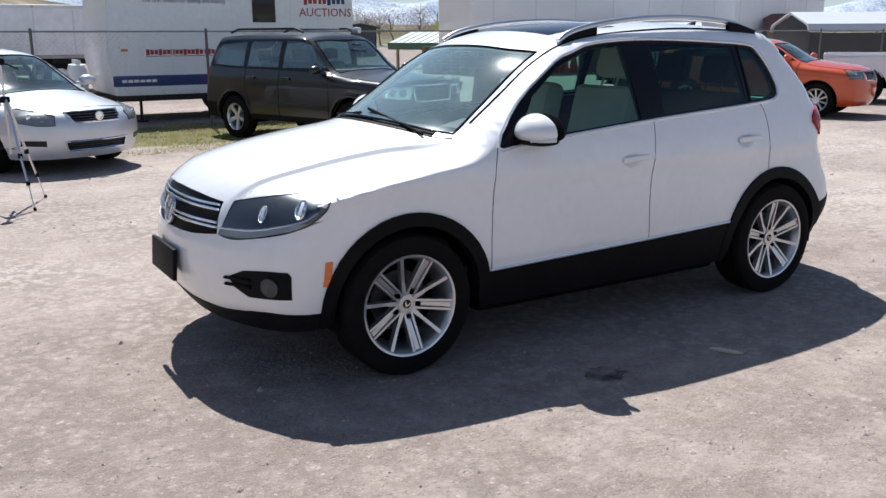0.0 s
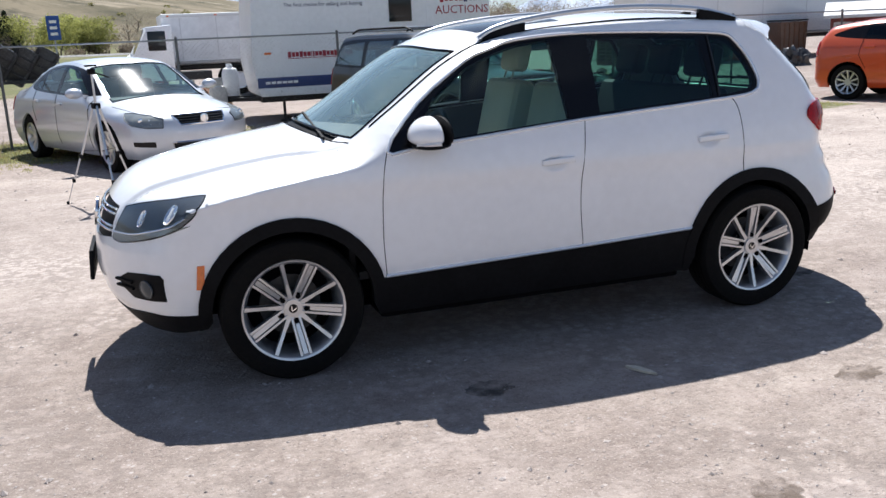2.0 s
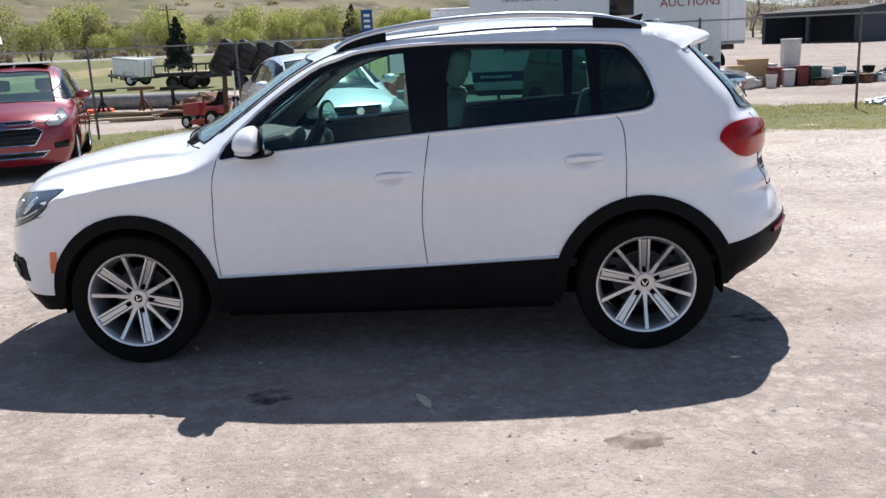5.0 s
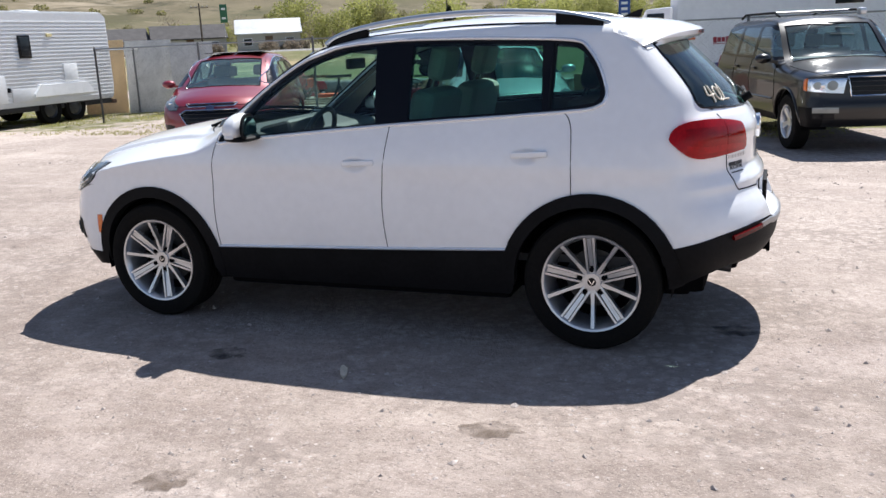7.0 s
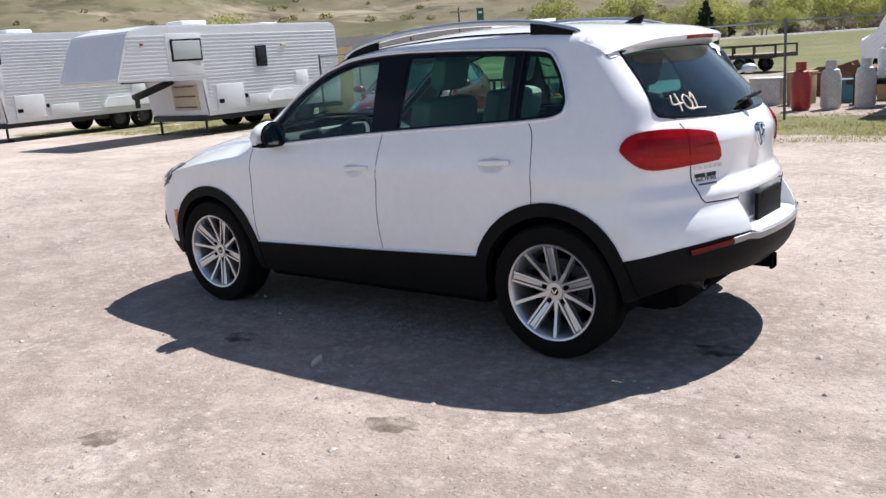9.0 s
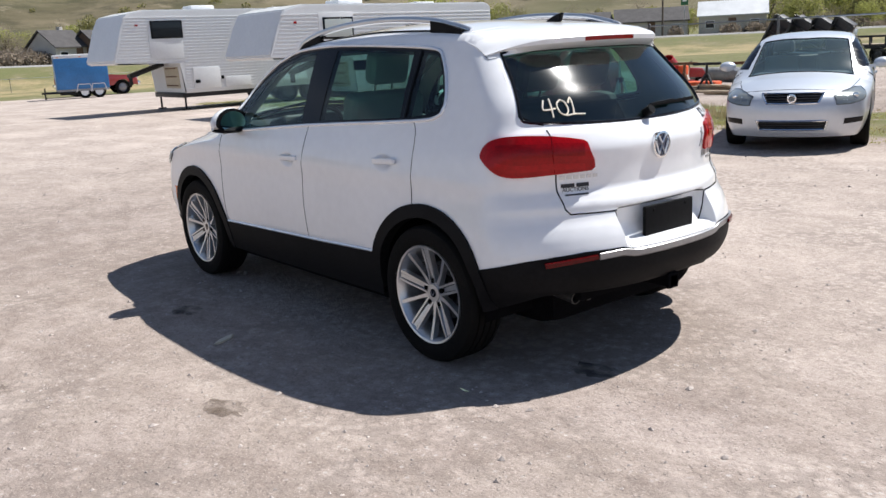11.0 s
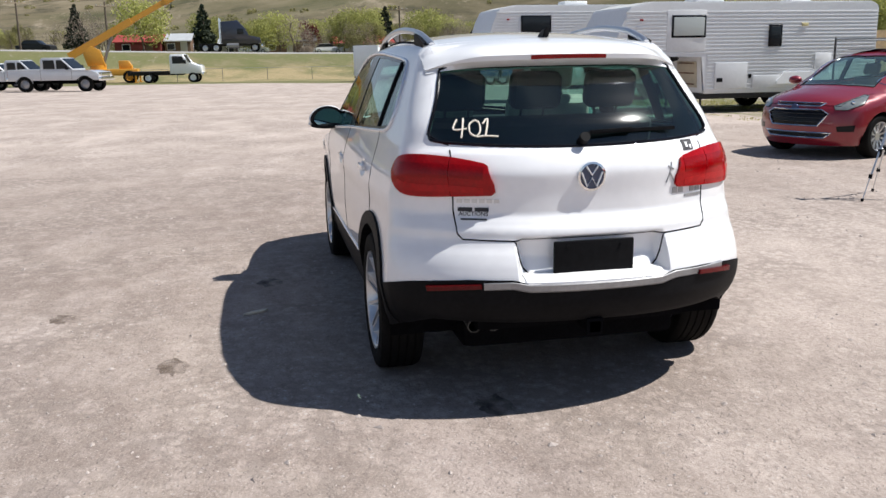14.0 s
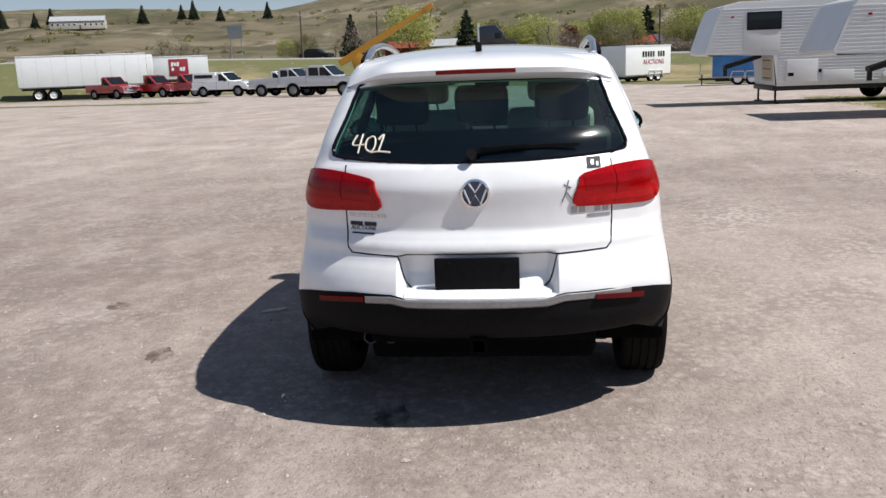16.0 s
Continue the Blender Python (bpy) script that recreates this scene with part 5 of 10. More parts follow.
    NF = curve([T3l[0], (nx - 0.10, T3l[0][1] * 0.6), (nx - 0.14, 0), (nx - 0.10, -T3l[0][1] * 0.6), (nx, -T3l[0][1])], 5)
    tx = T3l[-1][0]
    SP = curve([T3l[-1], (tx + 0.08, T3l[-1][1] * 0.6), (tx + 0.11, 0), (tx + 0.08, -T3l[-1][1] * 0.6), (tx, -T3l[-1][1])], 5)
    NF3, SP3 = (on_skin(sk, "top", [(x, y, 0) for x, y in L]) for L in (NF, SP))
    regs = [("windscreen", screen)]
    if deck_pane:
        regs.append(("rear_glass", deck_pane))
    if hood:
        regs.append(("hood", [p for p in T3l if p[0] < hood] + [(hood, T3l[0][1]), (hood - 0.15, 0), (hood, -T3l[0][1])] + flip([p for p in T3l if p[0] < hood]) + NF[::-1][1:-1]))
    regs.append(("roof", T3l + SP[1:-1] + flip(T3l) + NF[::-1][1:-1]))
    got = sheets(sk, "top", regs, 0.08, 0.05)
    for key, sheet in got.items():
        ob = skin_mesh(key, sheet, PLAINSCREEN if key == "windscreen" else glassm if "glass" in key else color, car, "", -0.003 if key in ("windscreen", "rear_glass") else 0, 0 if "glass" in key or key == "windscreen" else 0.02)
        ob.visible_shadow = key in ("hood", "roof")
        if key == "windscreen":
            tube("screen_frame", on_skin(sk, "top", [(x, y, 0) for x, y in dense(screen, 0.06)], 0.0), 0.010, GLOSSBLACK, ob, closed=True, res=1)
        if key == "hood":
            for sg in (-1, 1):
                tube("hood_seam", on_skin(sk, "top", [(x, sg * abs(y), 0) for x, y in T3l if x < hood], 0.0), 0.004, DARK, ob, res=1)
            tube("hood_seam", on_skin(sk, "top", [(x, y, 0) for x, y in NF], 0.0), 0.004, DARK, ob, res=1)
    face = [(p[1], p[2]) for p in NF3] + [(-p[1], p[2]) for p in F3][1:] + [(p[1], p[2]) for p in F3[::-1]][:-1]
    regs = [(f"grille{i}", g) for i, g in enumerate(grilles)] + [("front_bumper", face)]
    for key, sheet in sheets(sk, "front", regs, 0.07, 0.04).items():
        if key == "front_bumper":
            skin_mesh(key, sheet, color, car, "", 0, 0.03)
        else:
            g = skin_mesh("grille", sheet, GLOSSBLACK, car, "", -0.012, 0)
            poly = grilles[int(key[6:])]
            tube("grille_frame", on_skin(sk, "front", [(0, y, z) for y, z in dense(poly, 0.06)], 0.002), 0.012, CHROME, g, closed=True, res=1)
            ys, zs = [p[0] for p in poly], [p[1] for p in poly]
            for z in np.linspace(min(zs), max(zs), 5)[1:-1]:
                w = max(abs(y) for y in ys) * 0.9
                tube("grille_bar", on_skin(sk, "front", [(0, y, z) for y in np.linspace(-w, w, 9)], -0.004), 0.006, DARKSTEEL, g, res=1)
    back = [(p[1], p[2]) for p in SP3] + [(-p[1], p[2]) for p in R3][1:] + [(p[1], p[2]) for p in R3[::-1]][:-1]
    regs = ([("rear_glass", rear_pane)] if rear_pane else []) + [("tail_panel", back)]
    for key, sheet in sheets(sk, "rear", regs, 0.08, 0.05).items():
        ob = skin_mesh(key, sheet, glassm if key == "rear_glass" else color, car, "", 0, 0 if key == "rear_glass" else 0.02)
    bm = box(bmesh.new(), ((xr - xf) + 0.9, 1.0, 0.16), ((xf + xr) / 2, 0, low_z + 0.07), 0.03)
    box(bm, ((xr - xf) - 2 * ra, 2 * rear_x - 0.2, 0.12), ((xf + xr) / 2, 0, low_z + 0.09), 0.03)
    part("underbody", bm, DARK, car)
    mid = screen[2]
    zt = on_skin(sk, "top", [(mid[0] + 0.05, 0, 0)])[0][2]
    bm = box(bmesh.new(), (0.4, 2 * rear_x - 0.55, 0.20), (mid[0] + 0.42, 0, zt - 0.13), 0.06)
    part("dashboard", bm, TRIM, car)
    for y in (-0.36, 0.36):
        seat("front_seat", ((xf + xr) / 2 - 0.1, y, low_z + 0.38), 0.5, 0.5, 0.55, GREYTRIM, car)
    seat("rear_seat", ((xf + xr) / 2 + 0.8, 0, low_z + 0.40), 1.2, 0.45, 0.5, GREYTRIM, car, (-0.4, 0.4))
    return car


def placed(x, y, turn, z=0.0):
    return pose(x, y, z, 0, 0, turn)


# silver sedan
SILVER = paint("silver_paint", (0.60, 0.63, 0.68), 0.30)
SEDAN = Skin(
    top=[(-2.5, 0.55), (-2.40, 0.70), (-2.2, 0.79), (-1.8, 0.88), (-1.45, 0.94), (-1.3, 0.975), (-0.95, 1.15), (-0.5, 1.37), (-0.2, 1.44), (0.2, 1.472), (0.6, 1.46), (1.0, 1.38), (1.5, 1.16), (1.75, 1.09), (2.1, 1.08), (2.38, 1.04), (2.47, 0.9)],
    side=[(0.15, 0.80), (0.3, 0.88), (0.5, 0.92), (0.75, 0.915), (0.88, 0.90), (0.98, 0.86), (1.2, 0.75), (1.35, 0.67), (1.45, 0.58), (1.6, 0.4)],
    nose=[(0.15, -2.3), (0.3, -2.42), (0.5, -2.46), (0.65, -2.44), (0.75, -2.38), (0.85, -2.2), (1.0, -1.6)],
    tail=[(0.2, 2.35), (0.4, 2.45), (0.6, 2.46), (0.9, 2.42), (1.1, 2.34), (1.3, 2.2)],
    bow=0.22, crown=0.05, nose_bow=0.24, tail_bow=0.2, taper_front=0.05, taper_rear=(0.008, 0.022), k=0.08, front_start=-1.0)
auto("silver_sedan", "silver four-door sedan parked nose-in on gravel by the fence", placed(-2.21, 9.13, 114.8), SEDAN, SILVER,
     [(-2.1, -0.62), (-1.7, -0.70), (-1.3, -0.74), (-0.95, -0.68), (-0.4, -0.58), (0.3, -0.56), (0.9, -0.56), (1.4, -0.62), (1.8, -0.70), (2.2, -0.64)],
     curve([(-1.02, 0.985), (-0.75, 1.18), (-0.35, 1.335), (0.2, 1.392), (0.7, 1.36), (1.1, 1.22), (1.32, 1.07), (0.6, 1.01)], 3, True), (),
     [[(-0.85, 1.02), (-0.35, 1.30), (0.10, 1.36), (0.12, 1.02)], [(0.2, 1.03), (0.2, 1.365), (0.65, 1.33), (0.85, 1.25), (0.86, 1.05)], [(0.92, 1.06), (0.92, 1.22), (1.15, 1.10)]],
     [(-1.27, -0.66), (-1.36, -0.3), (-1.38, 0), (-1.36, 0.3), (-1.27, 0.66), (-0.40, 0.545), (-0.50, 0), (-0.40, -0.545)], (-1.43, 1.37, 0.325, 0.215), 0.90,
     hood=-1.34, grilles=[[(-0.36, 0.735), (0.36, 0.735), (0.30, 0.615), (-0.30, 0.615)], [(-0.42, 0.40), (0.42, 0.40), (0.38, 0.29), (-0.38, 0.29)]],
     lamps=[(-2.34, -0.52, 0.700), (-2.2, -0.64, 0.745), (-2.03, -0.80, 0.775), (-1.93, -0.87, 0.775), (-1.99, -0.87, 0.70), (-2.10, -0.82, 0.635), (-2.25, -0.68, 0.595), (-2.36, -0.53, 0.590)],
     fogs=[(-2.3, -0.62, 0.42), (-2.1, -0.82, 0.43), (-2.1, -0.82, 0.37), (-2.3, -0.62, 0.35)],
     seams=[[(-1.02, 0.95), (-1.0, 0.6), (-0.98, 0.3)], [(0.16, 1.0), (0.15, 0.6), (0.16, 0.3)], [(1.1, 1.05), (1.12, 0.8), (0.98, 0.6)]], handles=[(0.0, 0.86), (0.95, 0.88)],
     tail_lamps=[(2.1, -0.80, 0.92), (2.3, -0.66, 0.92), (2.35, -0.6, 0.75), (2.1, -0.84, 0.72)],
     deck_pane=[(0.85, -0.48), (0.95, 0), (0.85, 0.48), (1.45, 0.60), (1.62, 0), (1.45, -0.60)], style="seven", low_z=0.19, mirror_at=(-0.84, 1.0, 1.03), arch=0.045)
sedan = bpy.data.objects["silver_sedan"]
bm = lathe(bmesh.new(), [(0.055, 0), (0.055, 0.014), (0.04, 0.016), (0.038, 0.004), (0.001, 0.004)], 24, pose(-2.455, 0, 0.68, 0, -90, 0))
part("badge", bm, CHROME, sedan, "chrome badge")

# dark sport utility vehicle
BROWN = mat("dark_brown_paint", (0.0075, 0.0066, 0.006), 0.30, vary=0.08, scale=2, coat=0.45, spec=0.4)
TRUCK = Skin(
    top=[(-2.44, 0.80), (-2.40, 1.00), (-2.3, 1.075), (-1.7, 1.14), (-1.12, 1.20), (-0.98, 1.24), (-0.45, 1.66), (-0.25, 1.76), (0.2, 1.80), (1.2, 1.80), (2.0, 1.77), (2.35, 1.70), (2.45, 1.55)],
    side=[(0.25, 0.82), (0.4, 0.90), (0.6, 0.935), (0.9, 0.935), (1.05, 0.92), (1.2, 0.88), (1.5, 0.80), (1.68, 0.73), (1.78, 0.62), (1.9, 0.4)],
    nose=[(0.3, -2.25), (0.42, -2.40), (0.6, -2.44), (0.75, -2.40), (0.95, -2.385), (1.08, -2.33), (1.2, -2.1), (1.3, -1.5)],
    tail=[(0.3, 2.3), (0.45, 2.40), (0.7, 2.40), (1.1, 2.36), (1.2, 2.34), (1.6, 2.15), (1.8, 2.05)],
    bow=0.12, crown=0.035, nose_bow=0.12, tail_bow=0.10, taper_front=0.025, taper_rear=(0.002, 0.010), k=0.05, front_start=-1.2)
auto("dark_utility_vehicle", "dark brown sport utility vehicle with roof rack on grass", placed(2.60, 8.60, 108.5) @ Matrix.Scale(0.92, 4), TRUCK, BROWN,
     [(-2.2, -0.72), (-1.6, -0.78), (-1.05, -0.78), (-0.6, -0.72), (-0.2, -0.66), (0.6, -0.65), (1.5, -0.64), (2.1, -0.62)],
     curve([(-1.0, 1.205), (-0.5, 1.60), (-0.28, 1.68), (0.4, 1.70), (1.4, 1.69), (1.95, 1.64), (2.12, 1.45), (2.15, 1.24), (0.5, 1.20)], 3, True), (),
     [[(-0.82, 1.24), (-0.42, 1.60), (-0.22, 1.655), (0.13, 1.66), (0.15, 1.235)], [(0.25, 1.24), (0.25, 1.66), (1.05, 1.655), (1.08, 1.24)], [(1.18, 1.24), (1.18, 1.65), (1.9, 1.60), (2.05, 1.45), (2.06, 1.27)]],
     [(-1.02, -0.68), (-1.08, 0), (-1.02, 0.68), (-0.36, 0.60), (-0.46, 0), (-0.36, -0.60)], (-1.47, 1.42, 0.375, 0.225), 0.925, tint=BLUETINT, hood=-1.06,
     grilles=[[(-0.44, 1.0), (0.44, 1.0), (0.40, 0.76), (-0.40, 0.76)]],
     lamp_tone=LAMPCHROME, lamps=[(-2.40, -0.50, 0.990), (-2.2, -0.80, 0.99), (-2.10, -0.86, 0.975), (-2.10, -0.87, 0.83), (-2.3, -0.70, 0.80), (-2.38, -0.52, 0.79)], fogs=[(-2.35, -0.6, 0.56), (-2.2, -0.8, 0.56), (-2.2, -0.8, 0.47), (-2.35, -0.6, 0.47)],
     seams=[[(-0.95, 1.18), (-1.0, 0.8), (-0.98, 0.4)], [(0.2, 1.2), (0.2, 0.4)], [(1.1, 1.2), (1.1, 0.85), (0.95, 0.6)]], handles=[(0.0, 1.06), (0.92, 1.06)],
     tail_lamps=[(2.2, -0.84, 1.2), (2.3, -0.74, 1.2), (2.34, -0.74, 0.9), (2.2, -0.86, 0.9)], rear_pane=[(-0.62, 1.62), (0.62, 1.62), (0.70, 1.22), (-0.70, 1.22)],
     style="five", low_z=0.36, mirror_at=(-0.86, 1.06, 1.22), arch=0.07, extra_black=[[(-2.6, 0.62), (-1.95, 0.62), (-1.95, 0.2), (-2.6, 0.2)], [(-1.0, 0.46), (1.0, 0.46), (1.0, 0.2), (-1.0, 0.2)], [(1.9, 0.62), (2.6, 0.62), (2.6, 0.2), (1.9, 0.2)]])
suv = bpy.data.objects["dark_utility_vehicle"]
for sg in (-1, 1):
    tube("roof_rail", [(-0.1, sg * 0.60, 1.80), (0.1, sg * 0.60, 1.86), (1.6, sg * 0.59, 1.86), (1.8, sg * 0.59, 1.80)], 0.018, BLACKPLASTIC, suv)
for sg in (-1, 1):
    for cx in (-1.47, 1.42):
        tube("arch_flare", on_skin(TRUCK, "side", [(x, 0, z) for x, z in arc(cx, 0.375, 0.465, 8, 172)], 0.0, sg > 0), 0.018, BROWN, suv, res=2)
    overlay(TRUCK, "front_corner", [(-2.12, -0.855, 0.985), (-2.07, -0.88, 0.975), (-2.07, -0.885, 0.85), (-2.12, -0.86, 0.83)], "side_marker", AMBER, suv, "amber corner lens", 0.011, 0.008, 0.03, sg > 0, 0.02)
    overlay(TRUCK, "front_corner", [(-2.38, -0.56, 0.62), (-2.2, -0.80, 0.62), (-2.2, -0.80, 0.55), (-2.38, -0.56, 0.55)], "fog_lamp_bezel", LAMPGREY, suv, "pale fog lamp surround", 0.006, 0.008, 0.03, sg > 0, 0.02)
    for cx, cy, r in ((-2.30, -0.62, 0.062), (-2.19, -0.75, 0.050)):
        overlay(TRUCK, "front_corner", [(cx + 0.766 * r * math.cos(a), cy - 0.643 * r * math.cos(a), 0.895 + r * math.sin(a)) for a in np.linspace(0, 6.28, 17)[:-1]], "reflector_bowl", LAMPGREY, suv, "grey lamp bowl", 0.0105, 0.004, 0.03, sg > 0, 0.02)
    tube("side_moulding", on_skin(TRUCK, "side", [(x, 0, 0.66) for x in np.linspace(-0.92, 0.85, 16)], 0.003, sg > 0), 0.016, BROWN, suv, res=1)
part("white_cap", box(bmesh.new(), (0.16, 0.10, 0.10), (-0.12, -0.60, 1.83), 0.03), SATIN, suv, "pale rail end cap")
for x in (0.3, 1.4):
    tube("roof_bar", [(x, -0.6, 1.86), (x, 0.6, 1.86)], 0.014, SATIN, suv)
part("fuel_cap", cyl(bmesh.new(), 0.075, 0.02, (1.55, -0.915, 1.02), (90, 0, 0)), SATIN, suv, "pale round fuel cap")
for k, (w, z) in enumerate(((0.30, 1.60), (0.22, 1.53), (0.34, 1.47))):
    q = on_skin(TRUCK, "top", [(-0.40 - 0.11 * k, -0.30, 0), (-0.40 - 0.11 * k, -0.30 + w, 0)], 0.004)
    part("chalk_line", bar(bmesh.new(), q[0], q[1], 0.035, 0.003), mat("chalk_white", (0.8, 0.8, 0.75), 0.8), suv)

# red hatchback
RED = paint("deep_red_paint", (0.21, 0.0025, 0.013), 0.15)
WAGON = Skin(
    top=[(-2.25, 0.60), (-2.16, 0.78), (-2.0, 0.90), (-1.6, 1.02), (-1.35, 1.08), (-1.1, 1.19), (-0.5, 1.49), (-0.2, 1.57), (0.2, 1.615), (0.7, 1.62), (1.3, 1.58), (1.8, 1.51), (1.98, 1.46)],
    side=[(0.15, 0.78), (0.3, 0.86), (0.5, 0.905), (0.8, 0.91), (0.95, 0.90), (1.05, 0.87), (1.3, 0.76), (1.48, 0.68), (1.58, 0.58), (1.7, 0.4)],
    nose=[(0.15, -2.05), (0.3, -2.16), (0.5, -2.205), (0.7, -2.18), (0.85, -2.08), (1.0, -1.85), (1.2, -1.3)],
    tail=[(0.2, 2.1), (0.4, 2.19), (0.6, 2.20), (0.9, 2.16), (1.05, 2.12), (1.4, 1.9), (1.5, 1.88), (1.7, 1.88)],
    bow=0.24, crown=0.05, nose_bow=0.24, tail_bow=0.2, taper_front=0.05, taper_rear=(0.006, 0.024), k=0.09)
auto("red_hatchback", "dark red five-door hatchback parked on gravel and grass", placed(-6.55, 8.10, 111.0) @ Matrix.Diagonal((0.97, 0.96, 0.93, 1)), WAGON, RED,
     [(-1.95, -0.60), (-1.6, -0.70), (-1.3, -0.74), (-1.0, -0.70), (-0.5, -0.60), (0.1, -0.57), (0.8, -0.56), (1.4, -0.55), (1.75, -0.54)],
     curve([(-1.05, 1.065), (-0.7, 1.28), (-0.25, 1.45), (0.3, 1.51), (0.9, 1.48), (1.4, 1.38), (1.68, 1.26), (1.4, 1.16), (0.4, 1.09)], 3, True), (),
     [[(-0.75, 1.12), (-0.3, 1.40), (0.12, 1.47), (0.14, 1.10)], [(0.24, 1.11), (0.24, 1.475), (0.9, 1.44), (1.0, 1.16)], [(1.08, 1.17), (1.05, 1.42), (1.4, 1.32), (1.55, 1.25)]],
     [(-1.2, -0.62), (-1.33, -0.3), (-1.36, 0), (-1.33, 0.3), (-1.2, 0.62), (-0.36, 0.52), (-0.47, 0), (-0.36, -0.52)], (-1.33, 1.32, 0.325, 0.215), 0.89, hood=-1.30,
     grilles=[[(-0.50, 0.68), (-0.40, 0.74), (0.40, 0.74), (0.50, 0.68), (0.38, 0.50), (-0.38, 0.50)], [(-0.40, 0.835), (0.40, 0.835), (0.36, 0.79), (-0.36, 0.79)], [(-0.55, 0.40), (0.55, 0.40), (0.45, 0.32), (-0.45, 0.32)]],
     lamps=[(-2.02, -0.56, 0.80), (-1.85, -0.70, 0.88), (-1.65, -0.80, 0.95), (-1.58, -0.82, 0.94), (-1.72, -0.83, 0.83), (-1.95, -0.72, 0.74), (-2.03, -0.58, 0.74)],
     fogs=[(-2.02, -0.60, 0.50), (-1.86, -0.80, 0.52), (-1.88, -0.80, 0.42), (-2.02, -0.62, 0.42)],
     seams=[[(-1.0, 1.05), (-0.98, 0.6), (-0.92, 0.3)], [(0.18, 1.09), (0.18, 0.3)], [(1.15, 1.15), (1.2, 0.85), (1.0, 0.6)]], handles=[(0.0, 0.93), (0.95, 0.97)], trim=CHROME,
     tail_lamps=[(1.85, -0.78, 1.15), (2.0, -0.66, 1.15), (2.08, -0.62, 0.85), (1.85, -0.82, 0.9)], rear_pane=[(-0.52, 1.40), (0.52, 1.40), (0.62, 1.08), (-0.62, 1.08)],
     style="multi", low_z=0.20, mirror_at=(-0.80, 1.0, 1.12), extra_black=[[(-0.95, 0.30), (0.95, 0.30), (0.95, 0.1), (-0.95, 0.1)]])
hatch = bpy.data.objects["red_hatchback"]
part("badge", cyl(bmesh.new(), 0.06, 0.012, (-2.155, 0, 0.765), (0, 78, 0)), mat("badge_dark_blue", (0.02, 0.04, 0.12), 0.3, 0.4), hatch, "oval badge")
for sg in (-1, 1):
    part("roof_panel", box(bmesh.new(), (0.9, 0.5, 0.01), (0.25, sg * 0.26, 1.612), 0.004), GLOSSBLACK, hatch, "dark glass roof panel")

# orange hatchback
ORANGE = paint("burnt_orange_paint", (0.60, 0.075, 0.008), 0.05)
DARKTINT = glass("dark_tinted_glass", (0.40, 0.45, 0.48), 0.22, 0.0, 1.45)
CROSS = Skin(
    top=[(-2.25, 0.62), (-2.18, 0.88), (-2.0, 0.97), (-1.5, 1.04), (-1.2, 1.08), (-1.05, 1.11), (-0.5, 1.40), (-0.2, 1.49), (0.3, 1.535), (0.8, 1.53), (1.4, 1.47), (1.85, 1.38), (2.0, 1.3)],
    side=[(0.2, 0.78), (0.35, 0.86), (0.55, 0.895), (0.8, 0.895), (0.95, 0.885), (1.08, 0.84), (1.3, 0.72), (1.42, 0.64), (1.52, 0.52), (1.65, 0.35)],
    nose=[(0.2, -2.1), (0.35, -2.19), (0.6, -2.21), (0.85, -2.17), (1.0, -1.95), (1.2, -1.4)],
    tail=[(0.25, 2.1), (0.4, 2.18), (0.7, 2.18), (1.0, 2.14), (1.1, 2.1), (1.4, 1.88), (1.6, 1.85)],
    bow=0.2, crown=0.045, nose_bow=0.16, tail_bow=0.18, taper_front=0.03, taper_rear=(0.005, 0.018), k=0.08)
auto("orange_hatchback", "burnt orange hatchback parked on gravel at the yard's edge", placed(12.3, 8.15, 112.0), CROSS, ORANGE,
     [(-2.0, -0.66), (-1.6, -0.72), (-1.1, -0.72), (-0.6, -0.64), (-0.2, -0.58), (0.6, -0.56), (1.3, -0.55), (1.75, -0.53)],
     curve([(-0.98, 1.085), (-0.5, 1.33), (-0.2, 1.41), (0.4, 1.44), (1.1, 1.40), (1.5, 1.30), (1.62, 1.20), (0.6, 1.12)], 3, True), (),
     [[(-0.75, 1.12), (-0.4, 1.34), (0.1, 1.40), (0.12, 1.12)], [(0.22, 1.13), (0.22, 1.40), (1.0, 1.37), (1.05, 1.16)]],
     [(-1.05, -0.62), (-1.15, 0), (-1.05, 0.62), (-0.38, 0.52), (-0.48, 0), (-0.38, -0.52)], (-1.33, 1.30, 0.335, 0.22), 0.875, tint=DARKTINT, hood=-1.08,
     grilles=[[(-0.5, 0.90), (0.5, 0.90), (0.45, 0.72), (-0.45, 0.72)]],
     lamps=[(-2.1, -0.55, 0.90), (-1.95, -0.75, 0.92), (-1.85, -0.83, 0.92), (-1.9, -0.83, 0.76), (-2.1, -0.56, 0.75)],
     seams=[[(-0.95, 1.05), (-0.95, 0.35)], [(0.17, 1.12), (0.17, 0.35)], [(1.05, 1.15), (1.1, 0.85), (0.95, 0.6)]], handles=[(0.0, 0.96), (0.9, 0.99)],
     tail_lamps=[(1.95, -0.80, 1.10), (2.05, -0.70, 1.10), (2.1, -0.68, 0.85), (1.95, -0.83, 0.85)], rear_pane=[(-0.5, 1.36), (0.5, 1.36), (0.62, 1.10), (-0.62, 1.10)],
     style="multi", low_z=0.23, mirror_at=(-0.75, 0.98, 1.14), arch=0.06)


# ---- ground and hills ----
def smooth(v, a, b):
    t = np.clip((v - a) / (b - a), 0, 1)
    return t * t * (3 - 2 * t)


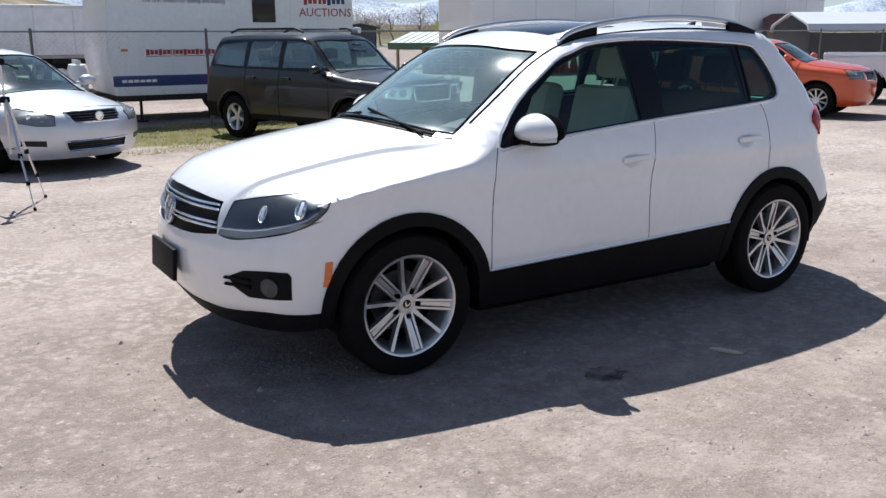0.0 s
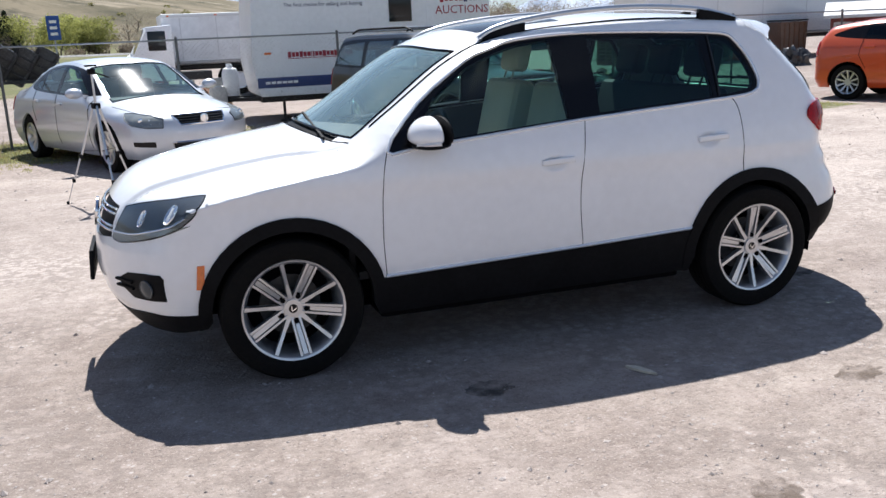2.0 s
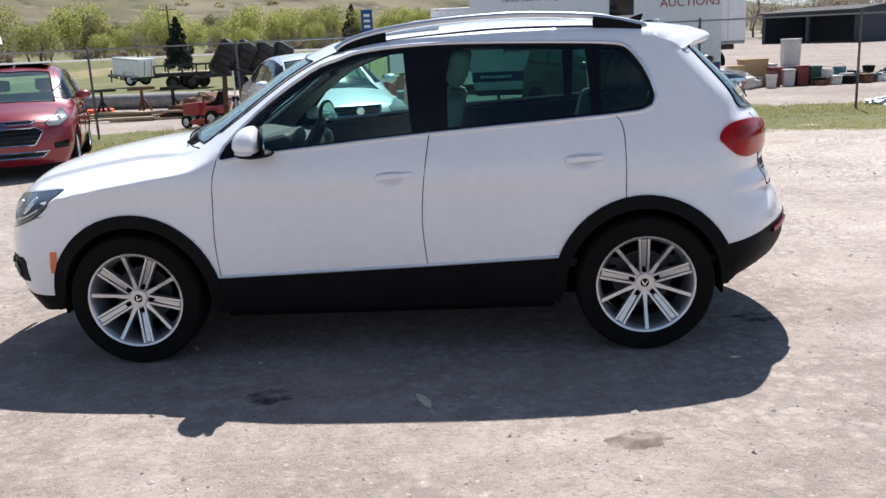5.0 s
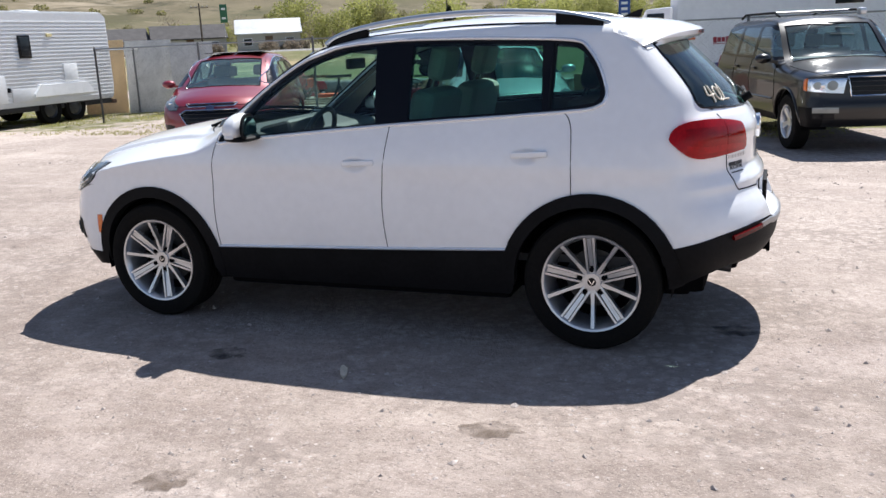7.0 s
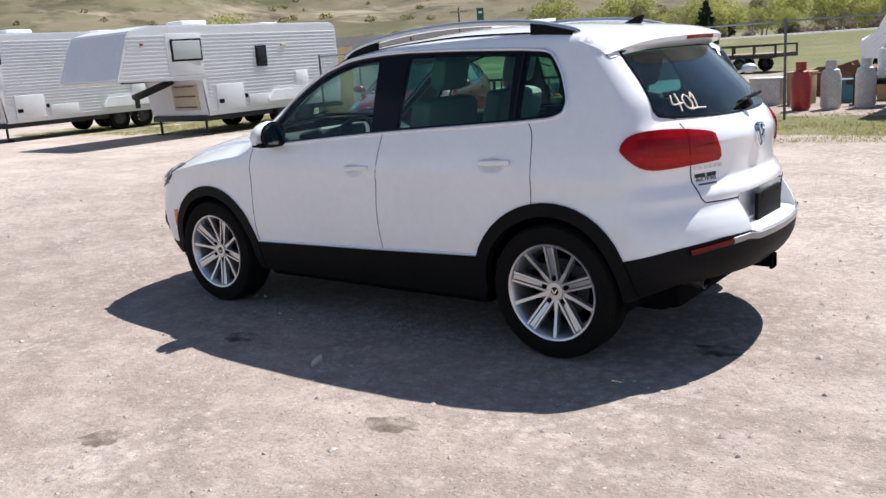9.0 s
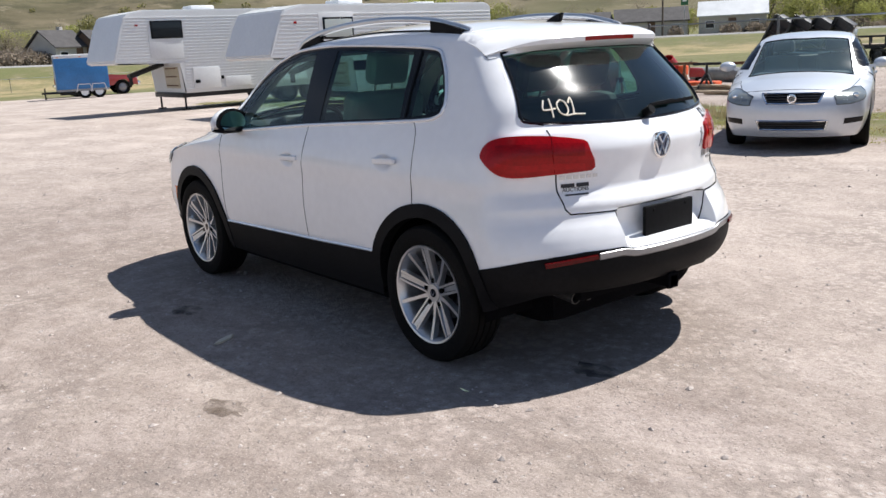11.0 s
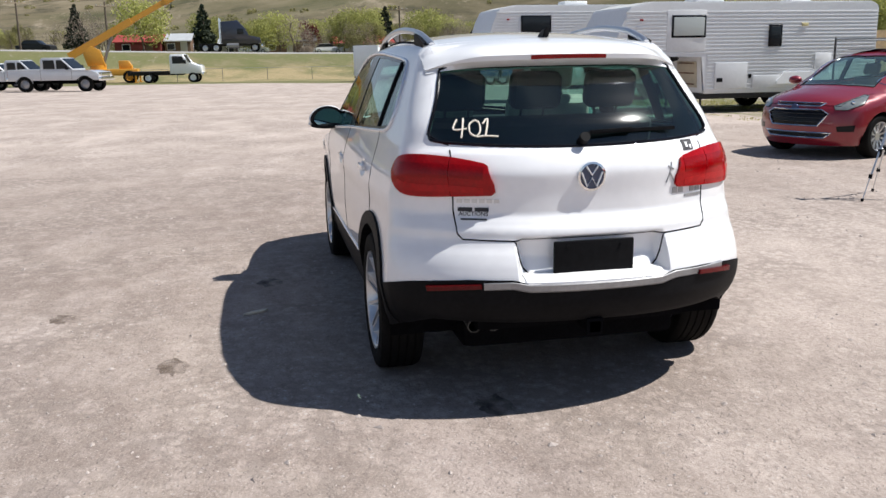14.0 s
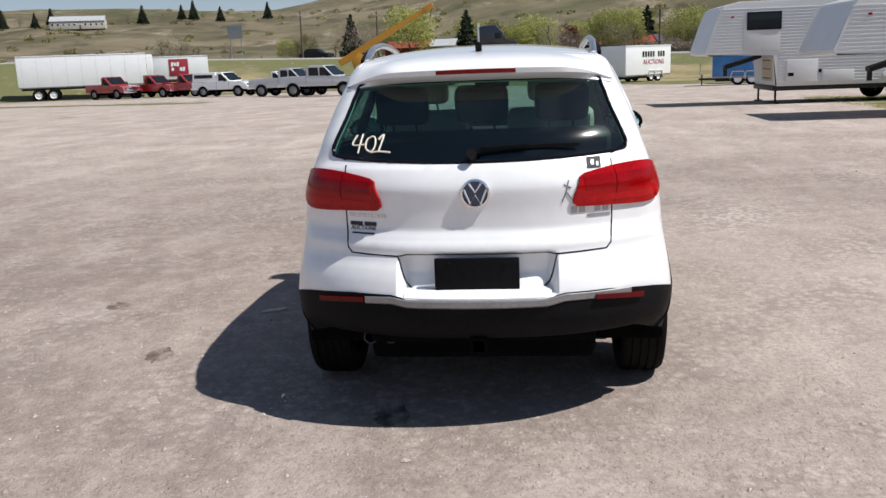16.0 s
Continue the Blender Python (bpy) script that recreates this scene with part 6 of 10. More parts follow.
def waves(x, y, s, seed):
    """Cheap rolling noise, vectorised."""
    r = np.random.RandomState(seed)
    out = 0 * x
    for k in range(7):
        a, p = r.uniform(0, 2 * math.pi), r.uniform(0, 2 * math.pi)
        f = s * 1.55 ** k
        out = out + np.sin((x * math.cos(a) + y * math.sin(a)) * f + p + 1.3 * np.sin((x * math.sin(a) - y * math.cos(a)) * f * 0.6 + p)) / 1.5 ** k
    return out / 2.6


def ground_z(x, y):
    """Height of the yard, the road bank round it and the hills behind."""
    x, y = np.asarray(x, float), np.asarray(y, float)
    r, az = np.hypot(x, y), np.degrees(np.arctan2(y, x)) % 360
    yard = -0.013 * np.clip(-x - 20, 0, 70)
    road = np.interp(az, [0, 60, 100, 165, 180, 211, 250, 360], [0.3, 0.5, 1.0, 1.2, 1.6, 2.9, 1.0, 0.3])
    t = smooth(r, 80, 96)
    z = yard * (1 - t) + road * t
    ridge = np.interp(az, [0, 40, 70, 82, 95, 105, 120, 150, 172, 185, 196, 205, 214, 235, 300, 360], [5, 6, 10, 24, 60, 95, 120, 130, 114, 64, 41, 42, 39, 30, 10, 5])
    rise = smooth(r, 190, 780)
    z = z + rise * ridge * (1 + 0.16 * waves(x, y, 0.006, 3) * smooth(r, 250, 500)) + smooth(r, 230, 420) * (1.6 + 0.05 * ridge) * waves(x, y, 0.022, 5)
    return z


def gz(x, y):
    return float(ground_z(x, y))


def ground_material():
    m = bpy.data.materials.new("yard_gravel")
    m.use_nodes = True
    n, l = m.node_tree.nodes, m.node_tree.links
    p = n["Principled BSDF"]
    p.inputs["Roughness"].default_value, p.inputs["Specular IOR Level"].default_value = 0.93, 0.2
    geo = n.new("ShaderNodeNewGeometry")

    def tex(scale, detail=4, rough=0.6, kind="ShaderNodeTexNoise", stretch=None):
        t = n.new(kind)
        t.inputs["Scale"].default_value = scale
        if kind == "ShaderNodeTexNoise":
            t.inputs["Detail"].default_value, t.inputs["Roughness"].default_value = detail, rough
        src = geo.outputs["Position"]
        if stretch:
            mp = n.new("ShaderNodeMapping")
            mp.inputs["Scale"].default_value, mp.inputs["Rotation"].default_value = stretch[:3], (0, 0, radians(stretch[3]))
            l.new(src, mp.inputs["Vector"])
            src = mp.outputs["Vector"]
        l.new(src, t.inputs["Vector"])
        return t

    def rng(src, a, b, c=0.0, d=1.0):
        r = n.new("ShaderNodeMapRange")
        for k, v in zip(("From Min", "From Max", "To Min", "To Max"), (a, b, c, d)):
            r.inputs[k].default_value = v
        l.new(src, r.inputs["Value"])
        return r.outputs["Result"]

    def mix(fac, a, b, mode="MIX"):
        x = n.new("ShaderNodeMix")
        x.data_type, x.blend_type = "RGBA", mode
        if isinstance(fac, float):
            x.inputs["Factor"].default_value = fac
        else:
            l.new(fac, x.inputs["Factor"])
        for s, c in (("A", a), ("B", b)):
            if isinstance(c, tuple):
                x.inputs[s].default_value = (*c, 1)
            else:
                l.new(c, x.inputs[s])
        return x.outputs["Result"]

    def mul(a, b, op="MULTIPLY"):
        x = n.new("ShaderNodeMath")
        x.operation = op
        for i, c in enumerate((a, b)):
            if isinstance(c, float):
                x.inputs[i].default_value = c
            else:
                l.new(c, x.inputs[i])
        return x.outputs[0]

    def attr(name):
        a = n.new("ShaderNodeAttribute")
        a.attribute_name = name
        return a.outputs["Fac"]

    big, mid, fine, dust = tex(0.35, 5), tex(2.6, 7, 0.68), tex(34, 5, 0.7), tex(0.9, 8, 0.68, stretch=(0.55, 1.15, 1, 20))
    base = mix(rng(big.outputs["Fac"], 0.35, 0.65), (0.258, 0.208, 0.178), (0.405, 0.340, 0.295))
    base = mix(rng(mid.outputs["Fac"], 0.42, 0.68, 0.0, 0.6), base, (0.232, 0.182, 0.158))
    base = mix(rng(dust.outputs["Fac"], 0.52, 0.72, 0.0, 0.75), base, (0.520, 0.442, 0.402))
    track = tex(0.55, 8, 0.68, stretch=(0.42, 1.2, 1, -38))
    base = mix(rng(track.outputs["Fac"], 0.54, 0.70, 0.0, 0.6), base, (0.50, 0.425, 0.386))
    worn = tex(0.9, 8, 0.72, stretch=(0.6, 1.1, 1, 8))
    base = mix(rng(worn.outputs["Fac"], 0.50, 0.70, 0.0, 0.55), base, (0.215, 0.168, 0.146))
    grain = tex(95, 2, 0.5)
    base = mix(rng(fine.outputs["Fac"], 0.35, 0.5, 0.5, 0.0), base, (0.145, 0.112, 0.096))
    base = mix(rng(grain.outputs["Fac"], 0.56, 0.72, 0.0, 0.5), base, (0.60, 0.528, 0.486))
    stone = tex(26, kind="ShaderNodeTexVoronoi")
    base = mix(rng(stone.outputs["Distance"], 0.06, 0.14, 0.55, 0.0), base, (0.43, 0.382, 0.358))
    clod = tex(5.5, 5, 0.75)
    base = mix(rng(clod.outputs["Fac"], 0.50, 0.66, 0.0, 0.5), base, (0.47, 0.392, 0.350))
    base = mix(rng(clod.outputs["Fac"], 0.46, 0.34, 0.0, 0.4), base, (0.205, 0.160, 0.138))
    base = mix(mul(attr("dust"), rng(dust.outputs["Fac"], 0.35, 0.65, 0.35, 1.0)), base, mix(rng(fine.outputs["Fac"], 0.35, 0.6), (0.40, 0.335, 0.292), (0.62, 0.535, 0.478)))
    crumb, where = tex(11, kind="ShaderNodeTexVoronoi"), tex(1.7, 4, 0.6)
    base = mix(mul(rng(crumb.outputs["Distance"], 0.07, 0.11, 0.75, 0.0), rng(where.outputs["Fac"], 0.42, 0.6)), base, (0.56, 0.50, 0.465))
    pebble, grit = tex(17, kind="ShaderNodeTexVoronoi"), tex(0.8, 5, 0.65)
    coarse = rng(grit.outputs["Fac"], 0.40, 0.58)
    base = mix(mul(rng(pebble.outputs["Distance"], 0.10, 0.20, 0.65, 0.0), coarse), base, (0.50, 0.455, 0.43))
    base = mix(mul(rng(pebble.outputs["Distance"], 0.42, 0.62, 0.0, 0.5), coarse), base, (0.205, 0.170, 0.150))
    # dead and green grass by painted areas, broken up by noise
    patch = tex(1.3, 6, 0.7)
    blade = tex(60, 3, 0.6)
    tone = tex(0.22, 7, 0.7)
    grass = mix(rng(blade.outputs["Fac"], 0.35, 0.65), (0.105, 0.104, 0.042), (0.195, 0.185, 0.088))
    grass = mix(rng(tone.outputs["Fac"], 0.42, 0.66, 0.0, 0.75), grass, (0.125, 0.140, 0.052))
    grass = mix(rng(tone.outputs["Fac"], 0.48, 0.34, 0.0, 0.7), grass, (0.24, 0.205, 0.125))
    straw = mix(rng(blade.outputs["Fac"], 0.35, 0.65), (0.22, 0.17, 0.085), (0.40, 0.33, 0.19))
    lumps = tex(0.018, 8, 0.65)
    gully = tex(0.05, 6, 0.7)
    slope = mix(rng(lumps.outputs["Fac"], 0.38, 0.62), (0.088, 0.076, 0.042), (0.205, 0.168, 0.110))
    slope = mix(rng(gully.outputs["Fac"], 0.51, 0.64, 0.0, 0.9), slope, (0.052, 0.048, 0.027))
    draw = tex(0.012, 6, 0.6, stretch=(1.0, 0.35, 1.0, 15))
    slope = mix(rng(draw.outputs["Fac"], 0.50, 0.62, 0.0, 0.55), slope, (0.088, 0.092, 0.038))
    bare_soil = tex(0.03, 8, 0.75, stretch=(0.5, 1.3, 1.0, 35))
    slope = mix(rng(bare_soil.outputs["Fac"], 0.55, 0.66, 0.0, 0.85), slope, (0.33, 0.275, 0.200))
    edge = mul(attr("green"), rng(patch.outputs["Fac"], 0.2, 0.8, 0.25, 1.35))
    col = mix(rng(edge, 0.42, 0.62), base, grass)
    clump = tex(0.16, 7, 0.7)
    edge = mul(attr("straw"), rng(clump.outputs["Fac"], 0.3, 0.7, 0.3, 1.35))
    col = mix(rng(edge, 0.40, 0.75), col, straw)
    col = mix(attr("hill"), col, slope)
    l.new(col, p.inputs["Base Color"])
    height = mul(mul(fine.outputs["Fac"], 0.6), mul(rng(stone.outputs["Distance"], 0.0, 0.2, 1.0, 0.0), 0.5), "ADD")
    height = mul(height, mul(mid.outputs["Fac"], 1.4), "ADD")
    bp = n.new("ShaderNodeBump")
    bp.inputs["Strength"].default_value, bp.inputs["Distance"].default_value = 0.65, 0.028
    l.new(height, bp.inputs["Height"]), l.new(bp.outputs["Normal"], p.inputs["Normal"])
    return m


def build_ground():
    radii = np.r_[np.arange(0.6, 24, 0.4), np.arange(24, 100, 1.2), 100 * 1.035 ** np.arange(1, 104)]
    K = 360
    A = np.radians(np.arange(K) * 360 / K)
    X, Y = radii[:, None] * np.cos(A), radii[:, None] * np.sin(A)
    x, y = np.r_[0, X.ravel()], np.r_[0, Y.ravel()]
    z = ground_z(x, y)
    faces = [(0, 1 + k, 1 + (k + 1) % K) for k in range(K)]
    for i in range(len(radii) - 1):
        b = 1 + i * K
        faces += [(b + k, b + K + k, b + K + (k + 1) % K, b + (k + 1) % K) for k in range(K)]
    me = bpy.data.meshes.new("ground")
    me.from_pydata(np.c_[x, y, z].tolist(), [], faces)
    r = np.hypot(x, y)
    wob = 0.7 * waves(x, y, 0.5, 8)
    strip = smooth(y + wob + 1.1 * smooth(x, 3.2, 4.6), 8.4, 9.6) * (1 - smooth(y + wob, 12.2, 13.4)) * (1 - smooth(x, 9.5, 12)) * smooth(x, -9.5, -7.5)
    corner = smooth(y + wob, 8.6, 10) * (1 - smooth(y, 20, 24)) * smooth(-x, 10, 12) * (1 - smooth(-x + wob, 24, 28))
    field = smooth(y, 24, 30) * (1 - smooth(x, -4, 4)) * smooth(r, 26, 34)
    az = np.degrees(np.arctan2(y, x)) % 360
    edge = np.interp(az, [150, 169, 180, 190, 206, 214], [45, 47, 60, 66, 72, 76])
    west = smooth(r + 1.5 * wob, edge, edge + 3) * smooth(-x, 20, 40)
    weeds = np.zeros_like(x)
    for ax, ay, bx, by, w, much in ((-24, -22.5, -31, -14.5, 0.7, 0.8), (-50, -35, -43, -17, 1.3, 0.75), (-30, -29, -40, -24, 0.8, 0.55)):
        d = np.hypot(bx - ax, by - ay)
        u = ((x - ax) * (bx - ax) + (y - ay) * (by - ay)) / d
        v = ((x - ax) * (by - ay) - (y - ay) * (bx - ax)) / d
        weeds = np.maximum(weeds, much * np.clip(1.4 - np.abs(v + 1.2 * wob) / w, 0, 1) * smooth(u, -1, 2) * (1 - smooth(u, d - 2, d + 1)))
    far = smooth(r, 84, 98)
    green = np.clip(strip * 0.95 + corner * 0.72 + field + west + far, 0, 1)
    dry = smooth(r + wob, edge + 9, edge + 13) * (1 - smooth(r + 2 * wob, 86, 91)) * smooth(-x, 20, 40) * 0.8 + 0.45 * smooth(r, 120, 170) + 0.42 * strip
    pale = 0.80 * smooth(-x + wob, 3, 12) * (1 - smooth(r, 60, 80)) + 0.65 * smooth(y + 0.4 * wob + smooth(x, 1.5, 2.5), 0.5, 2.0) * (1 - smooth(y, 7, 9)) * smooth(x + wob, -6, -2) * (1 - smooth(x, 9, 12)) + 0.60 * smooth(x + wob, 2.8, 4.8) * (1 - smooth(r, 10, 14))
    verge = smooth(-x, 38, 46) * (1 - smooth(-x, 48, 58)) * smooth(-y, 14, 20) * 0.55
    for nm, v in (("green", np.clip(green + verge + weeds, 0, 1)), ("straw", np.clip(dry, 0, 1)), ("hill", smooth(r, 200, 300)), ("dust", np.clip(pale, 0, 0.9))):
        at = me.attributes.new(nm, "FLOAT", "POINT")
        at.data.foreach_set("value", v.astype(np.float32))
    me.shade_smooth()
    tagged(finish("ground", me, ground_material()), "pale dusty gravel yard with grassy edges and dry hills", "ground", kind="structure")


build_ground()


def rocks(name, pts, sizes, material, label, cat):
    """Many small angular stones as one mesh."""
    r = np.random.RandomState(11)
    V, F = [], []
    shape = np.array([(1, 0, 0), (0.3, 0.9, 0), (-0.8, 0.6, 0), (-0.8, -0.6, 0), (0.3, -0.9, 0), (0.2, 0.1, 0.7), (0, 0, -0.4)])
    tris = [(0, 1, 5), (1, 2, 5), (2, 3, 5), (3, 4, 5), (4, 0, 5), (1, 0, 6), (2, 1, 6), (3, 2, 6), (4, 3, 6), (0, 4, 6)]
    for (x, y), s in zip(pts, sizes):
        a = r.uniform(0, 6.28)
        c, q = math.cos(a), math.sin(a)
        p = shape * r.uniform(0.6, 1.3, (7, 1)) * s * (1, r.uniform(0.6, 1.2), r.uniform(0.6, 1.1))
        p = np.c_[p[:, 0] * c - p[:, 1] * q + x, p[:, 0] * q + p[:, 1] * c + y, p[:, 2] + 0.1 * s + gz(x, y)]
        b = len(V)
        V += p.tolist()
        F += [(i + b, j + b, k + b) for i, j, k in tris]
    me = bpy.data.meshes.new(name)
    me.from_pydata(V, [], F)
    return tagged(finish(name, me, material), label, cat, kind="stuff")


rs = np.random.RandomState(4)
STONE = mat("loose_stone", (0.40, 0.345, 0.315), 0.9, vary=0.3, scale=3)
ang, rad = rs.uniform(-3.4, 1.3, 5200), rs.uniform(1.6, 9.5, 5200)
pts = np.c_[0.6 + rad * np.cos(ang), 0.2 + rad * np.sin(ang)]
rocks("loose_gravel", pts, np.where(rs.rand(5200) < 0.06, rs.uniform(0.012, 0.026, 5200), rs.uniform(0.004, 0.011, 5200)), STONE, "scattered loose gravel stones", "gravel")
rocks("far_gravel", np.c_[rs.uniform(-10, 12, 1500), rs.uniform(3, 12, 1500)], rs.uniform(0.006, 0.02, 1500), STONE, "scattered small stones by the fence", "gravel")


def stain(x, y, rx, ry, turn, color, label):
    r = np.random.RandomState(int(abs(x * 97 + y * 31)) + 2)
    bm = bmesh.new()
    ringv = [bm.verts.new((rx * math.cos(a) * r.uniform(0.72, 1.15), ry * math.sin(a) * r.uniform(0.72, 1.15), 0)) for a in np.linspace(0, 2 * math.pi, 28, endpoint=False)]
    bm.faces.new(ringv)
    m = bpy.data.materials.new("oil_stain")
    m.use_nodes = True
    n, l = m.node_tree.nodes, m.node_tree.links
    p = n["Principled BSDF"]
    p.inputs["Base Color"].default_value, p.inputs["Roughness"].default_value = (*color, 1), 0.85
    tc, no, ma = n.new("ShaderNodeTexCoord"), n.new("ShaderNodeTexNoise"), n.new("ShaderNodeMapRange")
    no.inputs["Scale"].default_value, no.inputs["Detail"].default_value = 9, 7
    ma.inputs["From Min"].default_value, ma.inputs["From Max"].default_value = 0.36, 0.80
    l.new(tc.outputs["Object"], no.inputs["Vector"]), l.new(no.outputs["Fac"], ma.inputs["Value"]), l.new(ma.outputs["Result"], p.inputs["Alpha"])
    ob = part("oil_stain", bm, m, None, "", False)
    ob.matrix_world = pose(x, y, 0.004, 0, 0, turn)
    tagged(ob, label, "stain", "stains on the gravel", "structure")


stain(-0.53, -1.37, 0.12, 0.09, 0, (0.045, 0.04, 0.035), "dark oil stain on the gravel")
stain(1.087, -1.889, 0.14, 0.08, 10, (0.12, 0.085, 0.06), "brown stain on the gravel")
stain(0.05, -2.63, 0.11, 0.085, 30, (0.12, 0.085, 0.06), "brown stain on the gravel")
stain(1.98, -0.415, 0.13, 0.09, 0, (0.03, 0.03, 0.028), "dark oil stain by the rear bumper")
bm = prism(bmesh.new(), [(-0.085, -0.012), (-0.05, -0.022), (0.03, -0.016), (0.085, 0.004), (0.04, 0.017), (-0.04, 0.014)], 0.012)
ob = part("wood_chip", bm, mat("pale_wood", (0.62, 0.55, 0.43), 0.7, vary=0.15, scale=30), None, "", False)
ob.matrix_world = pose(0.215, -1.465, 0.008, 0, 0, -68)
tagged(ob, "pale splinter of wood lying on gravel", "wood chip")


def tufts(name, n, area, height, material, label, seed, keep=None):
    """Grass as many thin bent blades in one mesh."""
    r = np.random.RandomState(seed)
    V, F = [], []
    x0, x1, y0, y1 = area
    k = 0
    while k < n:
        cx, cy = r.uniform(x0, x1), r.uniform(y0, y1)
        if keep is not None and not keep(cx, cy, r):
            continue
        z = gz(cx, cy)
        for _ in range(6):
            x, y = cx + r.normal(0, 0.05), cy + r.normal(0, 0.05)
            a, h, w = r.uniform(0, 6.28), height * r.uniform(0.4, 1.2), 0.006 + 0.004 * r.rand()
            c, s = math.cos(a), math.sin(a)
            b = len(V)
            lean = r.uniform(0.1, 0.6) * h
            V += [(x - w * s, y + w * c, z), (x + w * s, y - w * c, z), (x + lean * c, y + lean * s, z + h)]
            F.append((b, b + 1, b + 2))
            k += 1
    me = bpy.data.meshes.new(name)
    me.from_pydata(V, [], F)
    return tagged(finish(name, me, material), label, "grass", kind="stuff")


def leaf(name, hi, lo, each=0.22):
    """Thin foliage: light is scattered back and let through."""
    m = mat(name, hi, 0.8, vary=0.3, scale=0.5, dark=lo, each=each, spec=0.1)
    n, l = m.node_tree.nodes, m.node_tree.links
    p = n["Principled BSDF"]
    tr, mx = n.new("ShaderNodeBsdfTranslucent"), n.new("ShaderNodeMixShader")
    mx.inputs[0].default_value = 0.45
    l.new(p.inputs["Base Color"].links[0].from_socket, tr.inputs["Color"])
    l.new(p.outputs[0], mx.inputs[1]), l.new(tr.outputs[0], mx.inputs[2]), l.new(mx.outputs[0], n["Material Output"].inputs["Surface"])
    return m


GRASS = leaf("green_grass", (0.46, 0.43, 0.17), (0.34, 0.33, 0.12))
STRAW = leaf("dry_grass", (0.50, 0.42, 0.25), (0.38, 0.31, 0.18))
patchy = lambda x, y, r: waves(np.array(x), np.array(y), 0.9, 8) > r.uniform(-0.6, 0.5)
tufts("grass", 30000, (-8, 10.5, 8.2, 12.6), 0.026, GRASS, "short patchy green grass along the fence", 5, patchy)
tufts("dry_grass", 5000, (-10, 10.5, 9.2, 13), 0.05, STRAW, "dry straw-coloured grass by the fence", 6, patchy)
tufts("tall_dry_grass", 300, (-5.6, -4.2, 10.6, 11.6), 0.24, STRAW, "tall dry weeds at the fence foot", 7)
tufts("grass", 16000, (-24, -9, 9, 15), 0.045, GRASS, "rough grass round the parked caravans", 9, patchy)


# ---- yard things ----
GALV = mat("galvanised_steel", (0.36, 0.37, 0.38), 0.45, 0.7, vary=0.15, scale=6)
POST = mat("dull_grey_post", (0.15, 0.15, 0.15), 0.6, 0.4, vary=0.2, scale=6)
ALUM = mat("white_siding", (0.68, 0.69, 0.70), 0.38, 0.0, vary=0.04, scale=1.5, coat=0.3)
SIGNWHITE = mat("trailer_white", (0.88, 0.89, 0.91), 0.5, vary=0.04, scale=1.2, coat=0.2)
OFFWHITE = mat("chalky_white", (0.84, 0.85, 0.86), 0.6, vary=0.07, scale=0.7, coat=0.1)
BLUE = mat("stripe_blue", (0.02, 0.045, 0.17), 0.4, vary=0.1)
CRIMSON = mat("sign_red", (0.35, 0.03, 0.05), 0.5, vary=0.1)
NAVY = mat("sign_navy", (0.03, 0.04, 0.13), 0.5, vary=0.1)
RUST = mat("rusty_steel", (0.16, 0.075, 0.04), 0.8, 0.2, vary=0.4, scale=4)
WOOD = mat("weathered_wood", (0.33, 0.26, 0.18), 0.8, vary=0.3, scale=3, each=0.25)
PLY = mat("plywood", (0.52, 0.37, 0.20), 0.7, vary=0.15, scale=2)
BLACKSTEEL = mat("black_steel", (0.018, 0.018, 0.02), 0.5, 0.3, vary=0.2)
CONE = mat("cone_orange", (0.70, 0.10, 0.02), 0.6, vary=0.1)
REDMACHINE = mat("machine_red", (0.38, 0.02, 0.02), 0.4, vary=0.15, coat=0.4)
YELLOW = mat("crane_yellow", (0.60, 0.28, 0.02), 0.45, vary=0.12, coat=0.3)
TARP = mat("black_tarp", (0.025, 0.025, 0.028), 0.35, vary=0.4, scale=5)
CONCRETE = mat("concrete", (0.42, 0.40, 0.38), 0.9, vary=0.15, scale=2)
DULLGLASS = mat("dark_pane", (0.012, 0.015, 0.018), 0.10, spec=0.35)
PALEPANE = mat("pale_curtain_pane", (0.45, 0.48, 0.46), 0.12, coat=0.6)


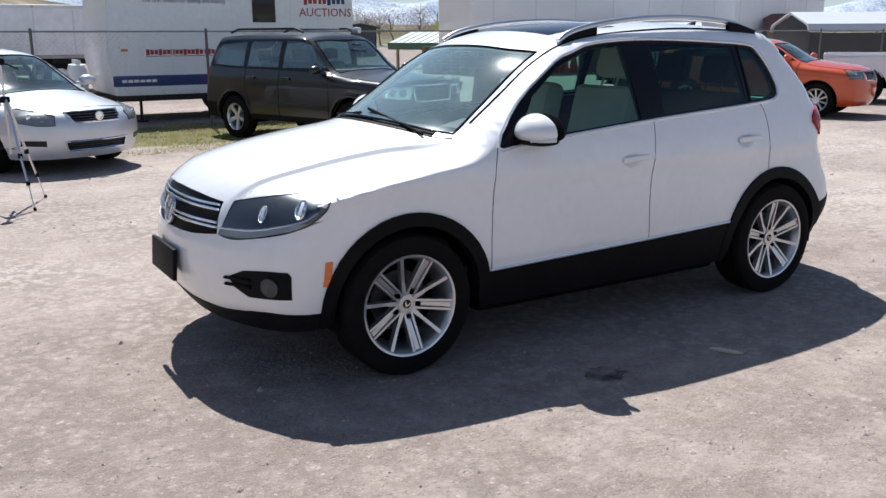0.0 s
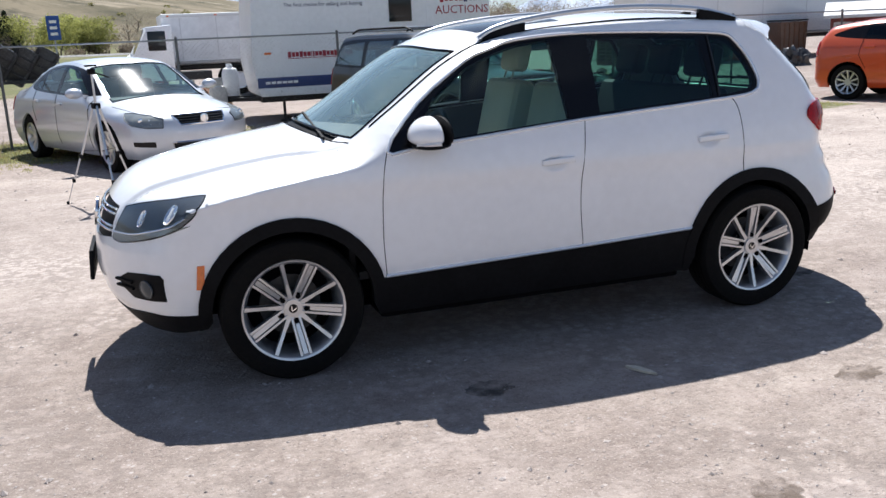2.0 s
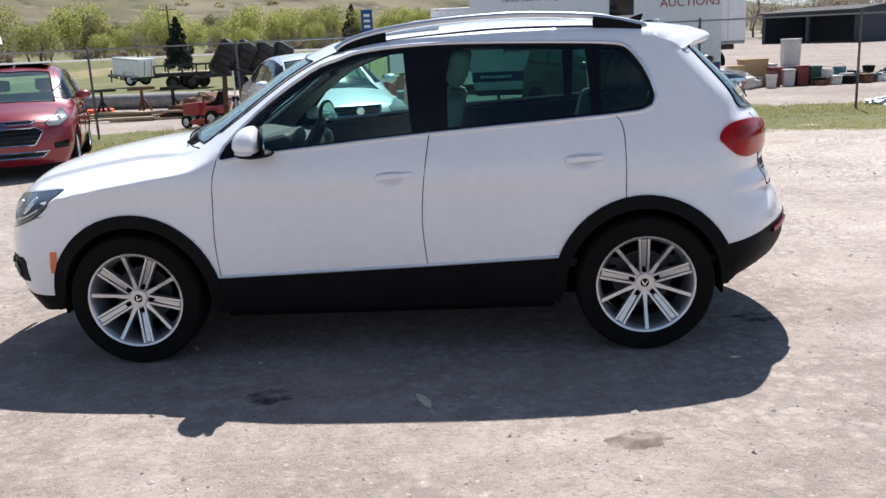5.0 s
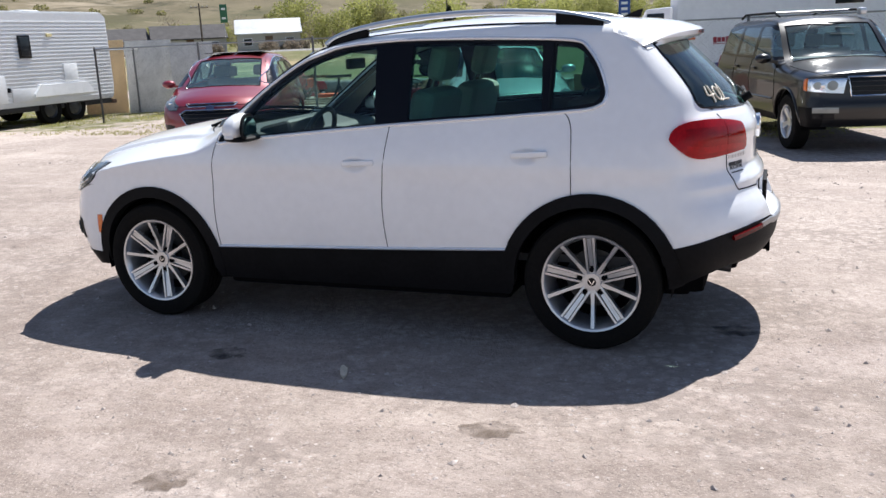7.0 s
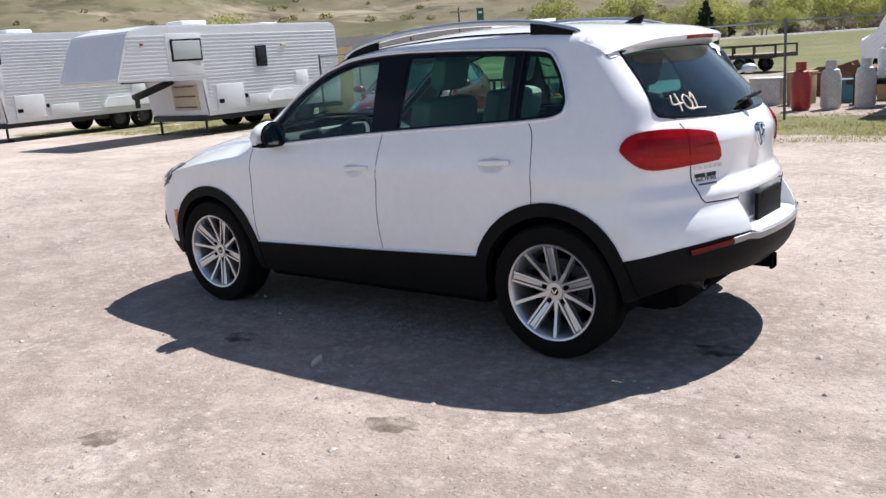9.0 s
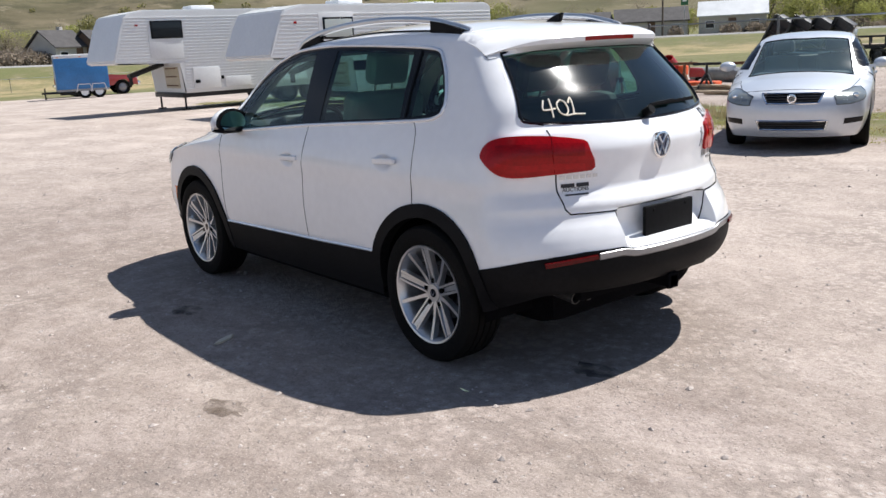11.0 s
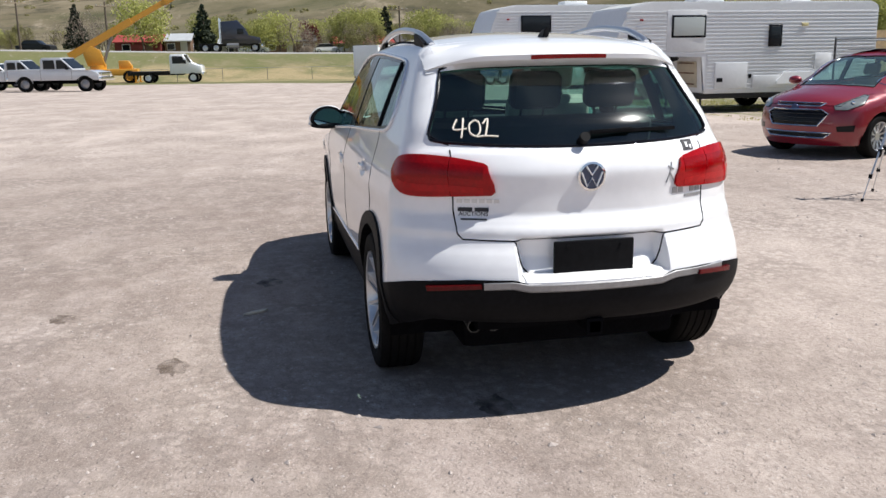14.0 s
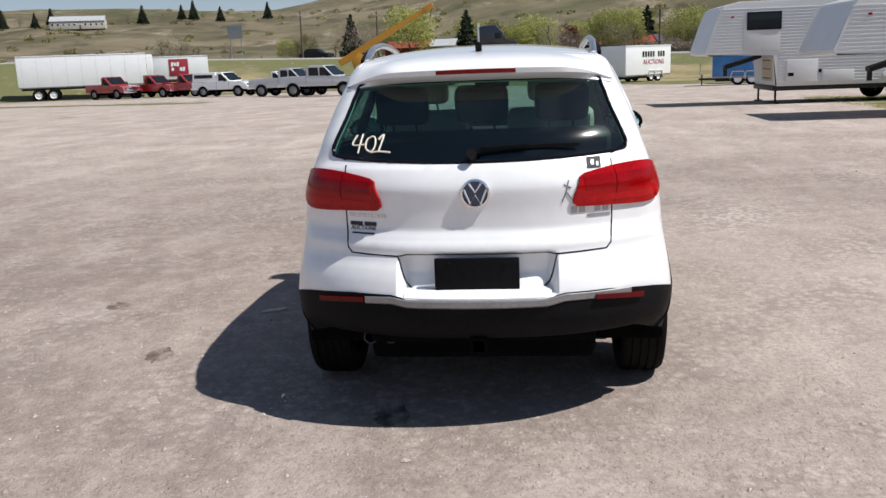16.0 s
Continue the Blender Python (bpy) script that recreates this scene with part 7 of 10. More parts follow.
def tripod(x, y):
    t = empty("camera_tripod", pose(x, y, 0, 0, 0, 25), "silver camera tripod standing on the gravel", "tripod")
    apex = 1.02
    for k in range(3):
        a = radians(120 * k + 20)
        c, s = math.cos(a), math.sin(a)
        bm = rod(bmesh.new(), (0.03 * c, 0.03 * s, apex), (0.22 * c, 0.22 * s, 0.50), 0.013, 10)
        rod(bm, (0.22 * c, 0.22 * s, 0.52), (0.33 * c, 0.33 * s, 0.24), 0.010, 10)
        rod(bm, (0.33 * c, 0.33 * s, 0.26), (0.42 * c, 0.42 * s, 0.015), 0.0055, 10)
        leg = part("leg", bm, SATIN, t)
        part("leg_clamp", box(bmesh.new(), (0.035, 0.035, 0.05), (0.22 * c, 0.22 * s, 0.50), 0.008), BLACKPLASTIC, leg)
        part("leg_clamp", box(bmesh.new(), (0.03, 0.03, 0.045), (0.33 * c, 0.33 * s, 0.25), 0.006), BLACKPLASTIC, leg)
        part("foot", cyl(bmesh.new(), 0.015, 0.03, (0.425 * c, 0.425 * s, 0.015), (0, 0, 0), 10), BLACKPLASTIC, leg)
        part("brace", bar(bmesh.new(), (0, 0, 0.55), (0.2 * c, 0.2 * s, 0.56), 0.012, 0.004), BLACKPLASTIC, t)
    part("centre_column", rod(bmesh.new(), (0, 0, 0.5), (0, 0, 1.36), 0.012, 12), SATIN, t)
    bm = box(bmesh.new(), (0.08, 0.08, 0.06), (0, 0, 1.02), 0.015)
    part("collar", bm, BLACKPLASTIC, t)
    bm = box(bmesh.new(), (0.07, 0.055, 0.06), (0, 0, 1.37), 0.012)
    box(bm, (0.11, 0.07, 0.018), (0, 0, 1.43), 0.006)
    rod(bm, (0, 0, 1.37), (0.20, 0.05, 1.30), 0.008)
    part("pan_head", bm, BLACKPLASTIC, t)
    return t


tripod(-2.36, 5.05)
def chain_fence(name, a, b, h, spacing, label, first=0.0, wire=0.12, fine=True):
    a, b = Vector((*a, gz(*a))), Vector((*b, gz(*b)))
    L = (b - a).length
    d = (b - a) / L
    f = empty(name, Matrix.Identity(4), label, "fence")
    s = first
    bmp = bmesh.new()
    cyl(bmp, 0.024, h, (0, 0, h / 2), seg=8)
    cyl(bmp, 0.029, 0.03, (0, 0, h + 0.01), seg=8, r2=0.01)
    p0 = part("post", bmp, POST, f)
    p0.location = a + d * s
    p0.location.z = gz(p0.location.x, p0.location.y)
    s += spacing
    while s <= L:
        p = new("post", p0.data)
        p.parent = f
        p.location = a + d * s
        p.location.z = gz(p.location.x, p.location.y)
        s += spacing
    n = max(2, int(L / 3))
    line = [a + d * (L * k / n) for k in range(n + 1)]
    tube("top_rail", [(p.x, p.y, gz(p.x, p.y) + h - 0.03) for p in line], 0.017, GALV, f, res=1)
    V, F = [], []
    k = -h
    side = Vector((-d.y, d.x, 0)) * 0.0009
    while k < L:
        for sgn in (1, -1):
            u0, u1 = (k, k + h) if sgn > 0 else (k + h, k)
            z0, z1 = 0.03, h - 0.04
            lo, hi = max(0, -min(u0, u1)), 0
            t0 = max(0.0, (0 - u0) / (u1 - u0) if sgn > 0 else (L - u0) / (u1 - u0) if u0 > L else 0.0)
            t1 = min(1.0, (L - u0) / (u1 - u0) if sgn > 0 else (0 - u0) / (u1 - u0) if u1 < 0 else 1.0)
            if t1 <= t0:
                continue
            p, q = a + d * (u0 + (u1 - u0) * t0), a + d * (u0 + (u1 - u0) * t1)
            p.z, q.z = gz(p.x, p.y) + z0 + (z1 - z0) * t0, gz(q.x, q.y) + z0 + (z1 - z0) * t1
            w = d * 0.0009
            b0 = len(V)
            V += [tuple(p - w), tuple(p + w), tuple(q + w), tuple(q - w), tuple(p - side), tuple(p + side), tuple(q + side), tuple(q - side)]
            F += [(b0, b0 + 1, b0 + 2, b0 + 3), (b0 + 4, b0 + 5, b0 + 6, b0 + 7)]
        k += wire
    me = bpy.data.meshes.new("chain_link")
    me.from_pydata(V, [], F)
    finish("chain_link", me, POST, f)
    return f


chain_fence("north_fence", (-12.65, 11.6), (34, 11.3), 1.72, 2.85, "galvanised chain-link fence with round posts and top rail", wire=0.085)
chain_fence("west_fence", (-79, -16), (-73, 27), 1.15, 4.0, "chain-link fence along the yard's far side", wire=0.3)
chain_fence("corner_fence", (-12.65, 11.6), (-17, 22), 1.7, 2.9, "chain-link fence behind the caravans", wire=0.12)


def office_trailer():
    """Local x runs along the visible side, y away from the fence."""
    t = empty("office_trailer", pose(0.2, 13.1, 0, 0, 0, -0.5), "white sales trailer with blue stripe and painted lettering", "trailer")
    bm = bmesh.new()
    L, W, z0, z1 = 5.05, 2.4, 0.52, 2.95
    prof = [(0.12, z0), (0, 1.25), (0.1, z1 - 0.3), (0.35, z1), (L - 0.05, z1), (L, z1 - 0.08), (L, z0)]
    prism(bm, prof, W, Matrix.Translation((0, W / 2, 0)) @ pose(0, 0, 0, 90, 0, 0))
    bmesh.ops.bevel(bm, geom=bm.edges[:], offset=0.03, segments=2, affect="EDGES")
    body = part("body", bm, SIGNWHITE, t)
    for x in np.arange(0.6, L, 0.61):
        part("seam", box(bmesh.new(), (0.02, 0.008, z1 - z0 - 0.1), (x, -0.003, (z0 + z1) / 2), 0.003), SIGNWHITE, body)
    part("stripe", box(bmesh.new(), (L - 0.1, 0.01, 0.20), (L / 2 + 0.03, -0.005, 0.79), 0.003), BLUE, body, "dark blue stripe")
    part("skirt", box(bmesh.new(), (L - 0.2, 0.012, 0.15), (L / 2 + 0.05, -0.004, 0.60), 0.003), OFFWHITE, body)
    for k in range(6):
        part("stripe_bar", box(bmesh.new(), (0.09, 0.004, 0.05), (0.28 + 0.11 * k, -0.013, 0.79)), OFFWHITE, body)
    part("window", box(bmesh.new(), (0.48, 0.03, 0.75), (3.08, -0.006, 2.25), 0.01), DULLGLASS, body, "dark tall window")
    part("vent", cyl(bmesh.new(), 0.09, 0.03, (2.55, -0.01, 2.52), (90, 0, 0)), STEEL, body)
    part("marker_lamp", box(bmesh.new(), (0.13, 0.02, 0.045), (0.32, -0.01, 1.36), 0.01), AMBER, body)
    for k in range(17):
        part("web_bar", box(bmesh.new(), (0.065, 0.004, 0.085 if k % 3 else 0.11), (0.75 + 0.078 * k, -0.004, 1.32)), CRIMSON, body)
    part("rule", box(bmesh.new(), (1.33, 0.004, 0.012), (1.38, -0.004, 1.245)), CRIMSON, body)
    part("faint_bar", box(bmesh.new(), (0.5, 0.004, 0.045), (1.6, -0.004, 1.55)), OFFWHITE, body)
    text("slogan", "The first choice for selling and buying", 0.105, pose(1.5, -0.006, 2.27, 90, 0, 0), NAVY, body, "small dark slogan lettering")
    text("lettering", "AUCTIONS", 0.235, pose(4.42, -0.006, 2.07, 90, 0, 0), CRIMSON, body, "red block lettering")
    for k in range(9):
        part("name_bar", box(bmesh.new(), (0.075, 0.004, 0.15 if k in (0, 5) else 0.10), (3.98 + 0.105 * k, -0.004, 2.30)), CRIMSON if k < 5 else NAVY, body)
    bm = box(bmesh.new(), (L - 0.3, W - 0.3, 0.12), (L / 2, W / 2, 0.46), 0.01)
    bar(bm, (0.2, W / 2, 0.46), (-1.1, W / 2, 0.46), 0.10, 0.10)
    bar(bm, (0.4, 0.3, 0.46), (-0.9, W / 2, 0.46), 0.08, 0.08)
    bar(bm, (0.4, W - 0.3, 0.46), (-0.9, W / 2, 0.46), 0.08, 0.08)
    part("chassis", bm, BLACKSTEEL, t)
    bm = rod(bmesh.new(), (-0.95, W / 2, 0.02), (-0.95, W / 2, 0.6), 0.03)
    cyl(bm, 0.09, 0.03, (-0.95, W / 2, 0.015))
    part("jack", bm, BLACKSTEEL, t)
    for x in (0.6, 4.7):
        bm = rod(bmesh.new(), (x, 0.25, 0.02), (x, 0.25, 0.45), 0.03)
        box(bm, (0.2, 0.2, 0.04), (x, 0.25, 0.02))
        part("leg", bm, BLACKSTEEL, t)
    for x in (2.7, 3.45):
        for y in (0.15, W - 0.15):
            w = part("wheel", tyre_mesh(bmesh.new(), 0.33, 0.2, 0.2, False), RUBBER, t)
            w.matrix_local = pose(x, y, 0.33, 90, 0, 0)
    # two gas bottles on the drawbar
    for y in (W / 2 - 0.2, W / 2 + 0.2):
        bm = lathe(bmesh.new(), [(0.001, 0.52), (0.14, 0.53), (0.155, 0.60), (0.155, 0.98), (0.12, 1.08), (0.05, 1.11), (0.05, 1.18), (0.001, 1.18)], 20, Matrix.Translation((-0.35, y, 0)))
        part("gas_bottle", bm, OFFWHITE, t, "white gas bottle")


office_trailer()


def caravan(x, y, width, length, top, belly, nose, window_list, label, siding=0.085, nose_top=2.3, door_box=True):
    """Fifth-wheel caravan; its side faces +x, its raised nose points to -y. Local x runs along world +y."""
    t = empty("caravan", pose(x, y, gz(x, y), 0, 0, 90), label, "caravan", "caravans by the yard's edge")
    W = width
    prof = [(0, belly + 0.98), (0.10, belly + 0.90), (nose, belly + 0.90), (nose + 0.05, belly), (length, belly), (length + 0.03, belly + 0.3), (length + 0.03, top - 0.12), (length - 0.15, top), (0.95, top), (0.48, top - 0.12), (0.32, top - 0.45)]
    bm = bmesh.new()
    prism(bm, prof, W, Matrix.Translation((0, W / 2, 0)) @ pose(0, 0, 0, 90, 0, 0))
    bmesh.ops.bevel(bm, geom=bm.edges[:], offset=0.035, segments=2, affect="EDGES")
    body = part("body", bm, ALUM, t)
    # corrugated side: long low ribs
    for k, z in enumerate(np.arange(belly + 0.12, top - 0.16, siding)):
        x0 = nose + 0.1 if z < belly + 0.93 else 0.06 + 0.3 * min(1, (z - belly - 0.93) / max(0.1, top - 0.5 - belly - 0.93))
        part("siding_rib", box(bmesh.new(), (length - x0 - 0.03, 0.018, siding * 0.5), ((length + x0) / 2, -0.002, z), 0.008), ALUM, body)
    for wx, wz, ww, wh, mtl in window_list:
        fr = part("window", box(bmesh.new(), (ww, 0.05, wh), (wx, -0.012, wz), 0.07, (0, 0, 0), 3), GLOSSBLACK, body, "rounded black-framed window")
        part("pane", box(bmesh.new(), (ww - 0.10, 0.02, wh - 0.10), (wx, -0.034, wz), 0.05, (0, 0, 0), 3), mtl, fr)
    bm = box(bmesh.new(), (length - nose, W - 0.2, 0.14), ((length + nose) / 2, W / 2, belly - 0.06), 0.02)
    part("chassis", bm, BLACKSTEEL, t)
    for lx in (nose + 0.12,):
        for ly in (0.25, W - 0.25):
            bm = rod(bmesh.new(), (lx, ly, 0.02), (lx, ly, belly + 0.5), 0.032)
            box(bm, (0.2, 0.2, 0.03), (lx, ly, 0.015))
            part("landing_leg", bm, BLACKSTEEL, t)
    bm = bar(bmesh.new(), (nose - 0.1, W / 2, belly + 0.86), (nose - 1.15, W / 2, belly + 0.55), 0.30, 0.12, 0.02)
    rod(bm, (nose - 1.1, W / 2, belly + 0.58), (nose - 1.1, W / 2, belly + 0.30), 0.06)
    part("hitch_pin_box", bm, BLACKSTEEL, t)
    ax = length - 1.75
    for wx in (ax - 0.40, ax + 0.40):
        for sg, ly in ((1, 0.16), (-1, W - 0.16)):
            w = part("wheel", tyre_mesh(bmesh.new(), 0.345, 0.2, 0.21, False), RUBBER, t)
            w.matrix_local = pose(wx, ly, 0.345, 90 * sg, 0, 0)
            part("rim", lathe(bmesh.new(), [(0.2, 0.09), (0.17, 0.05), (0.06, 0.07), (0.001, 0.07)], 18), DARKSTEEL, w)
    bm = prism(bmesh.new(), [(-0.95, 0), (-0.75, 0.2), (0.75, 0.2), (0.95, 0), (0.95, -0.07), (-0.95, -0.07)], 0.10, pose(ax, -0.02, belly + 0.27, 90, 0, 0))
    part("wheel_arch", bm, OFFWHITE, body)
    part("roof_vent", box(bmesh.new(), (0.75, 0.65, 0.17), (length * 0.42, W / 2, top + 0.07), 0.05), OFFWHITE, body)
    part("roof_hatch", box(bmesh.new(), (0.6, 0.5, 0.09), (length * 0.78, W / 2, top + 0.04), 0.03), OFFWHITE, body)
    part("hatch_door", box(bmesh.new(), (0.45, 0.03, 0.40), (length - 1.45, -0.016, belly + 0.72), 0.03), OFFWHITE, body)
    part("porch_lamp", box(bmesh.new(), (0.16, 0.04, 0.07), (length - 2.0, -0.025, top - 0.55), 0.01), mat("lamp_plastic", (0.7, 0.6, 0.3), 0.4), body)
    part("furnace_vent", box(bmesh.new(), (0.16, 0.03, 0.10), (nose + 0.45, -0.02, belly + 0.32), 0.01), BLACKPLASTIC, body)
    part("outlet", box(bmesh.new(), (0.08, 0.03, 0.10), (nose + 1.25, -0.02, belly + 0.40), 0.01), BLACKPLASTIC, body)
    tan = mat("cream_panel", (0.50, 0.44, 0.33), 0.5, vary=0.1)
    front = part("front_hatch", box(bmesh.new(), (0.03, 1.0, 0.62), (nose + 0.015, W * 0.34, belly + 0.45), 0.012, (0, -3, 0)), tan, body, "cream front storage hatch")
    for z in (belly + 0.22, belly + 0.48, belly + 0.72):
        part("hatch_strip", box(bmesh.new(), (0.02, 0.8, 0.03), (nose - 0.006, W * 0.34, z), 0.004), RUST, front)
    for px, pz, pw, ph in ((nose + 0.75, belly + 0.42, 0.85, 0.62), (nose + 1.75, belly + 0.26, 0.85, 0.30)):
        part("storage_door", box(bmesh.new(), (pw, 0.03, ph), (px, -0.014, pz), 0.03), ALUM, body, "smooth pale storage door")
    part("smooth_panel", box(bmesh.new(), (1.0, 0.024, 0.95), (window_list[0][0] - 0.05, -0.004, belly + 1.48), 0.01), ALUM, body, "smooth pale panel under the window")
    part("marker_lamp", box(bmesh.new(), (0.08, 0.03, 0.05), (0.75, -0.02, top - 0.42), 0.01), REDDARK, body)
    part("rear_bumper", bar(bmesh.new(), (length + 0.12, 0.1, belly - 0.1), (length + 0.12, W - 0.1, belly - 0.1), 0.1, 0.1), RUST, t)
    return t


caravan(-14.1, 6.75, 2.35, 7.0, 2.62, 0.47, 2.35, [(1.95, 2.05, 0.88, 0.52, PALEPANE), (4.22, 1.82, 0.36, 0.52, DULLGLASS)], "white ribbed fifth-wheel caravan on landing legs")
caravan(-20.4, 5.35, 2.35, 7.6, 2.88, 0.50, 1.95, [(1.62, 2.33, 0.95, 0.5, DULLGLASS)], "older white fifth-wheel caravan with raised nose")


# ---- vehicles and things farther off ----
RED2 = paint("faded_red_paint", (0.36, 0.02, 0.02))
SILVER2 = paint("silver_truck_paint", (0.56, 0.57, 0.59), 0.15)
FLEET = paint("fleet_white_paint", (0.88, 0.89, 0.90))
HORSE = mat("trailer_blue", (0.03, 0.17, 0.42), 0.45, vary=0.15, scale=2, coat=0.2)
SHINGLE = mat("dark_shingle", (0.07, 0.065, 0.065), 0.9, vary=0.25, scale=1.5)
TINROOF = mat("pale_tin_roof", (0.55, 0.56, 0.57), 0.45, 0.3, vary=0.1, scale=0.6)
REDROOF = mat("red_tin_roof", (0.30, 0.045, 0.035), 0.55, vary=0.15, scale=0.6)
REDWALL = mat("barn_red_boards", (0.17, 0.03, 0.025), 0.8, vary=0.2, scale=1)
BROWNWALL = mat("brown_siding", (0.16, 0.10, 0.065), 0.8, vary=0.15, scale=1)
PALEWALL = mat("pale_siding", (0.52, 0.49, 0.44), 0.75, vary=0.08, scale=1)
GREENROOF = mat("green_tin_roof", (0.05, 0.12, 0.07), 0.5, vary=0.15)
BARK = mat("bark", (0.11, 0.085, 0.065), 0.9, vary=0.3, scale=3)
ASPHALT = mat("road_asphalt", (0.30, 0.29, 0.28), 0.9, vary=0.12, scale=0.4)
CARDBOARD = mat("cardboard", (0.40, 0.27, 0.15), 0.85, vary=0.12, scale=3)
GREENPLASTIC = mat("green_plastic", (0.03, 0.14, 0.07), 0.45, vary=0.1)
TEAL = mat("teal_plastic", (0.04, 0.17, 0.20), 0.45, vary=0.1)
DIRTYWHITE = mat("dirty_white", (0.58, 0.57, 0.54), 0.65, vary=0.18, scale=3)
SIGNBLUE = mat("sign_blue", (0.015, 0.07, 0.30), 0.45, vary=0.1)


def at(x, y, turn=0.0, up=0.0):
    return pose(x, y, gz(x, y) + up, 0, 0, turn)


def side_prism(outline, width, bevel=0.05):
    """A side outline in x and z, given width across y with rounded edges."""
    bm = prism(bmesh.new(), outline, width, pose(0, 0, 0, 90, 0, 0))
    if bevel:
        bmesh.ops.bevel(bm, geom=bm.edges[:], offset=bevel, segments=2, affect="EDGES", profile=0.6)
    return bm


def road_wheel(parent, x, y, R, w, rim=SATIN):
    sg = 1 if y < 0 else -1
    ob = part("wheel", tyre_mesh(bmesh.new(), R, R * 0.6, w, False), RUBBER, parent)
    ob.matrix_local = pose(x, y, R, 90 * sg, 0, 0)
    part("rim", lathe(bmesh.new(), [(R * 0.6, w * 0.4), (R * 0.5, w * 0.15), (R * 0.2, w * 0.3), (0.001, w * 0.32)], 18), rim, ob)


def pickup(name, label, m, color, cab_len=1.75, bed_len=2.0, lift=0.0, canopy=False, dual=False, boards=False, group="pickups across the yard"):
    """A pickup that faces its own +x; its base is at the middle of the bed and cab."""
    t = empty(name, m, label, "pickup", group)
    nose = 1.45
    L = bed_len + cab_len + nose
    b, c, f = -L / 2, -L / 2 + bed_len, -L / 2 + bed_len + cab_len
    R, W = 0.40 + lift * 0.3, 1.95
    z0, z1, top = 0.52 + lift, 1.08 + lift, 1.80 + lift
    xr, xf = b + 0.95, f + 0.62
    hole = lambda x: [(x + (R + 0.07) * math.cos(a), R + (R + 0.07) * math.sin(a)) for a in np.linspace(math.pi - 0.25, 0.25, 10)]
    low = [(b, z0), (b, z1)] + ([(f, z1)] if boards else [(c, z1), (f, z1 + 0.04)]) + [(f + 0.9, z1 - 0.02), (f + nose - 0.12, z1 - 0.10), (f + nose, z1 - 0.25), (f + nose, z0)]
    low += [(x, max(z, z0)) for x, z in hole(xf)[::-1]] + [(x, max(z, z0)) for x, z in hole(xr)[::-1]]
    body = part("body", side_prism(low, W, 0.03), color, t)
    cab = part("cab", side_prism([(c + 0.02, z1 - 0.02), (c + 0.06, top - 0.1), (c + 0.2, top), (f - 0.75, top), (f - 0.05, z1 + 0.05), (f - 0.02, z1 - 0.02)], W - 0.22, 0.06), color, t)
    n = 2 if cab_len > 1.6 else 1
    for sg in (-1, 1):
        y = sg * (W / 2 - 0.105)
        x0 = c + 0.22
        for k in range(n):
            x1 = x0 + (cab_len - 0.62) / n
            out = [(x0, z1 + 0.08), (x0 + 0.02, top - 0.14), (x1 - (0.36 if k == n - 1 else 0.03), top - 0.14), (x1 + (0.14 if k == n - 1 else 0), z1 + 0.08)]
            part("side_window", prism(bmesh.new(), out, 0.02, pose(0, y, 0, 90, 0, 0)), DULLGLASS, cab)
            x0 = x1 + 0.08
        part("wheel_arch_trim", side_prism([(x, z) for x, z in hole(xr)] + [(x * 1.0, z - 0.05) for x, z in hole(xr)[::-1]], 0.04, 0), color, t).location.y = sg * W / 2
        part("mirror", box(bmesh.new(), (0.12, 0.16, 0.24), (f - 0.35, sg * (W / 2 + 0.08), z1 + 0.16), 0.03), BLACKPLASTIC, t)
        part("headlamp", box(bmesh.new(), (0.08, 0.30, 0.18), (f + nose - 0.02, sg * (W / 2 - 0.2), z1 - 0.22), 0.02), CHROME, t)
        part("tail_lamp", box(bmesh.new(), (0.05, 0.14, 0.36), (b + 0.01, sg * (W / 2 - 0.08), z1 - 0.2), 0.02), REDLENS, t)
        part("door_line", box(bmesh.new(), (0.012, 0.006, 0.5), (f - 0.1, sg * (W / 2 + 0.001), z0 + 0.3)), DARK, body)
        part("door_line", box(bmesh.new(), (0.012, 0.006, 0.5), (c + 0.08, sg * (W / 2 + 0.001), z0 + 0.3)), DARK, body)
        road_wheel(t, xf, sg * (W / 2 - 0.13), R, 0.26, STEEL)
        road_wheel(t, xr, sg * (W / 2 - (0.05 if dual else 0.13)), R, 0.26, STEEL)
    part("windscreen", bar(bmesh.new(), (f - 0.70, 0, top - 0.06), (f - 0.08, 0, z1 + 0.10), W - 0.42, 0.02), DULLGLASS, cab)
    part("rear_window", box(bmesh.new(), (0.02, W - 0.6, 0.34), (c + 0.045, 0, top - 0.32), 0.01), DULLGLASS, cab)
    part("grille", box(bmesh.new(), (0.06, W - 0.75, 0.28), (f + nose, 0, z1 - 0.26), 0.02), CHROME, t)
    part("front_bumper", box(bmesh.new(), (0.16, W - 0.04, 0.22), (f + nose + 0.06, 0, z0 + 0.06), 0.04), CHROME, t)
    part("rear_bumper", box(bmesh.new(), (0.16, W - 0.1, 0.18), (b - 0.07, 0, z0 + 0.08), 0.03), CHROME, t)
    part("chassis", box(bmesh.new(), (L - 0.5, 1.0, 0.22), (0, 0, z0 - 0.08), 0.03), DARK, t)
    if canopy:
        cn = part("canopy", side_prism([(b + 0.02, z1), (b + 0.10, top - 0.06), (b + 0.3, top), (c, top), (c, z1)], W - 0.16, 0.06), color, t)
        for sg in (-1, 1):
            part("canopy_window", box(bmesh.new(), (bed_len - 0.5, 0.02, 0.26), ((b + c) / 2, sg * (W / 2 - 0.075), z1 + 0.42), 0.01), DULLGLASS, cn)
    elif boards:
        for k in range(7):
            part("deck_board", box(bmesh.new(), (bed_len, 0.27, 0.05), ((b + c) / 2, -0.87 + 0.29 * k, z1 + 0.03), 0.006), WOOD, t)
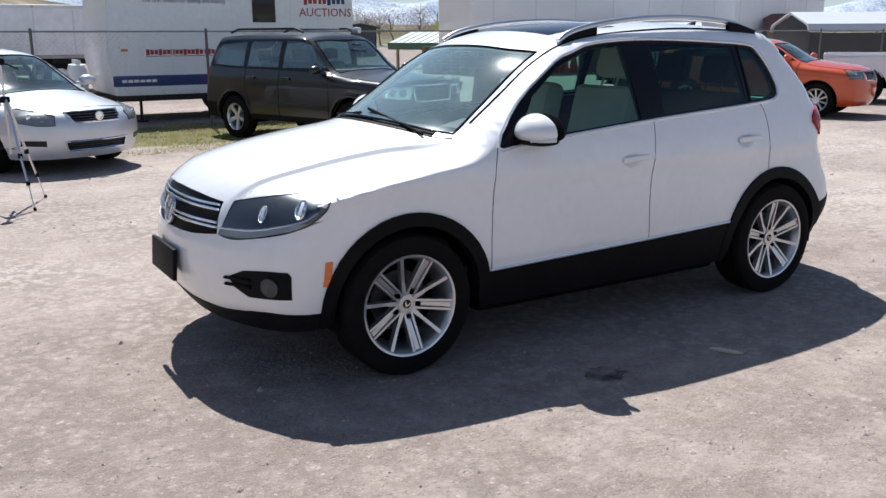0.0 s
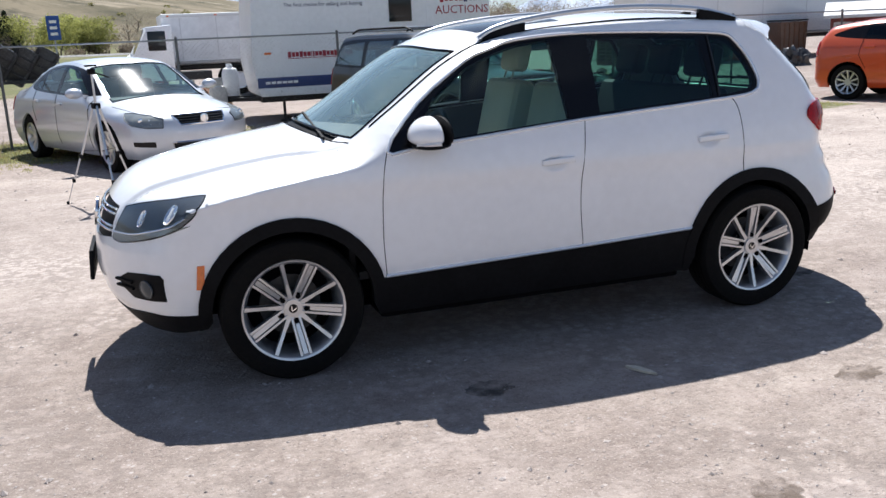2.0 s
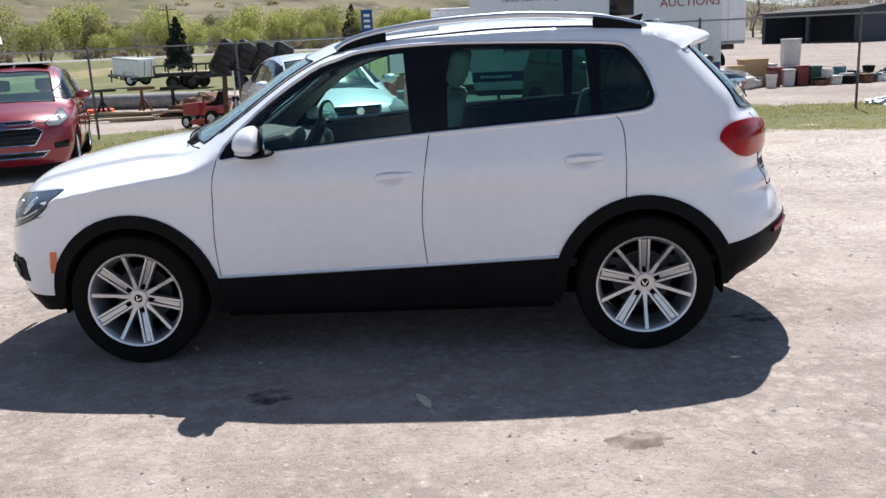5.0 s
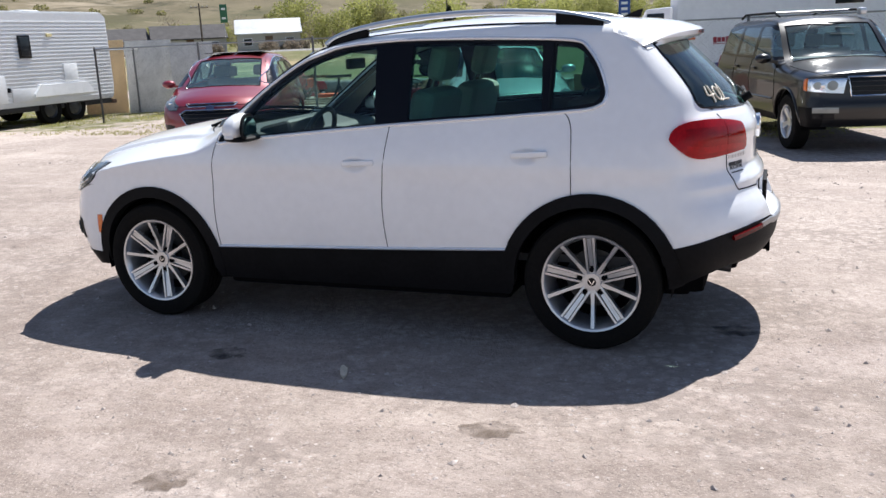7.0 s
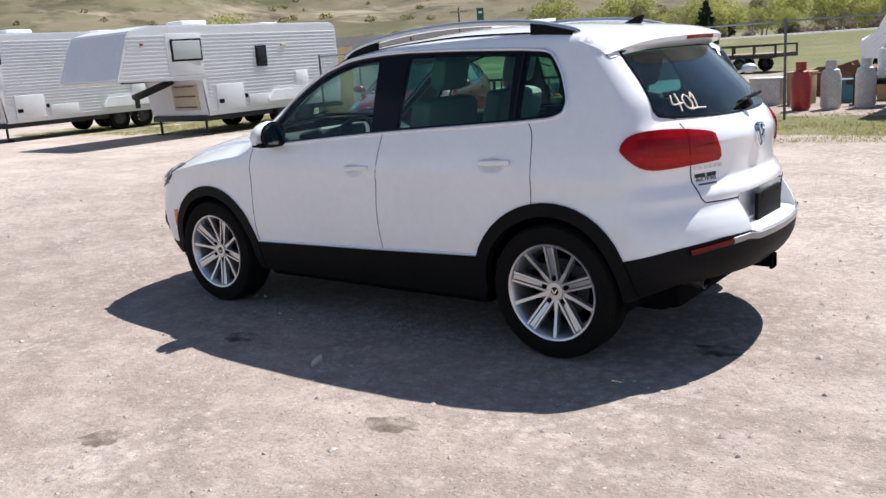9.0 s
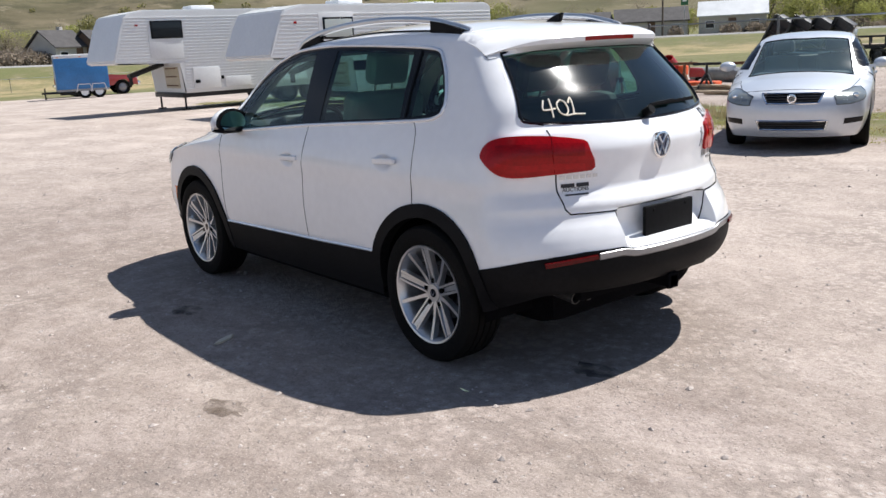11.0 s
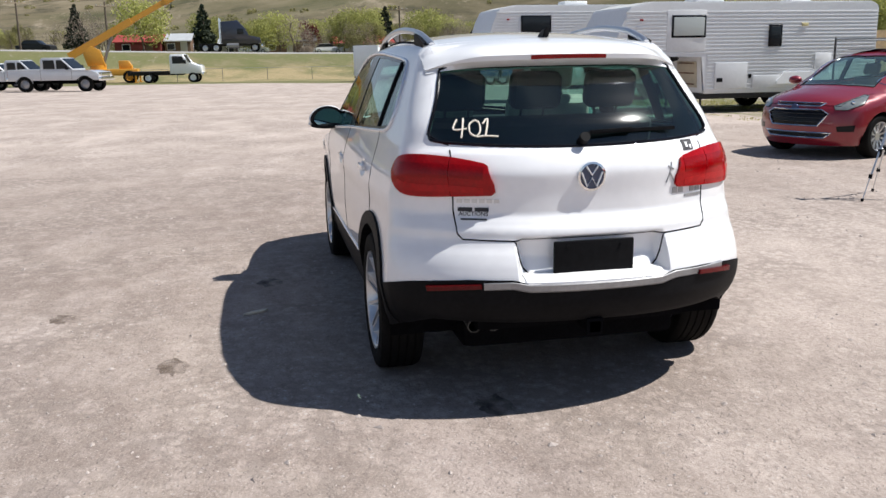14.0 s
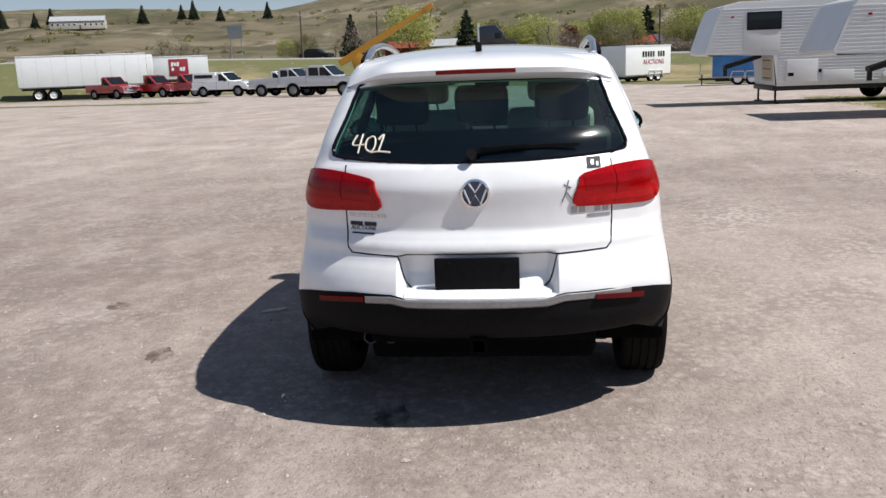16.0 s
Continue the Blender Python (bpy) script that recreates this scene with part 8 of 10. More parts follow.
        part("headboard", box(bmesh.new(), (0.06, W, 0.75), (c - 0.05, 0, z1 + 0.38), 0.01), RUST, t)
    else:
        part("bed_floor", box(bmesh.new(), (bed_len - 0.16, W - 0.3, 0.02), ((b + c) / 2, 0, z1 + 0.004), 0.004), DARK, t, "dark bed liner")
        bm = bmesh.new()
        for sg in (-1, 1):
            box(bm, (bed_len, 0.10, 0.07), ((b + c) / 2, sg * (W / 2 - 0.06), z1 + 0.03), 0.02)
        box(bm, (0.07, W - 0.1, 0.07), (b + 0.04, 0, z1 + 0.03), 0.02)
        part("bed_rail", bm, color, t)
    return t


def van_body(name, label, m, L, W, z0, z1, wheels, R, cat="trailer", door=True, ribs=0.0, color=FLEET, tongue=1.3, group="", nose=0.0):
    """An enclosed trailer along its own x (front at -x), its visible side at -y."""
    t = empty(name, m, label, cat, group)
    prof = [(-L / 2 - nose, z0 + 0.25), (-L / 2 - nose, z1 - 0.35), (-L / 2, z1), (L / 2, z1), (L / 2, z0), (-L / 2, z0)] if nose else [(-L / 2, z0), (-L / 2, z1), (L / 2, z1), (L / 2, z0)]
    body = part("body", side_prism(prof, W, 0.04), color, t)
    for sg in (-1, 1):
        y = sg * (W / 2 + 0.004)
        part("top_rail", box(bmesh.new(), (L, 0.03, 0.09), (0, y, z1 - 0.06), 0.008), ALUM, body)
        part("bottom_rail", box(bmesh.new(), (L, 0.03, 0.10), (0, y, z0 + 0.06), 0.008), STEEL, body)
        if ribs:
            for x in np.arange(-L / 2 + ribs / 2, L / 2, ribs):
                part("panel_seam", box(bmesh.new(), (0.03, 0.012, z1 - z0 - 0.25), (x, y, (z0 + z1) / 2), 0.004), ALUM, body)
        for x in (-L / 2 + 0.2, 0, L / 2 - 0.2):
            part("marker_lamp", box(bmesh.new(), (0.08, 0.02, 0.04), (x, sg * (W / 2 + 0.022), z1 - 0.06)), AMBER, body)
    if door:
        for sg in (-1, 1):
            dr = part("rear_door", box(bmesh.new(), (0.04, W / 2 - 0.08, z1 - z0 - 0.2), (L / 2 + 0.012, sg * W / 4, (z0 + z1) / 2), 0.01), color, t)
            part("lock_rod", rod(bmesh.new(), (L / 2 + 0.05, sg * 0.25, z0 + 0.1), (L / 2 + 0.05, sg * 0.25, z1 - 0.1), 0.018), GALV, dr)
    part("chassis", box(bmesh.new(), (L - 0.3, W * 0.5, 0.2), (0, 0, z0 - 0.08), 0.02), BLACKSTEEL, t)
    for x in wheels:
        for sg in (-1, 1):
            road_wheel(t, x, sg * (W / 2 - 0.12), R, R * 0.6, FLEET)
            if z0 < 0.7:
                part("mudguard", side_prism([(x - R * 1.25, R), (x - R * 0.9, R * 2.25), (x + R * 0.9, R * 2.25), (x + R * 1.25, R), (x + R * 1.15, R), (x + R * 0.82, R * 2.13), (x - R * 0.82, R * 2.13), (x - R * 1.15, R)], 0.14, 0.0), ALUM, t).location.y = sg * W / 2
    if tongue:
        bm = bar(bmesh.new(), (-L / 2 + 0.2, 0.6, z0 - 0.05), (-L / 2 - tongue - nose, 0, z0 - 0.05), 0.1, 0.1)
        bar(bm, (-L / 2 + 0.2, -0.6, z0 - 0.05), (-L / 2 - tongue - nose, 0, z0 - 0.05), 0.1, 0.1)
        rod(bm, (-L / 2 - tongue * 0.8 - nose, 0, 0.02), (-L / 2 - tongue * 0.8 - nose, 0, z0 + 0.2), 0.035)
        part("drawbar", bm, BLACKSTEEL, t)
    else:
        for sg in (-1, 1):
            bm = bar(bmesh.new(), (-L / 2 + 2.2, sg * 0.8, 0.02), (-L / 2 + 2.2, sg * 0.8, z0), 0.12, 0.12)
            box(bm, (0.3, 0.3, 0.04), (-L / 2 + 2.2, sg * 0.8, 0.02))
            part("landing_leg", bm, BLACKSTEEL, t)
    return t


# white auction trailer, its lit side to the yard
show = van_body("enclosed_trailer", "white enclosed tandem-axle trailer with auction lettering", at(-62.0, 8.6, 135), 5.3, 2.3, 0.42, 2.62, (0.35, 1.2), 0.36, ribs=0.0)
text("lettering", "AUCTIONS", 0.50, pose(0.55, -1.17, 1.40, 90, 0, 0), CRIMSON, show, "red block lettering")
for k in range(9):
    if k != 5:
        part("name_bar", box(bmesh.new(), (0.20, 0.006, 0.40), (-0.65 + 0.3 * k, -1.165, 1.98)), BLACKSTEEL, show, "dark sign letter shape")
horse = van_body("horse_trailer", "small blue enclosed tandem-axle trailer on grass", at(-43.3, 11.6, 76), 2.5, 1.7, 0.38, 2.15, (0.05, 0.75), 0.33, color=HORSE, tongue=0.7)
part("roof_cap", box(bmesh.new(), (2.54, 1.74, 0.09), (0, 0, 2.18), 0.04), OFFWHITE, horse, "pale roof skin")
pickup("pickup", "dark red pickup parked beside a blue trailer", at(-46.8, 13.5, 80), RED2, 1.2, 1.5)

# pickups in a row
pickup("pickup", "silver crew-cab pickup with raised suspension", at(-50.2, -12.4, 76), SILVER2, 2.0, 1.85, 0.14)
pickup("pickup", "silver dual-wheel pickup parked on gravel", at(-54.6, -15.7, 76), SILVER2, 1.75, 2.2, 0.08, dual=True)
pickup("pickup", "white pickup with a bed canopy", at(-60.6, -22.3, 76), FLEET, 1.25, 2.1, 0.03, canopy=True)
pickup("pickup", "old white pickup behind the row", at(-67.5, -20.0, 80), FLEET, 1.25, 1.8)
pickup("pickup", "faded red pickup with empty bed", at(-66.3, -27.4, 70), RED2, 1.2, 1.7, 0.02)
pickup("pickup", "flatbed pickup with worn wooden boards", at(-66.5, -30.3, 70), RED2, 1.2, 2.0, 0.02, boards=True)
pickup("pickup", "faded red pickup with empty bed", at(-65.2, -33.4, 66), RED2, 1.2, 1.8, 0.02)

# box body with a red sign
crate = van_body("box_trailer", "white box body with a red sign on its side", at(-77.3, -32.2, 110), 5.0, 2.4, 0.95, 3.15, (1.2,), 0.45, door=False, tongue=0)
part("sign", box(bmesh.new(), (1.75, 0.02, 1.55), (-0.2, -1.225, 2.1), 0.01), CRIMSON, crate, "red sign with pale script shapes")
for k in range(6):
    part("script_bar", box(bmesh.new(), (0.22, 0.01, 0.30 if k % 2 else 0.4), (-0.75 + 0.25 * (k % 5), -1.24, 2.4 - 0.45 * (k // 3)), 0.0, (0, 12, 0)), FLEET, crate)

# refrigerated semi-trailer
reefer = van_body("semi_trailer", "white refrigerated semi-trailer parked on gravel", at(-70.8, -38.6, -66), 10.6, 2.5, 1.1, 3.85, (2.6, 3.8, -4.2), 0.5, ribs=1.2, tongue=0, door=True)
unit = part("cooling_unit", box(bmesh.new(), (0.55, 2.1, 1.9), (-5.6, 0, 2.75), 0.12), FLEET, reefer)
part("grille", box(bmesh.new(), (0.03, 0.5, 1.5), (-5.89, -0.6, 2.75), 0.02), BLACKSTEEL, unit)
part("fuel_tank", cyl(bmesh.new(), 0.28, 1.2, (-1.2, -0.9, 0.75), (0, 90, 0)), STEEL, reefer)


def chassis_truck():
    t = empty("cab_chassis_truck", at(-74.5, -8.4, 84), "white cab-chassis truck with bare frame", "truck")
    cab = part("cab", side_prism([(0.2, 0.75), (0.2, 2.25), (0.35, 2.4), (1.35, 2.4), (1.75, 1.6), (2.75, 1.45), (2.85, 1.2), (2.85, 0.75)], 2.0, 0.09), FLEET, t)
    part("rear_window", box(bmesh.new(), (0.02, 1.5, 0.55), (0.19, 0, 1.95), 0.01), DULLGLASS, cab)
    for sg in (-1, 1):
        part("side_window", prism(bmesh.new(), [(0.45, 1.6), (0.45, 2.2), (1.28, 2.2), (1.55, 1.6)], 0.02, pose(0, sg * 1.0, 0, 90, 0, 0)), DULLGLASS, cab)
        part("mirror", box(bmesh.new(), (0.1, 0.18, 0.35), (1.55, sg * 1.15, 1.75), 0.03), BLACKPLASTIC, cab)
        part("frame_rail", box(bmesh.new(), (4.6, 0.1, 0.24), (-1.1, sg * 0.42, 0.75), 0.01), BLACKSTEEL, t)
        road_wheel(t, 2.1, sg * 0.88, 0.43, 0.25, FLEET)
        road_wheel(t, -1.6, sg * 0.88, 0.43, 0.40, FLEET)
    part("windscreen", bar(bmesh.new(), (1.38, 0, 2.32), (1.74, 0, 1.66), 1.6, 0.02), DULLGLASS, cab)
    part("deck", box(bmesh.new(), (3.2, 2.1, 0.10), (-1.7, 0, 0.93), 0.01), BLACKSTEEL, t)
    part("front_bumper", box(bmesh.new(), (0.14, 2.0, 0.25), (2.92, 0, 0.7), 0.04), CHROME, t)


chassis_truck()


def crane():
    t = empty("mobile_crane", at(-78.5, -13.6, 90), "yellow mobile crane with raised telescopic boom", "crane")
    part("carrier", box(bmesh.new(), (4.4, 2.0, 0.55), (0.0, 0, 0.95), 0.06), YELLOW, t)
    for x in (-1.5, 1.5):
        for sg in (-1, 1):
            road_wheel(t, x, sg * 0.9, 0.55, 0.4, YELLOW)
    part("operator_cab", side_prism([(0.6, 1.2), (0.6, 1.95), (1.4, 1.95), (1.7, 1.5), (1.7, 1.2)], 0.9, 0.04), YELLOW, t)
    part("turntable", cyl(bmesh.new(), 0.7, 0.35, (-1.2, 0, 1.4), seg=24), YELLOW, t)
    part("mast", side_prism([(-2.0, 1.5), (-2.3, 2.6), (-1.6, 3.25), (-0.9, 2.9), (-0.5, 1.5)], 0.8, 0.03), YELLOW, t)
    a, b = Vector((-3.5, 0, 2.35)), Vector((5.6, 0, 7.35))
    d = (b - a).normalized()
    part("boom", bar(bmesh.new(), a, a + d * 6.2, 0.50, 0.62, 0.03), YELLOW, t)
    part("boom_extension", bar(bmesh.new(), a + d * 6.0, a + d * 9.6, 0.38, 0.46, 0.02), YELLOW, t)
    part("boom_head", bar(bmesh.new(), a + d * 9.5, b, 0.46, 0.56, 0.04), YELLOW, t)
    part("lift_ram", rod(bmesh.new(), (-0.7, 0, 1.7), a + d * 4.2 + Vector((0, 0, -0.3)), 0.13, 12), STEEL, t)
    part("hook_cable", rod(bmesh.new(), b + Vector((-0.1, 0, -0.2)), b + Vector((-0.3, 0, -1.1)), 0.03), BLACKSTEEL, t)
    for x in (-2.1, 2.1):
        for sg in (-1, 1):
            bm = box(bmesh.new(), (0.2, 0.9, 0.2), (x, sg * 1.2, 0.8), 0.02)
            bar(bm, (x, sg * 1.6, 0.8), (x, sg * 1.6, 0.05), 0.14, 0.14)
            box(bm, (0.4, 0.4, 0.06), (x, sg * 1.6, 0.04))
            part("outrigger", bm, YELLOW, t)


crane()


def semi_tractor():
    t = empty("semi_tractor", pose(-98.5, -2.6, gz(-98.5, -2.6) + 0.15, 0, 0, 88), "dark blue semi tractor with sleeper on the road", "truck")
    navy = paint("dark_blue_paint", (0.012, 0.016, 0.035))
    cab = part("cab", side_prism([(-2.0, 0.9), (-2.0, 3.3), (-0.2, 3.45), (0.7, 2.5), (0.85, 1.75), (2.2, 1.6), (2.35, 0.9)], 2.3, 0.08), navy, t)
    part("windscreen", bar(bmesh.new(), (0.05, 0, 3.1), (0.78, 0, 2.05), 1.9, 0.03), DULLGLASS, cab)
    for sg in (-1, 1):
        part("side_window", box(bmesh.new(), (0.7, 0.02, 0.6), (0.1, sg * 1.16, 2.25), 0.01), DULLGLASS, cab)
        part("fuel_tank", cyl(bmesh.new(), 0.3, 1.3, (-0.8, sg * 0.95, 0.75), (0, 90, 0)), STEEL, t)
        part("exhaust_stack", rod(bmesh.new(), (-2.15, sg * 1.0, 0.9), (-2.15, sg * 1.0, 3.7), 0.08), CHROME, t)
        for wx in (1.6, -2.6, -3.8):
            road_wheel(t, wx, sg * 0.98, 0.5, 0.32, SATIN)
    part("frame", box(bmesh.new(), (6.6, 0.9, 0.25), (-1.2, 0, 0.8), 0.02), BLACKSTEEL, t)
    part("bumper", box(bmesh.new(), (0.2, 2.3, 0.4), (2.4, 0, 0.65), 0.05), CHROME, t)


semi_tractor()


# ---- road round the yard ----
def build_road():
    A = np.radians(np.arange(40, 232, 1.0))
    V, F = [], []
    for a in A:
        for r in (96.6, 97.2, 104.6, 105.2):
            x, y = r * math.cos(a), r * math.sin(a)
            V.append((x, y, gz(x, y) + (0.16 if 97 < r < 105 else -0.1)))
    for i in range(len(A) - 1):
        for k in range(3):
            b = 4 * i + k
            F.append((b, b + 1, b + 5, b + 4))
    me = bpy.data.meshes.new("road")
    me.from_pydata(V, [], F)
    tagged(finish("road", me, ASPHALT), "pale grey two-lane road on a low bank", "road", kind="structure")


build_road()


# ---- houses below the hill ----
def house(name, x, y, turn, w, d, h, rise, wall, roof, label, chimney=False, porch=False, cat="house"):
    t = empty(name, at(x, y, turn, -0.1), label, cat, "low houses below the hill")
    part("wall", box(bmesh.new(), (w, d, h), (0, 0, h / 2), 0.01), wall, t)
    bm = bmesh.new()
    prism(bm, [(-d / 2, h), (d / 2, h), (0, h + rise - 0.05)], w - 0.04, pose(0, 0, 0, 90, 0, 90))
    part("gable", bm, wall, t)
    bm = prism(bmesh.new(), [(-d / 2 - 0.35, h - 0.12), (0, h + rise), (d / 2 + 0.35, h - 0.12), (d / 2 + 0.35, h + 0.02), (0, h + rise + 0.16), (-d / 2 - 0.35, h + 0.02)], w + 0.5, pose(0, 0, 0, 90, 0, 90))
    rf = part("roof", bm, roof, t, "", False)
    if chimney:
        part("chimney", box(bmesh.new(), (0.5, 0.5, 1.0), (w * 0.2, 0.3, h + rise), 0.02), CONCRETE, rf)
    n = max(2, int(w / 2.6))
    for sg in (-1, 1):
        for k in range(n):
            wx = -w / 2 + w * (k + 0.5) / n
            if k == n // 2:
                part("door", box(bmesh.new(), (0.95, 0.06, 2.0), (wx, sg * (d / 2 + 0.01), 1.05), 0.01), BROWNWALL if wall is not BROWNWALL else PALEWALL, t)
            else:
                win = part("window", box(bmesh.new(), (1.15, 0.08, 0.95), (wx, sg * (d / 2 + 0.01), h * 0.56), 0.01), OFFWHITE, t)
                part("pane", box(bmesh.new(), (1.0, 0.02, 0.8), (wx, sg * (d / 2 + 0.05), h * 0.56)), DULLGLASS, win)
    for sg in (-1, 1):
        win = part("window", box(bmesh.new(), (0.08, 1.1, 0.9), (sg * (w / 2 + 0.01), d * 0.2, h * 0.56), 0.01), OFFWHITE, t)
        part("pane", box(bmesh.new(), (0.02, 0.95, 0.75), (sg * (w / 2 + 0.05), d * 0.2, h * 0.56)), DULLGLASS, win)
    if porch:
        part("porch_roof", box(bmesh.new(), (w * 0.6, 2.2, 0.12), (0, -d / 2 - 1.0, h - 0.2), 0.02, (6, 0, 0)), roof, t)
        for sg in (-1, 1):
            part("porch_post", box(bmesh.new(), (0.12, 0.12, h - 0.3), (sg * w * 0.28, -d / 2 - 1.95, (h - 0.3) / 2)), OFFWHITE, t)
    return t


house("barn", -131, -16.8, 82, 6.4, 5.5, 1.7, 0.9, REDWALL, REDROOF, "low red barn with a red tin roof", cat="barn")
house("cottage", -131, -11.6, 86, 3.6, 5, 1.9, 0.9, BROWNWALL, TINROOF, "small house with a pale tin roof")
house("cottage", -136, -2.8, 88, 6.5, 6, 1.5, 0.9, PALEWALL, TINROOF, "low pale house with a tin roof", porch=True)
house("cottage", -140, 4.5, 88, 8, 6, 2.0, 1.1, BROWNWALL, SHINGLE, "brown house with dark shingle roof", chimney=True)
house("cottage", -136, 15.5, 92, 9, 6, 1.7, 1.0, BROWNWALL, REDROOF, "long brown house with reddish roof")
house("cottage", -136, 23.5, 95, 6, 5.5, 1.8, 1.0, PALEWALL, SHINGLE, "pale house with dark shingle roof")
house("cottage", -108, 29.6, 112, 4.5, 5, 2.2, 1.9, PALEWALL, SHINGLE, "grey house with steep dark gable roof", chimney=True)
house("cottage", -107.5, 34.6, 104, 4.5, 5, 2.4, 1.6, BROWNWALL, SHINGLE, "brown house with steep dark gable roof")
house("cottage", -78, 87, 48, 10, 6, 2.0, 1.5, BROWNWALL, SHINGLE, "dark-roofed house among trees")
house("cottage", -70, 93.5, 40, 9, 6, 2.1, 1.6, PALEWALL, SHINGLE, "grey-roofed house behind the road")
house("cottage", -61, 98.5, 32, 8, 6, 2.4, 1.7, PALEWALL, TINROOF, "pale house with wide gable roof")
house("cottage", -437, -224, 110, 26, 12, 4.0, 2.5, PALEWALL, TINROOF, "long pale house on the hilltop")


# ---- trees ----
def leaf_cloud(lobes, n, size, seed, flat=1.0, hollow=0.35):
    """Many small leaf clumps round the given lobes (x, y, z, radius), as one mesh."""
    r = np.random.RandomState(seed)
    L = np.array(lobes, float)
    pick = r.choice(len(L), n, p=L[:, 3] ** 2 / np.sum(L[:, 3] ** 2))
    d = r.normal(size=(n, 3))
    d /= np.linalg.norm(d, axis=1)[:, None]
    C = L[pick, :3] + d * (1, 1, flat) * (L[pick, 3] * r.uniform(hollow, 1.08, n) ** 0.6)[:, None]
    u = r.normal(size=(n, 3))
    u /= np.linalg.norm(u, axis=1)[:, None]
    v = np.cross(u, r.normal(size=(n, 3)))
    v /= np.linalg.norm(v, axis=1)[:, None]
    s = size * r.uniform(0.5, 1.3, n)[:, None]
    P = np.stack([C - u * s, C + v * s * 0.7, C + u * s, C - v * s * 0.7], 1).reshape(-1, 3)
    me = bpy.data.meshes.new("crown")
    me.from_pydata(P.tolist(), [], np.arange(4 * n).reshape(-1, 4).tolist())
    return me


def trunk_mesh(h, r0, limbs, seed):
    r = np.random.RandomState(seed)
    bm = bmesh.new()
    p, rad = Vector((0, 0, -0.2)), r0
    tips = []
    for k in range(4):
        q = p + Vector((r.normal(0, 0.05) * h, r.normal(0, 0.05) * h, h * 0.17))
        rod(bm, p, q, rad, 7, rad * 0.75)
        p, rad = q, rad * 0.75
        if k >= 1:
            tips.append((p.copy(), rad))
    for k in range(limbs):
        a = 6.28 * k / limbs + r.uniform(-0.4, 0.4)
        s, rad = tips[k % len(tips)]
        e = s + Vector((math.cos(a), math.sin(a), 1.1)) * h * r.uniform(0.14, 0.24)
        rod(bm, s, e, rad * 0.7, 6, rad * 0.25)
    return bm


def tree(name, label, h, crown, crown_mat, seed, limbs=6, trunk_r=0.16):
    t = empty(name, at(0, 0), label, "tree", name + "s beyond the yard")
    part("trunk", trunk_mesh(h, trunk_r, limbs, seed), BARK, t)
    finish("crown", crown, crown_mat, t)
    return t


def lobes_for(h, spread, n, seed, low=0.35):
    r = np.random.RandomState(seed)
    out = []
    for k in range(n):
        z = h * r.uniform(low, 0.86)
        f = spread * (1.0 - abs(z / h - 0.55) * 1.1)
        a = r.uniform(0, 6.28)
        out.append((f * 0.6 * math.cos(a), f * 0.6 * math.sin(a), z, spread * r.uniform(0.28, 0.55)))
    return out


LEAFYELLOW = leaf("spring_leaf", (0.45, 0.45, 0.16), (0.29, 0.30, 0.10))
LEAFOLIVE = leaf("olive_leaf", (0.33, 0.31, 0.13), (0.17, 0.16, 0.075))
TWIG = leaf("bare_twig", (0.36, 0.305, 0.24), (0.22, 0.18, 0.145))
NEEDLE = mat("pine_needle", (0.035, 0.05, 0.022), 0.85, vary=0.4, scale=2, dark=(0.010, 0.017, 0.009), each=0.2)
REDBUD = leaf("reddish_leaf", (0.20, 0.06, 0.05), (0.10, 0.03, 0.025))


def pine_mesh(h, spread, seed):
    r = np.random.RandomState(seed)
    lob = []
    for k in range(46):
        f = k / 46
        a = 2.4 * k + r.uniform(-0.3, 0.3)
        rr = spread * (1 - f) ** 0.85 * r.uniform(0.45, 0.8)
        lob.append((rr * math.cos(a), rr * math.sin(a), h * (0.1 + 0.86 * f), spread * (0.36 - 0.26 * f)))
    return leaf_cloud(lob, 4200, h * 0.026, seed, 0.6, 0.2)


willow = [tree("willow", "spreading tree in fresh yellow-green leaf", 6.5, leaf_cloud(lobes_for(6.5, 3.6, 18, s), 3800, 0.15, s), LEAFYELLOW, s) for s in (21, 22)]
olive = [tree("leafy_tree", "rounded olive-green tree with thin foliage", 6.0, leaf_cloud(lobes_for(6.0, 3.0, 14, s), 2600, 0.13, s), LEAFOLIVE, s) for s in (31, 32)]
bare = [tree("bare_tree", "leafless grey-brown tree with fine twigs", 6.5, leaf_cloud(lobes_for(6.5, 3.2, 16, s, 0.25), 1500, 0.085, s, 1.0, 0.1), TWIG, s, 9) for s in (41, 42)]
pine = [tree("pine_tree", "dense dark green conifer", 6.5, pine_mesh(6.5, 2.2, s), NEEDLE, s, 0, 0.14) for s in (51,)]
bush = [tree("shrub", "low brown thicket by the road", 2.2, leaf_cloud([(0, 0, 0.8, 1.0), (1.1, 0.3, 0.7, 0.8), (-1.0, -0.2, 0.6, 0.8), (0.2, 0.9, 0.6, 0.7)], 900, 0.13, 61), TWIG, 61, 4, 0.06)]
red_tree = tree("reddish_tree", "small tree with dark red leaves", 4.5, leaf_cloud(lobes_for(4.5, 2.0, 9, 71), 1200, 0.16, 71), REDBUD, 71)
used = set()


def plant(proto, x, y, s, turn):
    """The first planting moves the original, later ones copy it."""
    m = at(x, y, turn, -0.05) @ Matrix.Diagonal((s, s, s * random.uniform(0.92, 1.1), 1))
    if proto.name in used:
        return copy_thing(proto, m)
    used.add(proto.name)
    proto.matrix_world = m
    return proto


